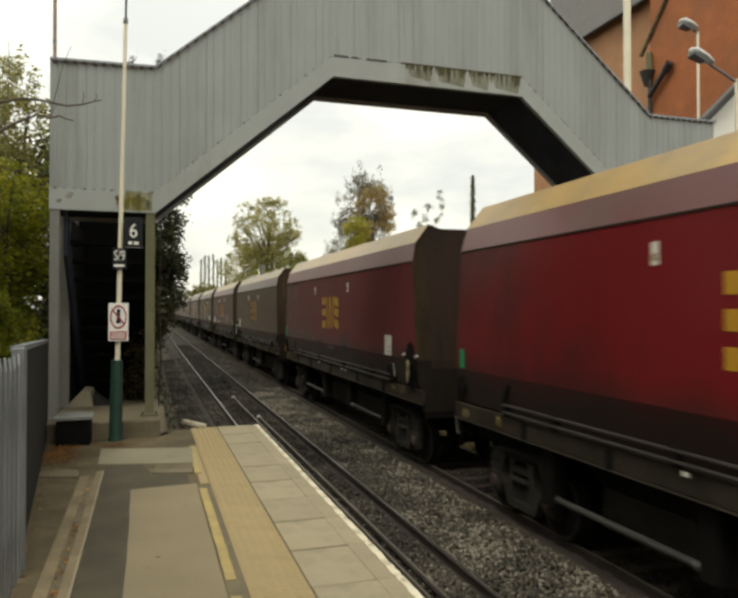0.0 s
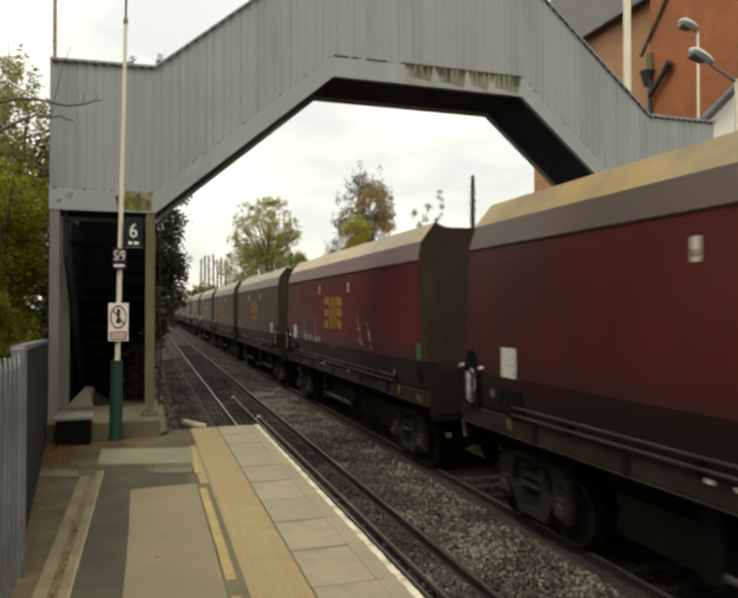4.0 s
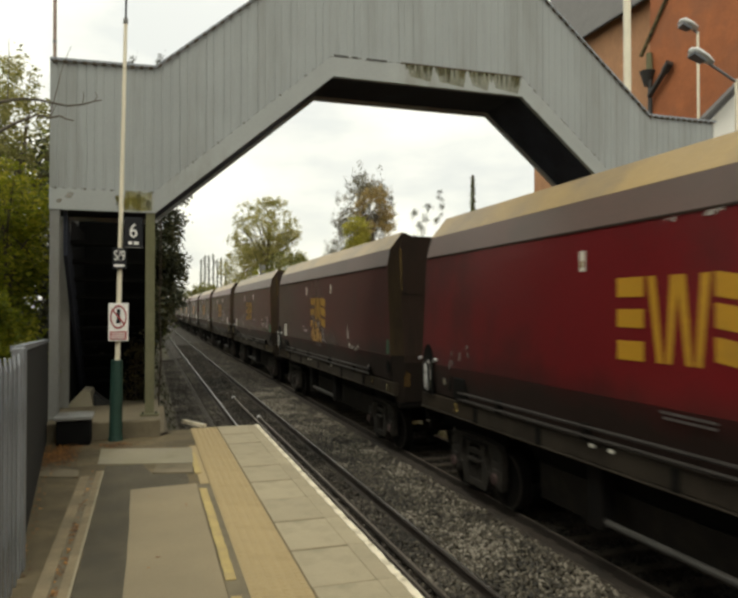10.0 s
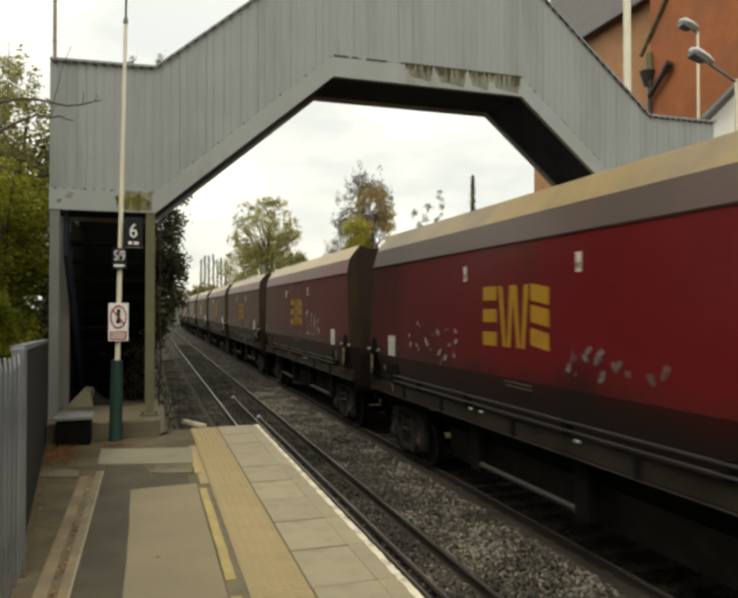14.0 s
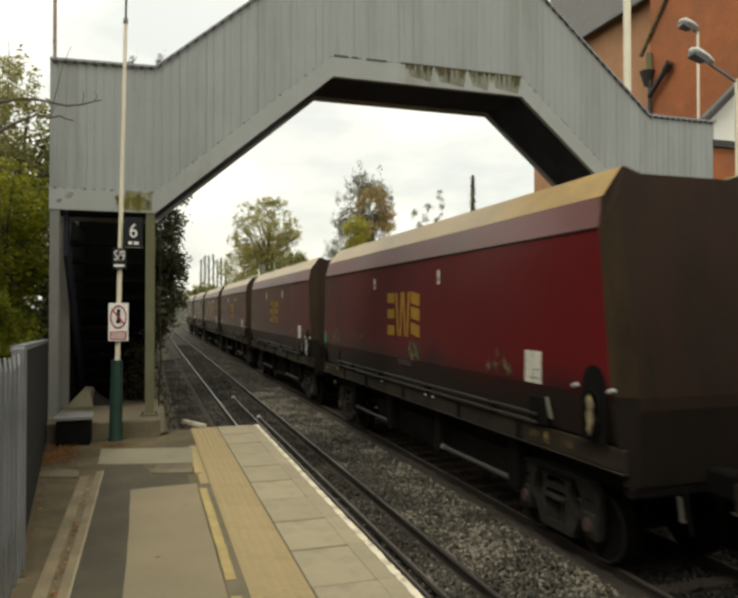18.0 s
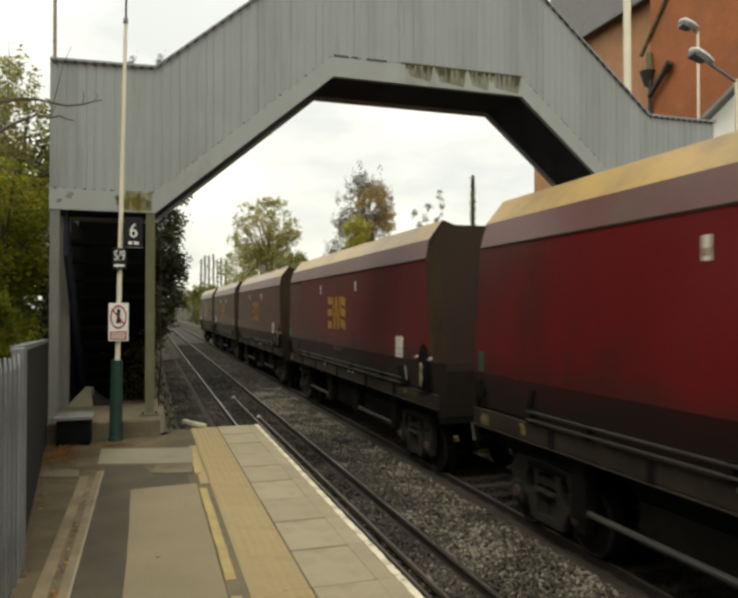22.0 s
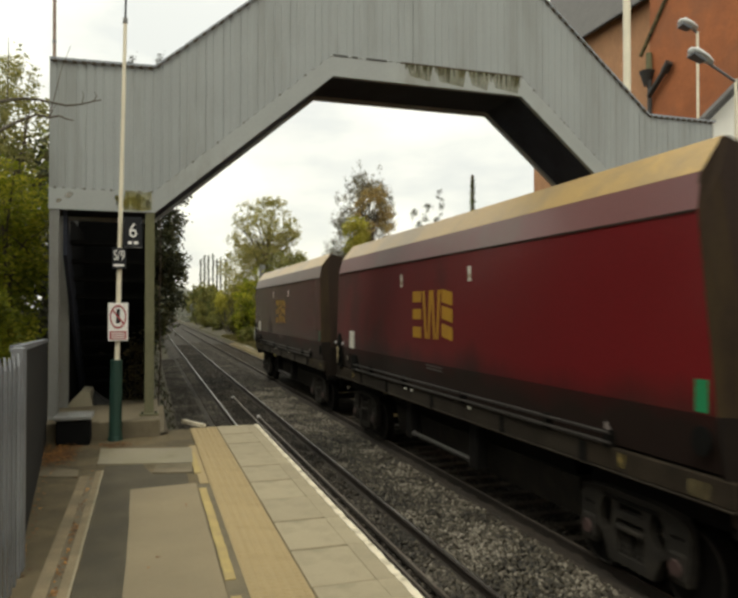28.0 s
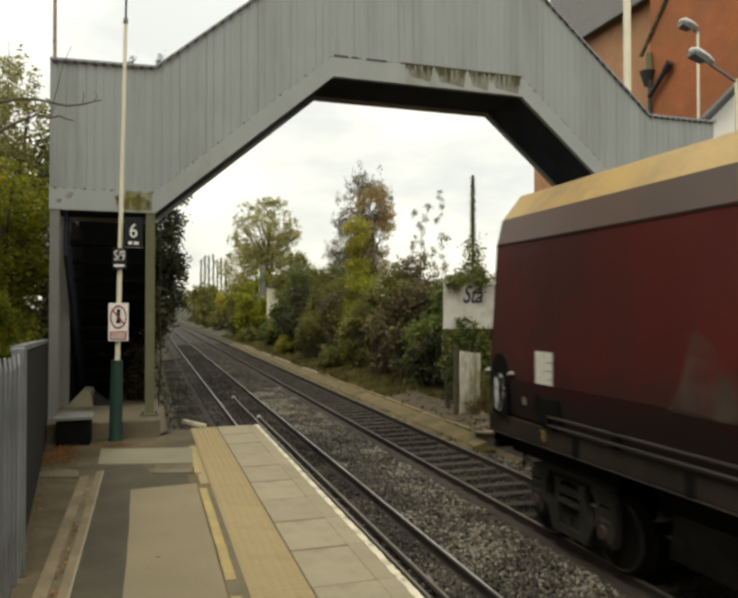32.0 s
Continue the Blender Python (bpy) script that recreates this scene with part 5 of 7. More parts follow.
def wagon(wheel_end, wheel_mat, rim, coat, grey, hood):
    """One bogie coal hopper; wheel_end is the end (-1 leading, 1 trailing) with the hand wheel."""
    e = wheel_end
    w = thing("hopper_wagon", "", "hopper wagon", group="train of coal hoppers")
    for s in (-1, 1):
        X = s * 1.15
        bm = bplate([(X, -6.02, 2.0), (X, 6.02, 2.0), (X, 5.82, 3.76), (X, -5.82, 3.76)], (-s * 0.05, 0, 0))
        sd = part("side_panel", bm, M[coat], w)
        part("rain_strip", bbox(min(X, X + s * 0.012), max(X, X + s * 0.012), -5.81, 5.81, 3.742, 3.765), M["end_sheet"], sd)
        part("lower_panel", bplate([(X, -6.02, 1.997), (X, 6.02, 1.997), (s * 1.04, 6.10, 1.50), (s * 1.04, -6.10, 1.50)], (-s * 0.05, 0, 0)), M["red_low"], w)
        part("upper_panel", bplate([(X, -5.82, 3.763), (X, 5.82, 3.763), (s * 1.07, 5.79, 4.10), (s * 1.07, -5.79, 4.10)], (-s * 0.05, 0, -0.01)), M["up_brown" if grey else "red_up"], w, "upper side sheet, dusty and greyed for the reflected sky")
        part("hood", bplate([(s * 1.07, -5.79, 4.103), (s * 1.07, 5.79, 4.103), (s * 0.81, 5.76, 4.44), (s * 0.81, -5.76, 4.44)], (-s * 0.04, 0, -0.03)), M[hood], w, "dusty tan top hood sheet")
        part("solebar", bbox(min(s * 1.03, s * 1.10), max(s * 1.03, s * 1.10), -4.18, 4.18, 1.245, 1.475, 0.012), M["solebar"], w)
        for q in (-1, 1):
            part("end_solebar", bbox(min(s * 1.03, s * 1.10), max(s * 1.03, s * 1.10), min(q * 4.183, q * 6.15), max(q * 4.183, q * 6.15), 1.245, 1.475, 0.012), M["solebar_end"], w, "browner outer end of the solebar")
            for yb in ((4.5, 5.15) if q == e < 0 else ()):
                part("ochre_mark", bbox(min(s * 1.098, s * 1.104), max(s * 1.098, s * 1.104), q * yb - 0.13, q * yb + 0.13, 1.33, 1.42), M["ochre"], w, "worn ochre mark")
        part("solebar_flange", bbox(min(s * 1.03, s * 1.125), max(s * 1.03, s * 1.125), -6.16, 6.16, 1.225, 1.243, 0.004), M["solebar"], w)
        for z in (1.525, 1.625):
            part("door_rail", brod((s * 1.13, -4.6, z), (s * 1.13, 4.6, z), 0.02, n=8), M["door_rail"], w)
        for yb in (-4.55, -3.4, -1.1, 1.45, 3.4, 4.55):
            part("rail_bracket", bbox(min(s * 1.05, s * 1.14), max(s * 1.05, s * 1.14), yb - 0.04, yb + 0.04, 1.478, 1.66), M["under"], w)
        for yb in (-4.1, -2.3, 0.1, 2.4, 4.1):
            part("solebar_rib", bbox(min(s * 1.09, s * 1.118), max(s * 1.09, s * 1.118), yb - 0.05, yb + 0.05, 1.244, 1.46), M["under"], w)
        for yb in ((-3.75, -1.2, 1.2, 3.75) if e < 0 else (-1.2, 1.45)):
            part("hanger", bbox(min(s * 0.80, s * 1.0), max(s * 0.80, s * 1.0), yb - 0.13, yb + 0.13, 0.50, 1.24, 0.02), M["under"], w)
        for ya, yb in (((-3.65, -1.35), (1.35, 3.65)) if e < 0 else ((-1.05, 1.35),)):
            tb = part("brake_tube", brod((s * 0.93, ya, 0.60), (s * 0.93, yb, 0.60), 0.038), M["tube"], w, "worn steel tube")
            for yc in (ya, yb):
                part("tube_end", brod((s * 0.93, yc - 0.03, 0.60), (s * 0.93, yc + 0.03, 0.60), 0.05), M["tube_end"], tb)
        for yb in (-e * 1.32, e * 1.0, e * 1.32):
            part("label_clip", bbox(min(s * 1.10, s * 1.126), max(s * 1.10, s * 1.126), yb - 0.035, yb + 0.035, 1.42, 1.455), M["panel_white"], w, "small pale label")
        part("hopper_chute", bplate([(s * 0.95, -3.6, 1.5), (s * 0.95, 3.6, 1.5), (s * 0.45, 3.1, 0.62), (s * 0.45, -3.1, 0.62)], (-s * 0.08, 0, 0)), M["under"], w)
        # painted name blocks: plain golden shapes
        blocks = [[(0.84, z), (0.84, z + h), (0.45, z + h), (0.45, z)] for z, h in ((2.40, 0.19), (2.72, 0.18), (3.02, 0.19))]
        for lo, hi in ((0.235, 0.345), (0.125, 0.045), (-0.125, -0.03), (-0.235, -0.32)):
            blocks.append([(lo + 0.04, 2.40), (hi + 0.055, 3.21), (hi - 0.055, 3.21), (lo - 0.04, 2.40)])
        blocks += [[(-0.42, z), (-0.42, z + 0.21), (-0.83, z + 0.15), (-0.83, z - 0.06)] for z in (2.46, 2.745, 3.01)]
        for blk in blocks:
            part("name_bar", bplate([(s * 1.1535, a if s < 0 else -a, z) for a, z in blk], (s * 0.002, 0, 0)), M["yellow"], w, "golden-yellow painted bar")
        for yb in ((-1.65, 1.65) if e < 0 else (-1.42, 1.42)):
            pb = part("load_plate", bbox(min(X, X + s * 0.006), max(X, X + s * 0.006), yb - 0.048, yb + 0.048, 3.31, 3.53), M["panel_white"], w, "small white plate")
            part("plate_stripe", bbox(min(X, X + s * 0.009), max(X, X + s * 0.009), yb - 0.036, yb + 0.036, 3.35, 3.42), M["plate_print"], pb)
        part("stencil", strokes(bmesh.new(), s, [[(0.24, 1.955), (-0.42, 1.945)], [(0.20, 1.905), (-0.42, 1.895)]], 0.034, 1.148), M["stencil_faint"], w, "faint stencilled line")
        # hand wheel end
        py = 4.67 if e > 0 else -4.53
        dp = part("data_panel", bbox(min(X, X + s * 0.006), max(X, X + s * 0.006), py - 0.185, py + 0.185, 2.0, 2.39), M["panel_white"], w, "white data panel with grey lines")
        for i in range(3):
            part("text_bar", bbox(min(X, X + s * 0.009), max(X, X + s * 0.009), py - 0.16, py + 0.16, 2.06 + i * 0.1, 2.072 + i * 0.1), M["spray_grey"], dp)
        part("text_bar", bbox(min(X, X + s * 0.009), max(X, X + s * 0.009), py - 0.006, py + 0.006, 2.0, 2.375), M["spray_grey"], dp)
        # a flat black arch stands in for the shade of the recess
        bm = bmesh.new()
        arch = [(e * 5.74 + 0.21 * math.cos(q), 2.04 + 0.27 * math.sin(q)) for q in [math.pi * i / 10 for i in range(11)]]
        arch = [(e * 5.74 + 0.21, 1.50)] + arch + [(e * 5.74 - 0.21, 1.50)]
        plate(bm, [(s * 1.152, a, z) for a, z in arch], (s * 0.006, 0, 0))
        part("wheel_recess", bm, M["black"], w, "flat black arch drawn for the shaded recess")
        bm = ring(bmesh.new(), (s * 1.18, e * 5.74, 1.80), 0.215, 0.017, "X", 22)
        for q in range(3):
            a = math.pi * q / 3 + 0.4
            rod(bm, (s * 1.18, e * 5.74 + 0.22 * math.cos(a), 1.80 + 0.22 * math.sin(a)), (s * 1.18, e * 5.74 - 0.22 * math.cos(a), 1.80 - 0.22 * math.sin(a)), 0.018, n=6)
        for v in bm.verts:
            v.co.y = e * 5.74 + (v.co.y - e * 5.74) * 0.66
            v.co.z = 1.80 + (v.co.z - 1.80) * 1.15
        hw = part("hand_wheel", bm, M["rim_worn" if rim else "under"], w, "brake hand wheel")
        wide = 0.85 if rim else 1.0
        hub = [(0.01, 0.19), (0.05, 0.15), (0.035, 0.05), (0.055, -0.03), (0.03, -0.10), (0.045, -0.19), (0.0, -0.23), (-0.02, -0.14), (-0.05, -0.08), (-0.03, 0.02), (-0.055, 0.08), (-0.03, 0.15)]
        part("hub_plate", bplate([(s * 1.195, e * 5.74 + a * wide, 1.80 + z) for a, z in hub], (s * 0.02, 0, 0)), M[wheel_mat], hw, "chipped painted hub plate")
        for dy in (-0.31, 0.31):
            part("grab_handle", brod((s * 1.17, e * 5.74 + dy - 0.045, 2.08), (s * 1.17, e * 5.74 + dy + 0.045, 2.05), 0.024, n=8), M["wheel_white"], w)
        part("valve_box", bbox(min(s * 1.05, s * 1.14), max(s * 1.05, s * 1.14), e * 4.6 - 0.2, e * 4.6 + 0.2, 1.5, 1.85, 0.02), M["under"], w)
        part("lever", bplate([(s * 1.145, e * 4.95, 1.62), (s * 1.145, e * 4.89, 1.62), (s * 1.145, e * 4.80, 1.86), (s * 1.145, e * 4.86, 1.86)], (s * 0.012, 0, 0)), M["lever_grey" if e < 0 else "under"], w)
        if e > 0:
            part("small_tag", bbox(min(s * 1.09, s * 1.112), max(s * 1.09, s * 1.112), 5.2 - 0.03, 5.2 + 0.03, 1.69, 1.79), M["lever_grey"], w, "small pale tag")
            part("tag_print", bbox(min(s * 1.112, s * 1.115), max(s * 1.112, s * 1.115), 5.2 - 0.03, 5.2 + 0.03, 1.73, 1.75), M["plate_print"], w)
        # plain end
        if e > 0:
            part("end_plate", bbox(min(X, X + s * 0.006), max(X, X + s * 0.006), -e * 5.86 - 0.07, -e * 5.86 + 0.07, 2.02, 2.30), M["green_plate" if coat == "red" else "green_dull"], w, "small green plate")
        part("lever", bplate([(s * 1.13, -e * 4.62, 1.66), (s * 1.13, -e * 4.54, 1.66), (s * 1.13, -e * 4.40, 1.90), (s * 1.13, -e * 4.48, 1.90)], (s * 0.012, 0, 0)), M["spray_grey" if e > 0 else "under"], w)
        # black disc in place of the shade inside a hole
        part("end_recess", bplate([(s * 1.125, -e * 5.84 + 0.11 * math.cos(q), 1.77 + 0.13 * math.sin(q)) for q in [math.pi * i / 6 for i in range(12)]], (s * 0.02, 0, 0)), M["black"], w, "flat black disc drawn for the shade of a round hole")
        part("cream_patch", bbox(min(s * 1.1, s * 1.107), max(s * 1.1, s * 1.107), -e * 5.78 - 0.13, -e * 5.78 + 0.13, 1.27, 1.41), M["cream_worn"], w, "worn cream paint patch")
        for ey in (-1, 1):
            part("solebar_mark", bbox(min(s * 1.102, s * 1.106), max(s * 1.102, s * 1.106), ey * 4.75 - 0.07, ey * 4.75 + 0.07, 1.30, 1.44), M["mark_yellow"], w)
    for ey in (-1, 1):
        Y = ey
        # y of the sloping end at a height
        ends = lambda z: Y * (6.18 - max(z - 2.0, 0.0) * 0.155)
        part("end_frame", bplate([(-0.92, ends(1.1), 1.1), (0.92, ends(1.1), 1.1), (0.92, ends(1.86), 1.86), (-0.92, ends(1.86), 1.86)], (0, -Y * 0.04, 0)), M["end_low"], w, "dark lower end frame")
        bm = bplate([(-0.92, ends(1.863), 1.863), (0.92, ends(1.863), 1.863), (0.92, ends(2.0), 2.0), (-0.92, ends(2.0), 2.0)], (0, -Y * 0.04, 0))
        plate(bm, [(-0.92, ends(2.0), 2.0), (0.92, ends(2.0), 2.0), (0.92, ends(4.1), 4.1), (0.79, ends(4.43), 4.43), (0.6, ends(4.36), 4.36), (-0.6, ends(4.36), 4.36), (-0.79, ends(4.43), 4.43), (-0.92, ends(4.1), 4.1)], (0, -Y * 0.04, 0))
        es = part("end_sheet", bm, M["end_sheet"], w, "dusty brown end sheet")
        for s in (-1, 1):
            part("corner_post", bplate([(s * 1.147, Y * 6.025, 2.0), (s * 1.147, Y * 5.832, 3.74), (s * 1.075, Y * 5.80, 4.095), (s * 0.812, Y * 5.77, 4.435), (s * 0.792, ends(4.43), 4.43), (s * 0.922, ends(4.1), 4.1), (s * 0.922, ends(2.0), 2.0)], (0, -Y * 0.03, 0)), M["corner"], es)
            part("corner_foot", bplate([(s * 1.05, Y * 6.10, 1.1), (s * 1.147, Y * 6.025, 2.0), (s * 0.922, ends(2.0), 2.0), (s * 0.922, ends(1.1), 1.1)], (0, -Y * 0.03, 0)), M["end_low"], es)
        if hood == "hood_grey":
            part("end_seam", bplate([(-0.89, ends(3.19) + Y * 0.002, 3.19), (-0.80, ends(3.17) + Y * 0.002, 3.17), (-0.45, ends(3.175) + Y * 0.002, 3.175), (-0.45, ends(3.187) + Y * 0.002, 3.187), (-0.79, ends(3.20) + Y * 0.002, 3.20), (-0.87, ends(3.25) + Y * 0.002, 3.25)], (0, Y * 0.008, 0)), M["end_low"], es, "short dark weld mark")
            for s in (-1, 1):
                part("ochre_tab", bplate([(s * 0.915, ends(3.25) + Y * 0.003, 3.25), (s * 0.885, ends(3.30) + Y * 0.003, 3.30), (s * 0.86, ends(4.08) + Y * 0.003, 4.08), (s * 0.915, ends(4.11) + Y * 0.003, 4.11)], (0, Y * 0.006, 0)), M["ochre_band"], es, "worn ochre band")
            part("rust_patch", bplate([(x - 0.03, ends(z) + Y * 0.003, z) for x, z in ((-0.90, 1.40), (-0.84, 1.42), (-0.80, 1.37), (-0.77, 1.46), (-0.78, 1.55), (-0.74, 1.62), (-0.80, 1.64), (-0.83, 1.71), (-0.87, 1.62), (-0.91, 1.60), (-0.89, 1.50))], (0, Y * 0.004, 0)), M["rust_bright"], w, "golden rust patch")
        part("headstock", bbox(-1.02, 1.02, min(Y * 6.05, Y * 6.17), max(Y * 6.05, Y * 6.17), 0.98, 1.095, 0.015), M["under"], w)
        # plates added to stop light showing through above the bogies
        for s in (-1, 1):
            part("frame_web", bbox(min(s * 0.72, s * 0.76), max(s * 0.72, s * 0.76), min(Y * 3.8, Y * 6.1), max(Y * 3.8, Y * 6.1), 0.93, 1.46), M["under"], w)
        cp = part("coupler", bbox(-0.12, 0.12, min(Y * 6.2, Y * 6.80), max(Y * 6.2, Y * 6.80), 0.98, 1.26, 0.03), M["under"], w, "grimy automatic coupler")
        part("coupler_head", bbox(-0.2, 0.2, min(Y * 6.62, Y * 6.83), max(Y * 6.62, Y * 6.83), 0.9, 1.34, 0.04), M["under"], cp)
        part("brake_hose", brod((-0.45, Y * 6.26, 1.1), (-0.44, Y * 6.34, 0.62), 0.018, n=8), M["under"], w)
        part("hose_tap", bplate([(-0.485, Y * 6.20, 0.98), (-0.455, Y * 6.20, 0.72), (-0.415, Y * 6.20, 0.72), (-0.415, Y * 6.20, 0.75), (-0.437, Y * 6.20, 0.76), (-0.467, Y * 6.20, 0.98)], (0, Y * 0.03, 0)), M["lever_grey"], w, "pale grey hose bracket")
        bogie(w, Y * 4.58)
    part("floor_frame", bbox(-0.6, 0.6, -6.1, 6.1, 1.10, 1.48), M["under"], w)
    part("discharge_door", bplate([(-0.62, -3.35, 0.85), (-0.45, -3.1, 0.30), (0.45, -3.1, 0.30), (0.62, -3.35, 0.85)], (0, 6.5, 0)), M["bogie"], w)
    part("coal_floor", bbox(-1.0, 1.0, -5.7, 5.7, 3.3, 3.4), M["black"], w)
    part("top_rail", bbox(-0.8, -0.74, -5.7, 5.7, 4.34, 4.42), M["hood"], w)
    part("top_rail", bbox(0.74, 0.8, -5.7, 5.7, 4.34, 4.42), M["hood"], w)
    return w


LABELS = {
    14: "maroon coal hopper wagon with golden blocks and sky-greyed upper sheets",
    13: "maroon coal hopper wagon with cream hand wheel at its leading end",
    12: "dark maroon hopper wagon, grimy, white panel at its trailing end",
    11: "maroon hopper wagon with white paint runs sprayed on its side",
    10: "maroon hopper wagon with white panel at its leading end",
    9: "bright maroon hopper wagon with white hand wheel at its trailing end",
    8: "grimy maroon hopper wagon with grey and tan sprayed figures",
    7: "red hopper wagon with pale sprayed tags along its lower side",
    6: "maroon hopper wagon with large pale sprayed strokes",
    5: "maroon hopper wagon with a faded olive patch under its name",
    4: "clean maroon hopper wagon with a white hand wheel",
    3: "maroon hopper wagon with cream hand wheel and yellow solebar marks",
    2: "maroon hopper wagon with grimy brown end sheets",
    1: "maroon hopper wagon with small green end plate in front",
    0: "last hopper wagon of the train, maroon with a pale scuffed patch",
}
FRONT = {14, 13, 10, 6, 5, 4, 3, 2}
WHITE = {9, 8, 4, 0, 12}
DUSTY = {0, 8, 10, 12}
COALED = {0, 7, 8, 9, 10, 12}    # upper sheets browned by coal dust
protos, WAGONS = {}, []
for k in range(15):
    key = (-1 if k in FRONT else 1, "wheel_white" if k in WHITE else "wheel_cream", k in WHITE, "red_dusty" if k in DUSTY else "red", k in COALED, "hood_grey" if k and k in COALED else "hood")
    if key in protos:
        w = copy_thing(protos[key], Matrix.Identity(4))
    else:
        w = protos[key] = wagon(*key)
    w["label"] = LABELS[k]
    WAGONS.append(w)
    if k in (2, 3, 4, 6):
        part("end_plate", bbox(-1.157, -1.15, 5.72, 5.86, 2.02, 2.30), M["green_dull" if k == 4 else "green_plate"], w, "small green plate")
    if k == 9:
        for o in [c for c in w.children if c.name.startswith("data_panel")]:
            for c in (*o.children, o):
                bpy.data.objects.remove(c)


def paint(k, lines, width, material, label, name="sprayed_paint"):
    for i, line in enumerate(lines):
        part(name, strokes(bmesh.new(), -1, [line], width, 1.1565 + 0.0006 * i), M[material], WAGONS[k], label)


def scribble(y0, y1, z0, z1, n, seed):
    r = random.Random(seed)
    return [[(y0 + (y1 - y0) * (i + r.uniform(-0.4, 0.4)) / n, r.uniform(z0, z1)) for i in range(n + 1)]]


# sprayed strokes; y runs to the trailing end
def dabs(y0, y1, z0, z1, n, seed):
    """Flaked remains of paint: short scattered strokes."""
    r = random.Random(seed)
    out = []
    for i in range(n):
        y, z = r.uniform(y0, y1), r.uniform(z0, z1)
        out.append([(y, z), (y + r.uniform(-0.09, 0.09), z + r.uniform(-0.1, 0.1))])
    return out


def runs(k, lines, pools, seed):
    """Poured paint: thin bent runs and ragged pools where it gathered near the bottom."""
    for i, (line, material) in enumerate(lines):
        part("sprayed_paint", strokes(bmesh.new(), -1, [line], 0.05 if material == "paint_run" else 0.035, 1.1565 + 0.0006 * (i % 3)), M[material], WAGONS[k], "thin white run of paint")
    r = random.Random(seed)
    for ya, yb, za, zb, material in pools:
        n = 9
        top = [(ya + (yb - ya) * i / n, zb - r.uniform(0.0, 0.10) - (0.05 if i in (0, n) else 0)) for i in range(n + 1)]
        low = [(yb + (ya - yb) * i / n - 0.03, za + r.uniform(0.0, 0.03)) for i in range(n + 1)]
        part("sprayed_paint", bplate([(-1.159, y, z) for y, z in top + low], (-0.002, 0, 0)), M[material], WAGONS[k], "ragged white pool of paint")


runs(11, [([(3.36, 2.80), (3.45, 2.68), (3.36, 2.45), (3.20, 2.15)], "paint_run"), ([(3.10, 2.55), (3.04, 2.2)], "paint_thin"), ([(2.90, 2.84), (2.84, 2.72), (2.76, 2.48)], "paint_run"), ([(2.74, 2.46), (2.66, 2.12)], "paint_thin"),
          ([(2.03, 2.82), (1.98, 2.64), (1.88, 2.28), (1.84, 2.12)], "paint_run"), ([(1.82, 2.80), (1.74, 2.5), (1.62, 2.12)], "paint_thin"), ([(3.93, 2.66), (3.90, 2.42)], "paint_thin")],
     [(3.34, 2.86, 1.99, 2.21, "paint_run"), (2.74, 2.26, 1.98, 2.2, "paint_run"), (1.92, 1.32, 1.97, 2.2, "paint_run"), (3.98, 3.62, 2.06, 2.40, "paint_thin")], 21)
paint(11, [[(-2.2, 2.7), (-2.4, 2.2), (-2.7, 2.05)], [(-2.9, 2.6), (-3.2, 2.1)]], 0.10, "spray_white", "white sprayed strokes with runs")
def panel(k, pts, material, label, i=0):
    part("sprayed_paint", bplate([(-1.1565 - 0.0007 * i, y, z) for y, z in pts], (-0.002, 0, 0)), M[material], WAGONS[k], label)


panel(8, [(0.80, 2.02), (-0.44, 1.99), (-0.42, 2.15), (-0.22, 2.46), (0.10, 2.36), (0.30, 2.36), (0.58, 2.52), (0.72, 2.3)], "spray_tan", "tan sprayed block shape")
panel(8, [(0.74, 2.34), (0.62, 2.84), (0.44, 2.40)], "spray_grey", "grey sprayed peak", 1)
panel(8, [(0.02, 2.38), (-0.16, 2.80), (-0.32, 2.32)], "spray_grey", "grey sprayed peak", 1)
panel(8, [(0.46, 2.52), (0.42, 2.64), (0.05, 2.62), (0.02, 2.50)], "spray_grey", "grey sprayed band", 2)
panel(8, [(-0.46, 2.36), (-0.62, 2.42), (-0.95, 2.1), (-1.12, 2.0), (-0.55, 2.02)], "spray_grey", "grey sprayed smear", 1)
paint(8, [[(0.55, 2.28), (0.30, 2.18)], [(-0.1, 2.3), (0.12, 2.2)], [(0.42, 2.1), (0.2, 2.08)], [(0.0, 2.1), (0.14, 2.08)]], 0.04, "soot", "dark sprayed stroke")
paint(9, [[(0.2, 3.70), (0.05, 3.71)], [(-0.3, 3.71), (-0.5, 3.72)], [(-0.75, 3.71), (-0.85, 3.72)]], 0.06, "spray_white", "white paint flakes", "paint_flake")
paint(9, dabs(4.9, 4.2, 2.0, 2.3, 9, 31), 0.06, "spray_grey", "small pale paint flake", "paint_flake")
paint(10, dabs(2.9, 1.4, 2.1, 2.55, 14, 33), 0.10, "spray_haze", "pale scuffed patch", "scuff_patch")
paint(8, [[(1.85, 2.5), (1.76, 2.32), (1.6, 2.25)], [(1.6, 2.25), (1.35, 2.28), (1.25, 2.2)], [(-2.98, 2.5), (-3.08, 2.16), (-3.22, 2.03), (-3.6, 2.0), (-3.85, 2.03), (-3.9, 2.14)], [(-3.04, 2.34), (-3.12, 2.1)]], 0.08, "spray_white", "white sprayed squiggle")
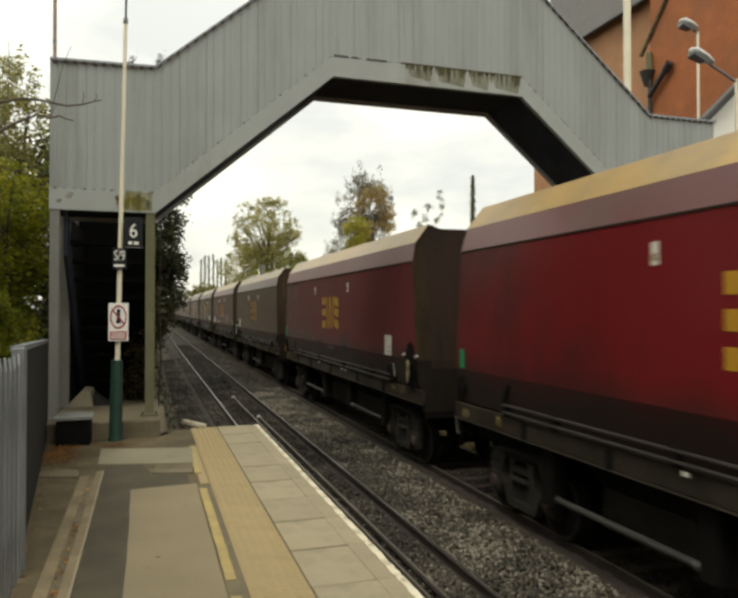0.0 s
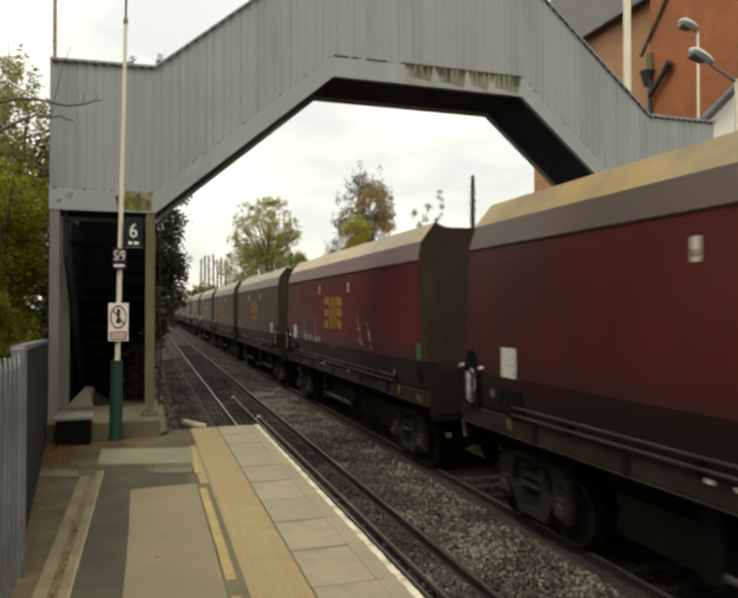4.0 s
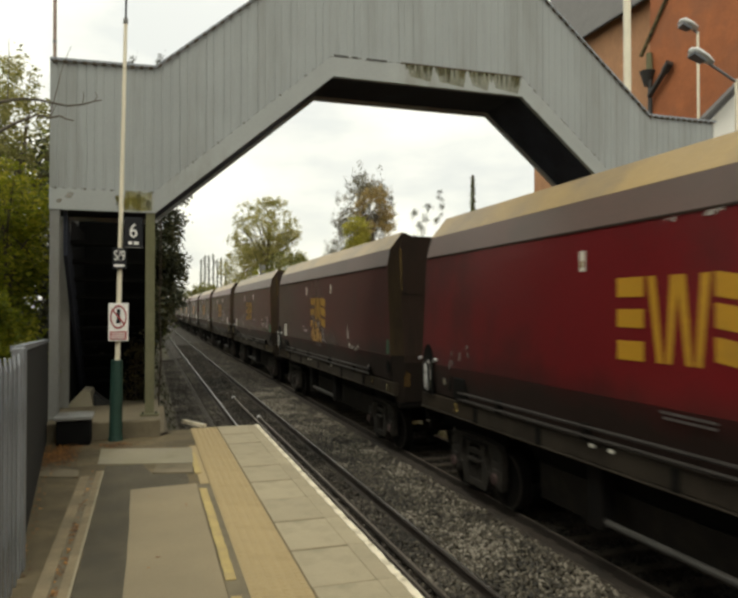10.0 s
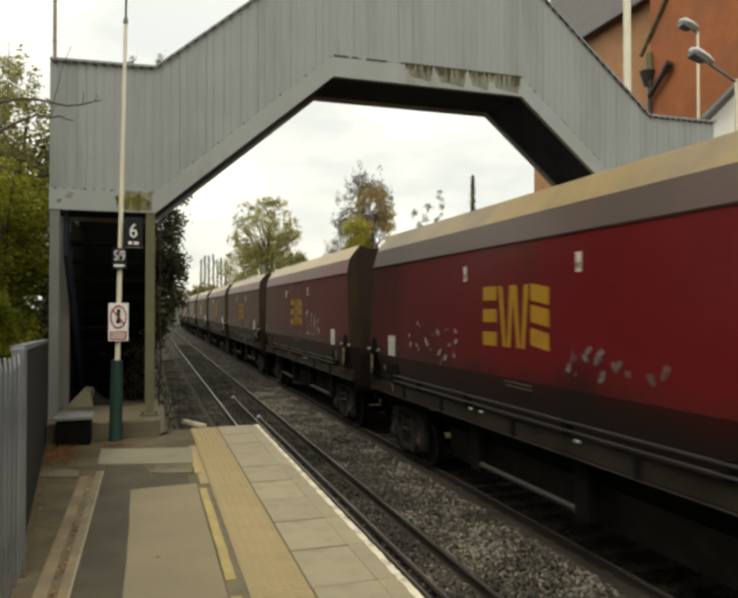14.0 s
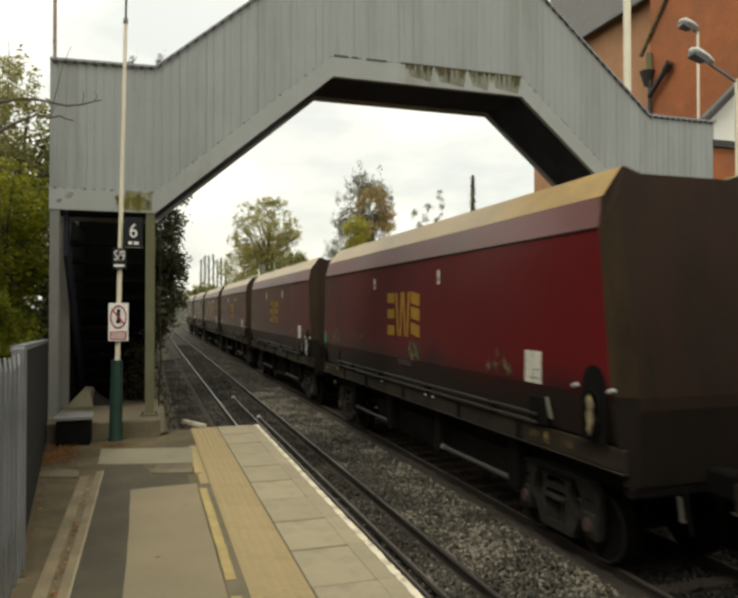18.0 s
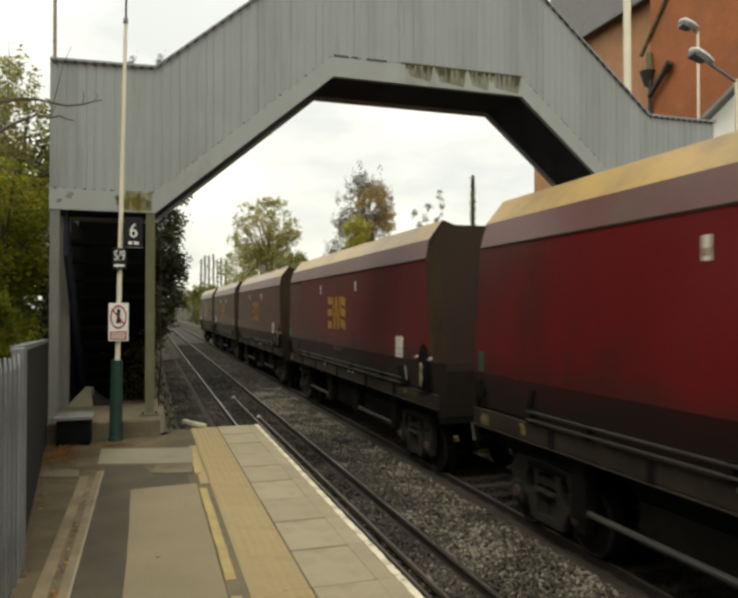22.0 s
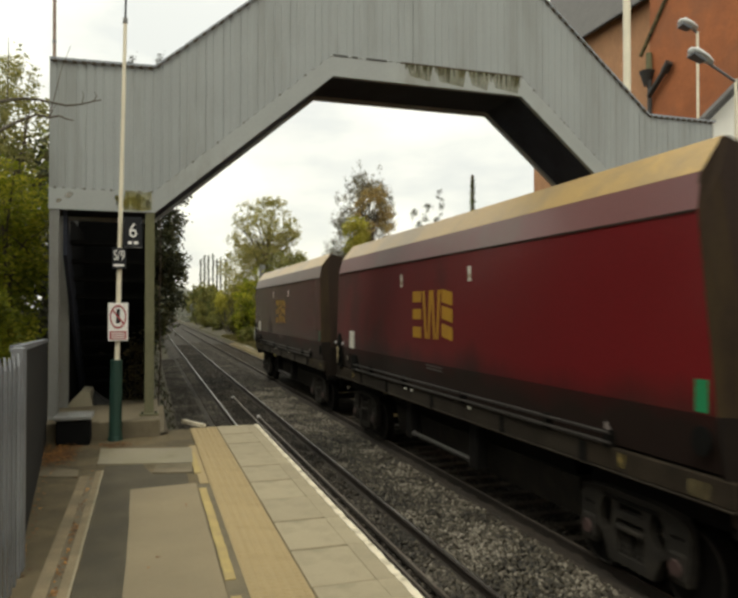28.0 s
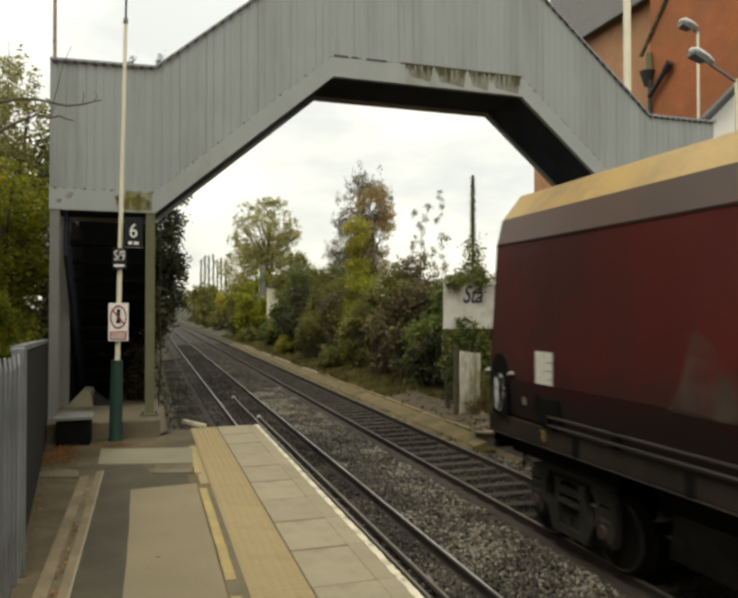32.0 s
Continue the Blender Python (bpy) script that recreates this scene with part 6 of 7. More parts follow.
paint(7, scribble(-4.55, -3.75, 2.05, 2.55, 9, 3) + scribble(-5.5, -4.8, 2.05, 2.62, 9, 4) + scribble(-5.4, -4.9, 2.1, 2.5, 6, 14), 0.13, "spray_white", "flaking pale sprayed tag")
paint(7, dabs(3.7, 1.6, 2.1, 2.6, 20, 5), 0.07, "spray_white", "small pale paint flake", "paint_flake")
paint(7, dabs(-1.2, -2.8, 2.1, 2.45, 18, 8), 0.08, "spray_grey", "small pale paint flake", "paint_flake")
paint(6, [[(-1.75, 2.75), (-1.6, 2.85), (-1.5, 2.75), (-1.65, 2.5), (-1.85, 2.35), (-1.75, 2.2), (-1.5, 2.22)], [(-2.2, 2.75), (-2.2, 2.2)], [(-2.5, 2.2), (-2.55, 2.75), (-2.75, 2.4), (-2.95, 2.75), (-3.0, 2.2)]], 0.11, "spray_white", "large pale sprayed strokes")
paint(5, scribble(-0.3, -0.95, 2.05, 2.35, 12, 6) + scribble(-0.3, -0.9, 2.0, 2.3, 10, 9), 0.14, "spray_olive", "faded olive patch")
paint(5, scribble(-3.3, -4.0, 2.05, 2.4, 12, 7) + scribble(5.05, 4.55, 2.05, 2.45, 10, 17) + scribble(5.0, 4.6, 2.1, 2.4, 8, 18), 0.10, "spray_olive", "faded olive patch")
paint(5, [[(3.3, 2.4), (3.15, 2.3)], [(2.6, 2.3), (2.5, 2.25)]], 0.08, "spray_grey", "small pale mark")
paint(4, [[(-4.9, 2.1), (-5.0, 2.3)]], 0.05, "spray_grey", "small pale mark")
for i, pts in enumerate(([(2.30, 2.72), (2.10, 2.62), (1.95, 2.35), (1.85, 1.97), (2.62, 1.97), (2.42, 2.3)], [(1.98, 2.42), (1.66, 2.36), (1.45, 1.97), (2.05, 1.97)], [(2.36, 2.5), (2.05, 2.45), (1.7, 2.02), (2.5, 2.0)])):
    panel(0, pts, "spray_haze", "pale scuffed patch", i)
paint(2, [[(-2.0, 2.5), (-2.1, 2.2)]], 0.2, "spray_haze", "pale scuffed patch", "scuff_patch")
paint(10, [[(2.9, 2.12), (2.4, 2.1), (2.0, 2.12)]], 0.05, "spray_grey", "small pale mark")
paint(3, [[(-0.75, 2.46), (-0.85, 2.44)]], 0.09, "spray_grey", "small pale mark")


# ---- trees, bushes ----
def tree(name, label, base, height, blobs, count, leaf, material, seed, trunk=0.18, group="", limbs=9):
    """A tapered trunk, limbs to the blobs and a loose crown."""
    rng = np.random.default_rng(seed)
    t = thing(name, label, "tree", base, group)
    bm = bmesh.new()
    r = random.Random(seed)
    pts = [Vector((0, 0, -0.3))]
    for i in range(1, 7):
        pts.append(Vector((r.uniform(-0.05, 0.05) * height * 0.2, r.uniform(-0.05, 0.05) * height * 0.2, height * 0.78 * i / 6)))
    for i in range(6):
        rod(bm, pts[i], pts[i + 1], trunk * (1 - i / 6.5), trunk * (1 - (i + 1) / 6.5), 8)
    part("trunk", bm, M["bark"], t)
    for i in range(limbs):
        bm = bmesh.new()
        c, rad = blobs[i % len(blobs)]
        d = unit(1, rng)[0] * np.array(rad) * 0.9
        tip = Vector(np.array(c) + d)
        st = pts[2 + i % 4]
        mid = st.lerp(tip, 0.5) + Vector((0, 0, 0.12 * height * r.random()))
        rod(bm, st, mid, trunk * 0.32, trunk * 0.2, 6)
        rod(bm, mid, tip, trunk * 0.2, trunk * 0.05, 5)
        part("limb", bm, M["bark"], t)
    part("crown", foliage("crown", blobs, count, leaf, material, rng), None, t)
    return t


def bush(label, base, blobs, count, leaf, material, seed, group="lineside bushes"):
    rng = np.random.default_rng(seed)
    t = thing("bush", label, "bush", base, group)
    bm = bmesh.new()
    for c, rad in blobs:
        for i in range(4):
            tip = Vector(np.array(c) + unit(1, rng)[0] * np.array(rad) * 0.8)
            rod(bm, (c[0] * 0.6, c[1] * 0.6, -0.25), tip, 0.035, 0.01, 5)
    part("woody_base", bm, M["twig"], t)
    part("foliage", foliage("foliage", blobs, count, leaf, material, rng, 0.35), None, t)
    return t


def lumps(center, radii, n, r, seed, rim=0.4):
    """An uneven crown: n clumps of radius about r inside an ellipsoid."""
    rng = np.random.default_rng(seed)
    d = unit(n, rng) * (rng.random((n, 1)) ** rim)
    return [(tuple(np.array(center) + q * np.array(radii)), tuple(np.full(3, r * rng.uniform(0.55, 1.25)) * np.array((1, 1, 0.8)))) for q in d]


# across the line
tree("tree", "tall autumn tree with thin yellow-olive leaves", (11.7, 70, 0), 13, lumps((-0.35, 0, 9.8), (3.3, 2.6, 3.5), 100, 0.75, 1, 0.25) + lumps((-0.9, 0, 5.8), (4.3, 2.6, 2.8), 34, 1.1, 2) + lumps((0.2, 0, 3.2), (3.6, 2, 1.8), 16, 1.1, 3), 32000, 0.10, M["leaf_olive"], 11, 0.3, limbs=26)
spikes = [((a, 0, z), (0.10, 0.12, 0.42)) for a, z in ((-1.5, 8.4), (-1.0, 9.3), (-0.55, 10.0), (-0.1, 10.6), (0.25, 9.9), (0.7, 9.6), (1.15, 10.4), (1.35, 9.7), (1.75, 9.2), (2.0, 8.3), (-1.75, 7.3))]
tree("tree", "tree with sparse grey-brown leaves", (12.4, 40, 0), 10.9, lumps((0.1, 0, 7.3), (1.85, 1.2, 2.5), 80, 0.42, 4, 0.3) + spikes + lumps((-0.7, 0, 5.0), (1.6, 1.2, 1.6), 14, 0.6, 5), 21000, 0.056, M["leaf_grey"], 12, 0.16, limbs=34)
tree("tree", "small tree with orange-brown autumn leaves", (12.4, 38.6, 0), 9.4, lumps((0.45, 0, 6.6), (1.25, 0.9, 2.6), 52, 0.36, 6, 0.3) + lumps((0.5, 0, 4.2), (1.0, 0.9, 1.4), 10, 0.5, 7), 8500, 0.062, M["leaf_orange"], 13, 0.12, limbs=18)
tree("tree", "small bright yellow-green tree among the bushes", (10.6, 35.5, 0), 7.4, lumps((0.1, 0, 5.3), (0.72, 0.8, 1.6), 26, 0.36, 8) + lumps((0.0, 0, 2.8), (1.15, 0.9, 1.8), 18, 0.5, 9), 15000, 0.06, M["leaf_yellow"], 14, 0.1, limbs=14)
for i, (x, y, h, seed) in enumerate(((10.2, 26.4, 5.6, 21), (10.75, 26.6, 6.1, 22), (11.5, 27.0, 6.5, 23), (11.3, 26.0, 4.6, 24))):
    blobs = [((0.35 * j / 6 + random.uniform(-0.2, 0.2), 0, h * (0.45 + 0.53 * j / 6)), (0.10, 0.12, 0.26)) for j in range(8)]
    tree("sapling", "thin sapling with few dark leaves against the sky", (x, y, -0.4), h, blobs, 900, 0.04, M["leaf_sapling"], seed, 0.03, "saplings", 6)
ip = thing("ivy_pole", "tall pole overgrown with ivy", "pole", (11.9, 24.0, -0.5))
part("pole", brod((0, 0, 0), (0.02, 0, 7.42), 0.06, 0.05), M["bark"], ip)
part("ivy", foliage("ivy", [((0.01, 0, 5.0 + 0.12 * i), (0.02 + 0.002 * (20 - i), 0.03, 0.06)) for i in range(20)], 2600, 0.032, M["leaf_green"], np.random.default_rng(32), 0.3), None, ip)
part("ivy_skirt", foliage("ivy_skirt", [((0.1, 0, 4.2), (0.36, 0.36, 1.0)), ((0.05, 0, 3.2), (0.75, 0.5, 0.9)), ((-0.5, 0, 3.0), (0.7, 0.4, 0.5)), ((0.1, 0, 2.5), (0.8, 0.5, 1.1))], 6000, 0.06, M["leaf_green"], np.random.default_rng(31), 0.2), None, ip)

BUSHES = [  # x, y, width, height, leaves
    (9.6, 18.6, 0.8, 2.6, "leaf_green"), (10.2, 20.2, 0.9, 3.5, "leaf_green"), (9.0, 20.6, 0.8, 2.2, "leaf_dark"), (10.3, 22.6, 1.1, 4.2, "leaf_green"), (9.2, 22.0, 0.9, 2.8, "leaf_green"),
    (9.2, 23.9, 0.9, 3.3, "leaf_brown"), (10.2, 25.4, 1.1, 4.4, "leaf_brown"), (9.1, 26.2, 1.0, 3.2, "leaf_brown"), (9.9, 28.4, 1.1, 4.4, "leaf_scrub"),
    (9.0, 29.0, 1.0, 3.2, "leaf_scrub"), (9.8, 31.6, 1.2, 4.2, "leaf_hedge"), (8.9, 32.4, 1.1, 3.2, "leaf_brown"), (9.8, 35.0, 1.3, 4.6, "leaf_scrub"),
    (8.8, 36.4, 1.2, 3.2, "leaf_scrub"), (9.8, 39.5, 1.5, 5.0, "leaf_scrub"), (8.8, 41.5, 1.3, 3.6, "leaf_dark"), (9.7, 44.5, 1.6, 5.6, "leaf_green"), (8.7, 46.6, 0.9, 2.6, "leaf_green"),
    (9.3, 50.0, 1.4, 1.8, "leaf_green"), (9.9, 55.5, 1.4, 2.0, "leaf_scrub"), (8.2, 60.0, 1.2, 3.8, "leaf_hedge"), (9.5, 58.6, 1.3, 3.7, "leaf_hedge"), (9.8, 65.0, 2.0, 7.0, "leaf_hedge"),
    (8.8, 72.0, 1.8, 4.6, "leaf_scrub"), (9.6, 79.0, 2.2, 6.0, "leaf_yellow"), (9.2, 90.0, 2.6, 5.0, "leaf_scrub"), (9.2, 104.0, 3.0, 5.6, "leaf_scrub"),
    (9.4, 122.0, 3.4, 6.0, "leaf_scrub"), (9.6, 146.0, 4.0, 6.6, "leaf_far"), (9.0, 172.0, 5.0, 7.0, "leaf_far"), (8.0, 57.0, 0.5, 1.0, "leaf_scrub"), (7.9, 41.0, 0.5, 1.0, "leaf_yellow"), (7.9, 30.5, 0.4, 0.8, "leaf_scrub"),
]
BUSHES += [(11.6, 30.0, 1.3, 5.2, "leaf_scrub"), (11.9, 33.5, 1.4, 5.6, "leaf_brown"), (11.2, 38.0, 1.5, 5.8, "leaf_green"), (11.6, 43.5, 1.7, 6.4, "leaf_green"), (11.4, 49.5, 1.8, 6.6, "leaf_scrub"), (11.8, 26.5, 1.1, 4.8, "leaf_green"), (12.0, 56.0, 2.0, 7.4, "leaf_scrub"), (12.0, 63.0, 2.2, 8.0, "leaf_scrub")]
for i, (x, y, w, h, mname) in enumerate(BUSHES):
    h *= 1.14
    blobs = lumps((0, 0, h * 0.46), (w * 0.8, w * 0.95, h * 0.46), 16, 0.42 * w + 0.12, 700 + i)
    word = {"leaf_green": "dense green", "leaf_dark": "dark green", "leaf_brown": "brown and thorny", "leaf_scrub": "olive-green", "leaf_yellow": "yellowing", "leaf_hedge": "green and yellow", "leaf_far": "haze-paled distant"}[mname]
    near = 18 < y < 60
    bush(f"{word} lineside bush on the bank", (x, y, -1.0), blobs, 7500 if near else 3600, 0.08 if y < 45 else 0.14 if y < 90 else 0.25, M[mname], 200 + i)
for i in range(7):
    x, y = 10.85 + i * 0.88, 152 + (i % 3) * 0.6
    hh = 13.4 + random.uniform(-1.2, 0.8)
    tree("poplar", "slender far poplar with haze-paled leaves", (x, y, 0), hh, [((random.uniform(-0.07, 0.07), 0, hh * (0.14 + 0.047 * j)), (0.16, 0.16, hh * 0.035)) for j in range(18)], 3600, 0.10, M["leaf_far"], 300 + i, 0.14, "row of poplars", 4)

# beside the near line
# hidden and out-of-view trees, added to cut sky light on the train
for i, (x, y, h) in enumerate(((-1.5, 25, 7.8), (-2.0, 31, 9), (-2.6, 38, 10), (-3.4, 46, 11), (-4.0, 57, 12), (-4.6, 70, 13), (-5.0, 86, 14), (-5.6, 105, 15), (-6.0, 128, 16), (-4.4, -1.4, 8.5), (-4.4, -4.5, 8.5), (-4.4, -8.0, 8.5), (-4.7, 9.4, 9.0), (-5.0, 12.2, 9.2))):
    blobs = [((random.uniform(-0.6, 0.6), random.uniform(-0.8, 0.8), h * f), (h * 0.17, h * 0.24, h * 0.16)) for f in (0.2, 0.4, 0.58, 0.74, 0.88)]
    tree("tree", "hidden leafy tree added to block sky light beside the line", (x, y, -0.2), h, blobs, 11000 if y > 20 else 4200, 0.16 if y < 50 else 0.26, M["leaf_dark" if i % 2 else "leaf_green"], 500 + i, 0.16, "tree row beside the line", 5)
for i, (x, y, w, h, mname) in enumerate([
        # two, at y 17.3 and 19.8, are added to close a mirrored sky gap
        (-1.6, 15.5, 1.0, 4.2, "leaf_dark"), (-1.9, 17.3, 1.2, 6.0, "leaf_dark"), (-2.9, 19.8, 1.3, 4.0, "leaf_dark"), (-0.9, 18.5, 1.0, 3.6, "leaf_dark"), (-1.5, 22.0, 1.6, 6.6, "leaf_dark"), (-1.0, 26.0, 1.5, 6.6, "leaf_dark"), (-1.2, 31.0, 1.6, 6.0, "leaf_dark"),
        (-1.0, 37.0, 1.7, 5.0, "leaf_dark"), (-1.2, 45.0, 2.0, 5.0, "leaf_dark"), (-0.8, 55.0, 2.2, 5.0, "leaf_green"), (-1.0, 68.0, 2.6, 5.6, "leaf_dark"),
        (-0.8, 85.0, 3.0, 6.0, "leaf_green"), (-0.6, 106.0, 3.2, 6.0, "leaf_dark"), (0.0, 132.0, 3.6, 6.5, "leaf_dark"), (0.6, 165.0, 4.5, 7.5, "leaf_far")]):
    rng = random.Random(400 + i)
    blobs = [((rng.uniform(-0.4, 0.4) * w, rng.uniform(-0.5, 0.5) * w, h * f), (w * rng.uniform(0.6, 0.95), w * rng.uniform(0.7, 1.0), h * 0.24)) for f in (0.18, 0.42, 0.64, 0.82)]
    bush("dark overgrown bush beside the near track" if mname == "leaf_dark" else "green bush beside the near track", (x, y, -0.6), blobs, 3600 if y < 40 else 2000, 0.08 if y < 40 else 0.16, M[mname], 430 + i, "bushes beside the near track")
tree("tree", "dark ivy-clad tree leaning over the near track", (-1.3, 24.5, -0.4), 7.4, lumps((1.1, 0, 4.3), (1.5, 1.4, 2.3), 60, 0.5, 41) + lumps((1.2, 0, 6.4), (1.4, 1.2, 0.9), 16, 0.5, 42) + lumps((0.8, 0, 2.4), (1.3, 1.2, 1.6), 24, 0.5, 43), 38000, 0.075, M["leaf_dark"], 51, 0.2)
for x, h in ((-0.36, 7.18), (0.20, 7.28)):
    tree("sapling", "thin twig with a few leaves rising behind the footbridge", (x, 15.2, -0.3), h + 0.3, [((0.03, 0, h + 0.12), (0.015, 0.02, 0.05)), ((-0.01, 0, h), (0.02, 0.02, 0.05))], 50, 0.03, M["leaf_dark"], 52, 0.02, "saplings", 2)
for i, (x, y, h, mname, cnt) in enumerate(((-2.45, 14.9, 7.0, "leaf_thin", 4200), (-3.2, 17.4, 7.6, "leaf_thin", 4600), (-4.6, 24.5, 10.2, "leaf_thin", 6000), (-2.25, 13.0, 4.7, "leaf_hedge", 3800), (-2.35, 11.9, 2.6, "leaf_hedge", 6500), (-2.2, 11.0, 2.2, "leaf_hedge", 5600), (-2.5, 13.6, 3.9, "leaf_hedge", 5200), (-3.0, 15.6, 5.0, "leaf_thin", 3800), (-2.75, 16.2, 5.6, "leaf_hedge", 3600))):
    tall = h > 5
    wide = 0.42 if y < 15.5 else 0.9
    blobs = lumps((0, 0, h * 0.62), (wide, 0.8, h * 0.40), 26, 0.36, 900 + i) + [((a * wide, 0, h * f), (0.05, 0.06, h * 0.06)) for a, f in ((-0.6, 0.90), (0.1, 0.95), (0.75, 0.89))] if tall else lumps((0, 0, h * 0.52), (wide, 0.7, h * 0.46), 18, 0.4, 900 + i)
    tree("tree", "slender autumn tree with thin yellow leaves behind the fence" if tall else "leafy shrub behind the platform fence", (x, y, 0.0), h, blobs, cnt, 0.05, M[mname], 60 + i, 0.07, "trees behind the platform fence", 14)
bt_ = thing("bare_tree", "bare branches reaching past the footbridge", "tree")
part("trunk", brod((-2.75, 8.35, -0.1), (-2.6, 8.35, 4.6), 0.09, 0.05), M["bark"], bt_)
for line in ([(-2.7, 8.4, 3.8), (-1.64, 8.4, 4.0), (-1.42, 8.4, 4.06), (-1.31, 8.4, 4.08), (-1.16, 8.4, 4.08), (-1.01, 8.4, 4.06), (-0.88, 8.4, 4.04), (-0.72, 8.4, 4.07), (-0.59, 8.4, 4.12), (-0.51, 8.4, 4.14)],
             [(-2.7, 8.4, 3.2), (-1.64, 8.4, 3.64), (-1.44, 8.4, 3.78), (-1.31, 8.4, 3.85), (-1.19, 8.4, 3.91), (-1.06, 8.4, 3.89), (-0.95, 8.4, 3.92), (-0.88, 8.4, 3.89), (-0.80, 8.4, 3.88)],
             [(-1.31, 8.4, 3.85), (-1.20, 8.4, 3.97), (-1.11, 8.4, 3.95), (-1.05, 8.4, 3.92)], [(-1.05, 8.4, 3.90), (-1.01, 8.4, 4.0), (-0.98, 8.4, 4.06)], [(-1.06, 8.4, 3.89), (-0.98, 8.4, 4.23), (-0.93, 8.4, 4.46), (-0.84, 8.4, 4.72)],
             [(-1.48, 8.4, 4.04), (-1.47, 8.4, 4.4), (-1.47, 8.4, 4.74)], [(-0.72, 8.4, 4.07), (-0.70, 8.4, 4.16), (-0.71, 8.4, 4.22)], [(-0.59, 8.4, 4.12), (-0.56, 8.4, 4.18), (-0.58, 8.4, 4.22)]):
    br = bmesh.new()
    thick = 0.022 if len(line) > 4 else 0.006
    for j in range(len(line) - 1):
        rod(br, line[j], line[j + 1], thick * (1 - 0.8 * j / len(line)), thick * (1 - 0.8 * (j + 1) / len(line)), 6)
    part("branch", br, M["twig"], bt_)

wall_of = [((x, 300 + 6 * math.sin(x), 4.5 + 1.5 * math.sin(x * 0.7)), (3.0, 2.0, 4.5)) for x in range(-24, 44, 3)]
tagged(new("far_wood", foliage("far_wood", wall_of, 16000, 0.45, M["leaf_far"], np.random.default_rng(88), 0.2)), "haze-paled far wood where the line bends away", "trees", kind="stuff")

# rough grass at the foot of the bushes
k = 26000
gx = RNG.uniform(7.3, 9.2, k)
gy = 13 + 60 * RNG.random(k) ** 1.6
gx = np.where(gy < 21, 8.3 + (gx - 7.3) * 0.45, gx)
gp = np.stack([gx, gy, -1.12 + (gx - 7.25) * 0.155 + 0.05], 1)
ga = np.stack([RNG.normal(0, 0.03, k), RNG.normal(0, 0.03, k), RNG.uniform(0.05, 0.16, k)], 1)
gb_ = np.stack([RNG.normal(0, 0.012, k), RNG.normal(0, 0.012, k), np.zeros(k)], 1)
tagged(new("bank_grass", quads("bank_grass", gp, ga, gb_, M["grass"])), "dry yellow-green grass on the bank", "grass", kind="stuff")
k = 1300
gp = np.stack([RNG.uniform(-0.9, 0.7, k), 10.7 + 40 * RNG.random(k) ** 1.5, np.zeros(k)], 1)
gp[:, 2] = np.interp(gp[:, 0], [-1.0, 0.0, 0.9], [-0.35, -0.75, -1.45]) + 0.03
ga = np.stack([RNG.normal(0, 0.03, k), RNG.normal(0, 0.03, k), RNG.uniform(0.04, 0.12, k)], 1)
gb_ = np.stack([RNG.normal(0, 0.012, k), RNG.normal(0, 0.012, k), np.zeros(k)], 1)
tagged(new("verge_weeds", quads("verge_weeds", gp, ga, gb_, M["leaf_dark"])), "dark weeds on the verge", "weeds", kind="stuff")

# ---- signboard and fence across the line ----
hb = thing("advertising_board", "grimy white painted board with dark script lettering, half overgrown", "sign board")
part("board", bbox(7.80, 9.9, 17.5, 17.56, 1.20, 2.48, 0.006), M["board_white"], hb)
text(hb, "Sta", 8.66, 17.49, 1.93, 0.70, M["letter_dark"], 0.72, 0.35, 0.012)
for x in (7.95, 8.9, 9.8):
    part("board_post", bbox(x - 0.05, x + 0.05, 17.57, 17.67, -1.05, 2.45), M["bark"], hb)
part("creeper", foliage("creeper", [((8.1, 17.4, 2.5), (0.35, 0.12, 0.25)), ((8.9, 17.4, 2.6), (0.4, 0.15, 0.25)), ((8.45, 17.35, 1.25), (0.3, 0.1, 0.3)), ((8.2, 17.3, 0.9), (0.3, 0.12, 0.25)), ((8.0, 17.35, 0.3), (0.3, 0.15, 0.9)), ((8.9, 17.35, 0.3), (0.4, 0.15, 0.9))], 2600, 0.06, M["leaf_green"], np.random.default_rng(71), 0.3), None, hb)
wb = thing("white_panel_fence", "leaning white painted boards by the track", "fence")
for i in range(4):
    part("fence_board", bbox(7.80 + i * 0.155, 7.945 + i * 0.155, 16.5 + 0.01 * (i % 2), 16.53 + 0.01 * (i % 2), -1.08, 0.64 - 0.02 * i, 0.004), M["board_mossy"], wb)
part("post", bbox(7.66, 7.74, 16.5, 16.58, -1.1, 0.75), M["bark"], wb)
rub = thing("timber_debris", "broken pale timber lying on the bank", "debris")
for i in range(9):
    x, yy = random.uniform(7.3, 8.3), random.uniform(14.2, 16.4)
    o = part("plank", bbox(-0.28, 0.28, -0.05, 0.05, 0, 0.03, 0.004), M["concrete"], rub)
    o.location, o.rotation_euler = (x, yy, -1.1 + (x - 7.25) * 0.155), (0, -0.15, random.uniform(0, 3.1))
wp = thing("relay_cabinet", "narrow white trackside cabinet with grey post", "cabinet")
part("cabinet", bbox(9.45, 10.1, 57.0, 57.4, 0.9, 3.55, 0.03), M["pole_white"], wp)
part("roof", bbox(9.38, 10.2, 56.9, 57.5, 3.55, 3.75, 0.03), M["concrete"], wp)
part("post", bbox(9.72, 10.2, 62.6, 63.0, -1.0, 5.75, 0.03), M["post_paint"], wp)
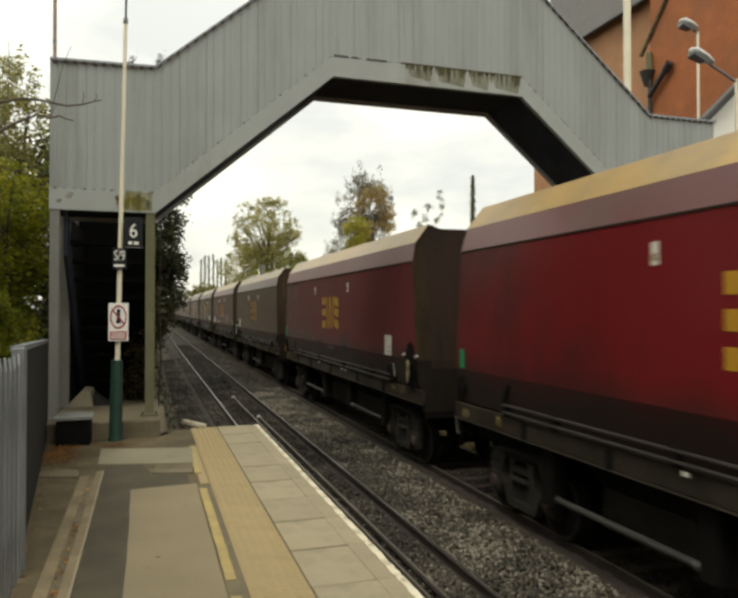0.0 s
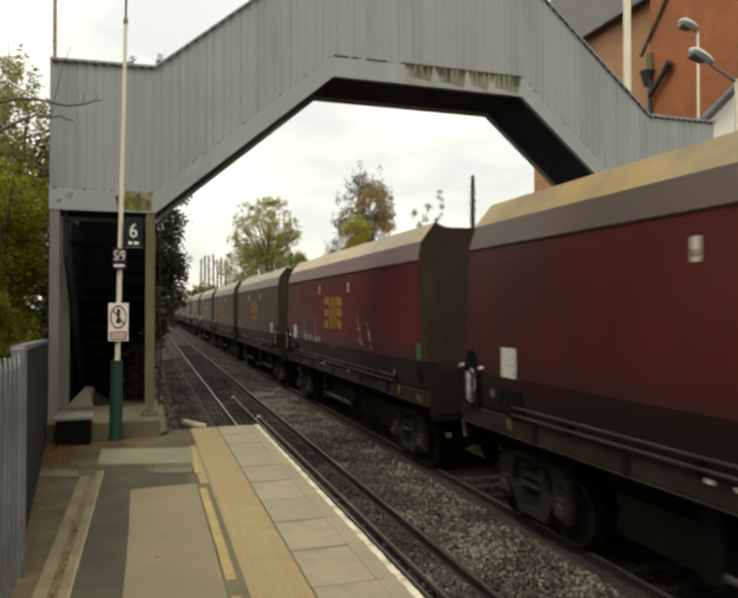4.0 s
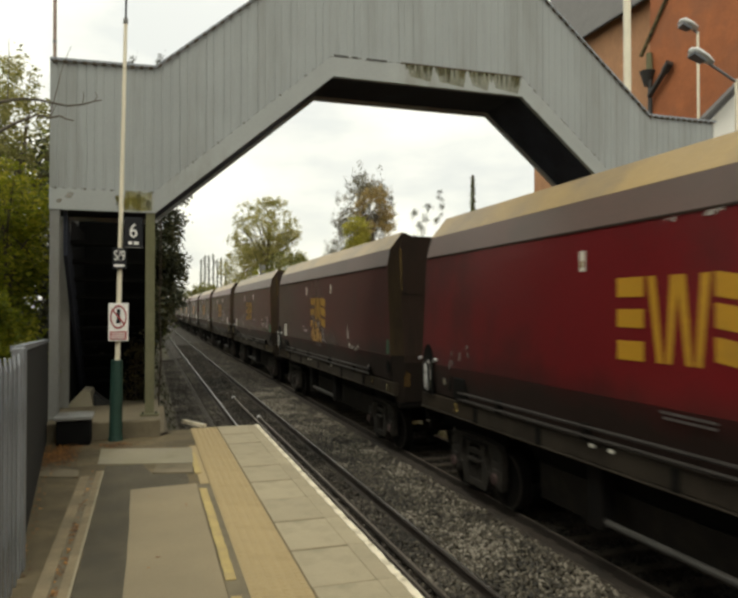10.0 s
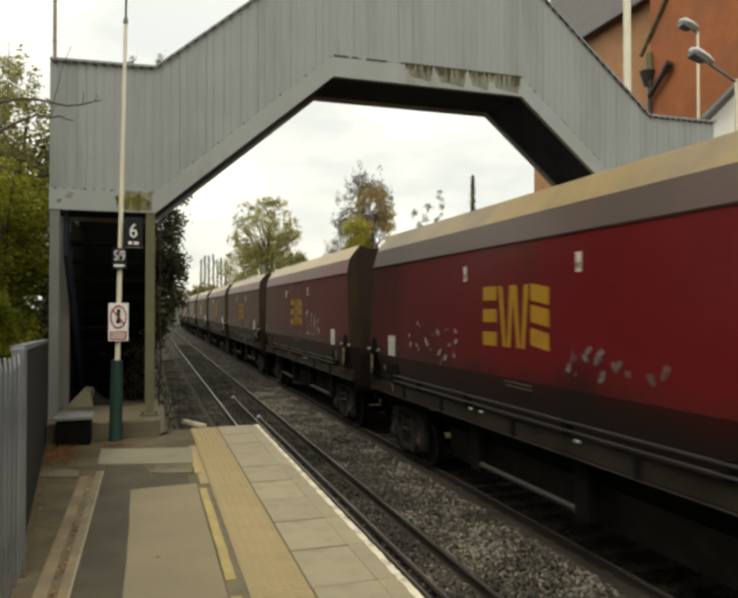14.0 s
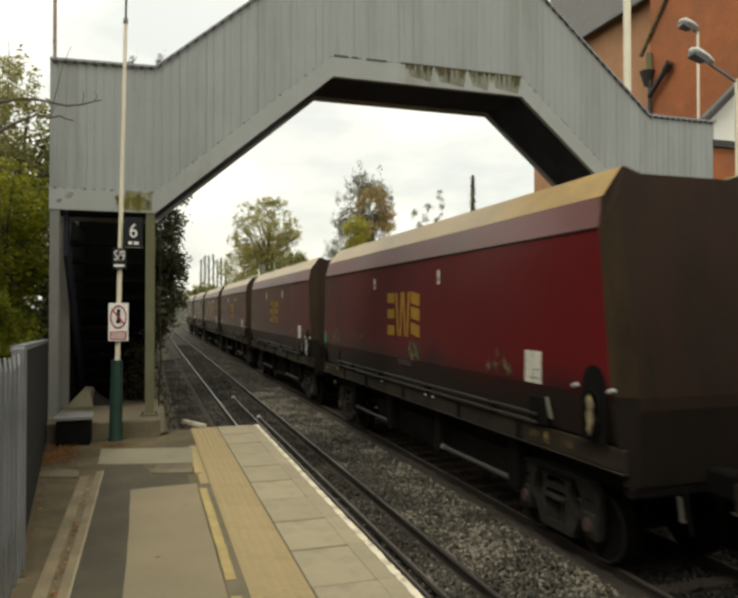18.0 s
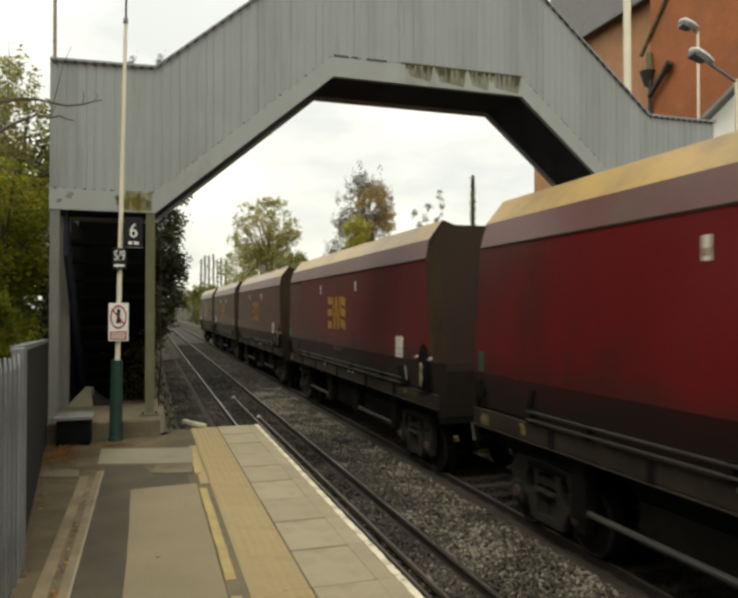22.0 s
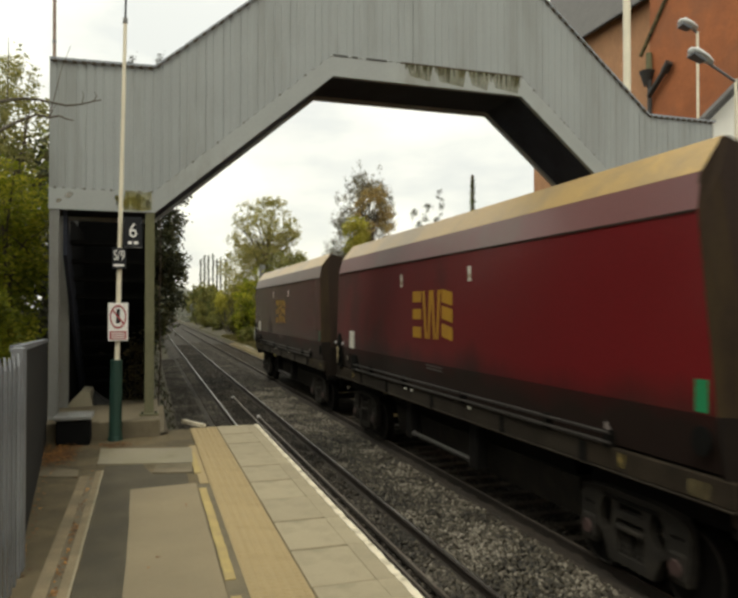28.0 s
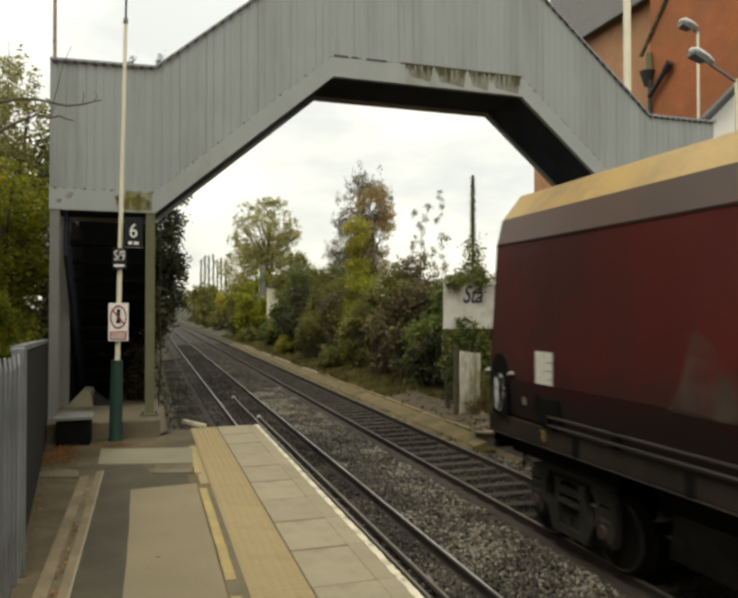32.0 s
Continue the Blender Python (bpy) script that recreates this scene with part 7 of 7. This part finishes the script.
part("stand", bbox(9.5, 10.05, 57.05, 57.35, -1.0, 0.9), M["concrete"], wp)

bush("pale dry weeds by the white boards", (8.32, 16.2, -1.0), [((0, 0, 0.3), (0.12, 0.1, 0.35)), ((0.06, 0, 0.8), (0.08, 0.08, 0.35)), ((-0.25, 0, 0.2), (0.2, 0.1, 0.2))], 700, 0.04, M["grass_dry"], 991, "trackside weeds")
k = 9000
gp = np.stack([RNG.uniform(6.62, 7.2, k), 13 + 45 * RNG.random(k) ** 1.5, np.full(k, BED + 0.05)], 1)
ga = np.stack([RNG.normal(0, 0.03, k), RNG.normal(0, 0.03, k), RNG.uniform(0.03, 0.09, k)], 1)
gb_ = np.stack([RNG.normal(0, 0.015, k), RNG.normal(0, 0.015, k), np.zeros(k)], 1)
tagged(new("dry_grass", quads("dry_grass", gp, ga, gb_, M["grass_dry"])), "short dry ochre grass between the far rail and the edging", "grass", kind="stuff")

# ---- platform across the line, hidden behind the train for most of the clip ----
op = thing("far_platform", "opposite platform with dark wall and tarmac top", "platform", kind="structure")
part("platform_body", bbox(7.15, 13.5, -14, 4.0, BED - 0.2, -0.02), M["wall"], op)
part("platform_top", bbox(6.95, 13.5, -14, 4.0, -0.02, 0.05), M["tarmac"], op)
part("ramp", bplate([(7.05, 4.0, BED - 0.2), (7.05, 14.1, BED - 0.2), (7.05, 14.1, -1.06), (7.05, 7.5, -0.06), (7.05, 4.0, -0.06)], (2.0, 0, 0)), M["wall"], op, "dark wall of the platform ramp")
part("ramp_top", bplate([(6.98, 4.0, -0.056), (6.98, 7.5, -0.056), (6.98, 14.2, -1.056), (6.98, 14.2, -1.02), (6.98, 7.5, -0.01), (6.98, 4.0, -0.01)], (2.1, 0, 0)), M["channel"], op, "worn concrete ramp surface")
# unseen plain walls, added to close the place behind the camera and cut low sky light
solid("wall_south", bbox(-9, 1.2, -14.3, -14.0, -0.05, 5.0), M["brick"], "unseen brick wall added to cut light at the platform end", "wall", kind="structure")
solid("wall_east", bbox(11.6, 12.0, -14, 4.8, 0.05, 5.2), M["brick"], "unseen brick wall added to cut light behind the opposite platform", "wall", kind="structure")
solid("wall_west", bbox(-3.3, -3.0, -14, 2.5, 0.0, 4.2), M["brick"], "unseen brick wall added to cut light behind the platform", "wall", kind="structure")

# ---- station house, lamps behind the footbridge ----
hs = thing("brick_house", "large orange brick house with slate roof and dark gutters", "house")
part("wall", bbox(14.0, 22.0, 12.0, 23.0, -1.2, 10.98), M["brick_tan"], hs)
part("wall", bbox(12.9, 20.0, 12.37, 15.3, -1.2, 13.5), M["brick"], hs, "orange brick wing")
part("roof", bplate([(13.75, 11.9, 10.75), (13.75, 23.3, 10.75), (15.02, 23.3, 14.05), (15.02, 11.9, 14.05)], (0.12, 0, 0.1)), M["slate"], hs)
part("gutter", bbox(13.66, 13.77, 12.0, 23.3, 10.72, 10.79, 0.015), M["gutter"], hs)
fl = part("flue_pipe", brod((12.80, 15.2, 4.0), (12.80, 15.2, 7.9), 0.06), M["gutter"], hs, "dark cast downpipe with hopper head")
part("flue_arm", brod((12.77, 15.2, 7.45), (12.76, 14.5, 8.02), 0.075), M["gutter"], fl)
part("flue_head", brod((12.77, 14.62, 7.92), (12.76, 14.42, 8.1), 0.11), M["gutter"], fl)
part("hopper_neck", brod((12.80, 15.22, 8.16), (12.80, 15.22, 8.62), 0.09, 0.08), M["post_green"], fl)
part("hopper_head", brod((12.78, 15.28, 7.75), (12.78, 15.28, 8.15), 0.08, 0.21), M["gutter"], fl)
part("pipe_run", brod((12.86, 15.62, 8.68), (12.86, 14.3, 10.28), 0.055), M["moss_pipe"], hs, "moss-stained pipe up the wall")

cot = thing("white_gable", "small white gabled shelter with red brick base", "building")
part("wall", bplate([(12.1, 12.3, 5.55), (15.5, 12.3, 5.55), (15.5, 12.3, 6.6), (14.2, 12.3, 8.0), (12.1, 12.3, 6.15)], (0, 0.3, 0)), M["render_white"], cot)
part("base_wall", bbox(12.13, 15.45, 12.34, 12.58, -1.1, 5.40), M["brick"], cot)
part("band", bbox(12.05, 15.55, 12.26, 12.6, 5.40, 5.55), M["gutter"], cot)
part("roof", bplate([(11.69, 12.14, 5.92), (14.2, 12.14, 8.18), (14.2, 12.14, 8.26), (11.69, 12.14, 6.0)], (0, 0.18, 0)), M["slate"], cot)
part("roof", bplate([(16.0, 12.14, 6.2), (14.2, 12.14, 8.18), (14.2, 12.14, 8.26), (16.0, 12.14, 6.33)], (0, 0.18, 0)), M["slate"], cot)
part("bargeboard", bplate([(11.68, 12.10, 5.82), (14.2, 12.10, 8.08), (14.2, 12.10, 8.20), (11.68, 12.10, 5.94)], (0, 0.04, 0)), M["gutter"], cot)

wpole = thing("white_pole", "thick white painted pole behind the footbridge", "pole", (10.33, 13.0, -1.1))
part("shaft", brod((0, 0, 0), (0, 0, 12), 0.09, 0.08, 14), M["pole_white"], wpole)
part("base", brod((0, 0, 0), (0, 0, 0.5), 0.14, 0.13, 14), M["pole_white"], wpole)


def street_lamp(label, base, top, head_dir, arm, length):
    """A column, an arm along head_dir and a lamp head that goes on along it."""
    t = thing("street_lamp", label, "street lamp", base, "platform lamps")
    part("column", brod((0, 0, 0), (0, 0, top), 0.036, 0.032), M["pole_white"], t)
    d = Vector(head_dir).normalized()
    a = Vector((0, 0, top))
    b = a + d * arm
    part("arm", brod(a - Vector((0, 0, 0.05)), b + d * 0.08, 0.03), M["galv"], t)
    side = Vector((-d.y, d.x, 0)).normalized()
    up = d.cross(side) if d.cross(side).z > 0 else -d.cross(side)
    q = [b - side * 0.06, b + d * length * 0.35 - side * 0.15, b + d * length * 0.85 - side * 0.17, b + d * length, b + d * length * 0.85 + side * 0.17, b + d * length * 0.35 + side * 0.15, b + side * 0.06]
    bm = bplate(q, up * 0.11)
    bmesh.ops.bevel(bm, geom=bm.edges[:], offset=0.03, segments=2, affect="EDGES")
    h = part("lamp_head", bm, M["lamp_grey"], t, "grey lamp housing", True)
    part("lens", bplate([b + d * length * 0.35 - side * 0.1, b + d * length * 0.85 - side * 0.13, b + d * length * 0.85 + side * 0.13, b + d * length * 0.35 + side * 0.1], up * -0.06), M["lamp_lens"], h)
    return t


street_lamp("grey street lamp with a flat tilted head", (12.32, 13.0, -1.1), 9.4, (-1, 0.25, 0.42), 0.02, 0.5)
street_lamp("grey street lamp on a long arm", (12.42, 12.0, -1.1), 7.95, (-1, 0.1, 0.45), 0.66, 0.66)


# ---- movement ----
def run(t):
    """How far the train has gone, counted from its place at 16 s."""
    d = t - 16
    return 5.81404 * d - 0.0285994 * d**2 + 1.37144e-3 * d**3 + 5.93560e-6 * d**4 - 2.28918e-6 * d**5


def motions():
    for k, w in enumerate(WAGONS):
        walk(w, [(t, pose(CX, 91.83 - LEN * k - run(t), RAIL)) for t in range(33)])


motions()
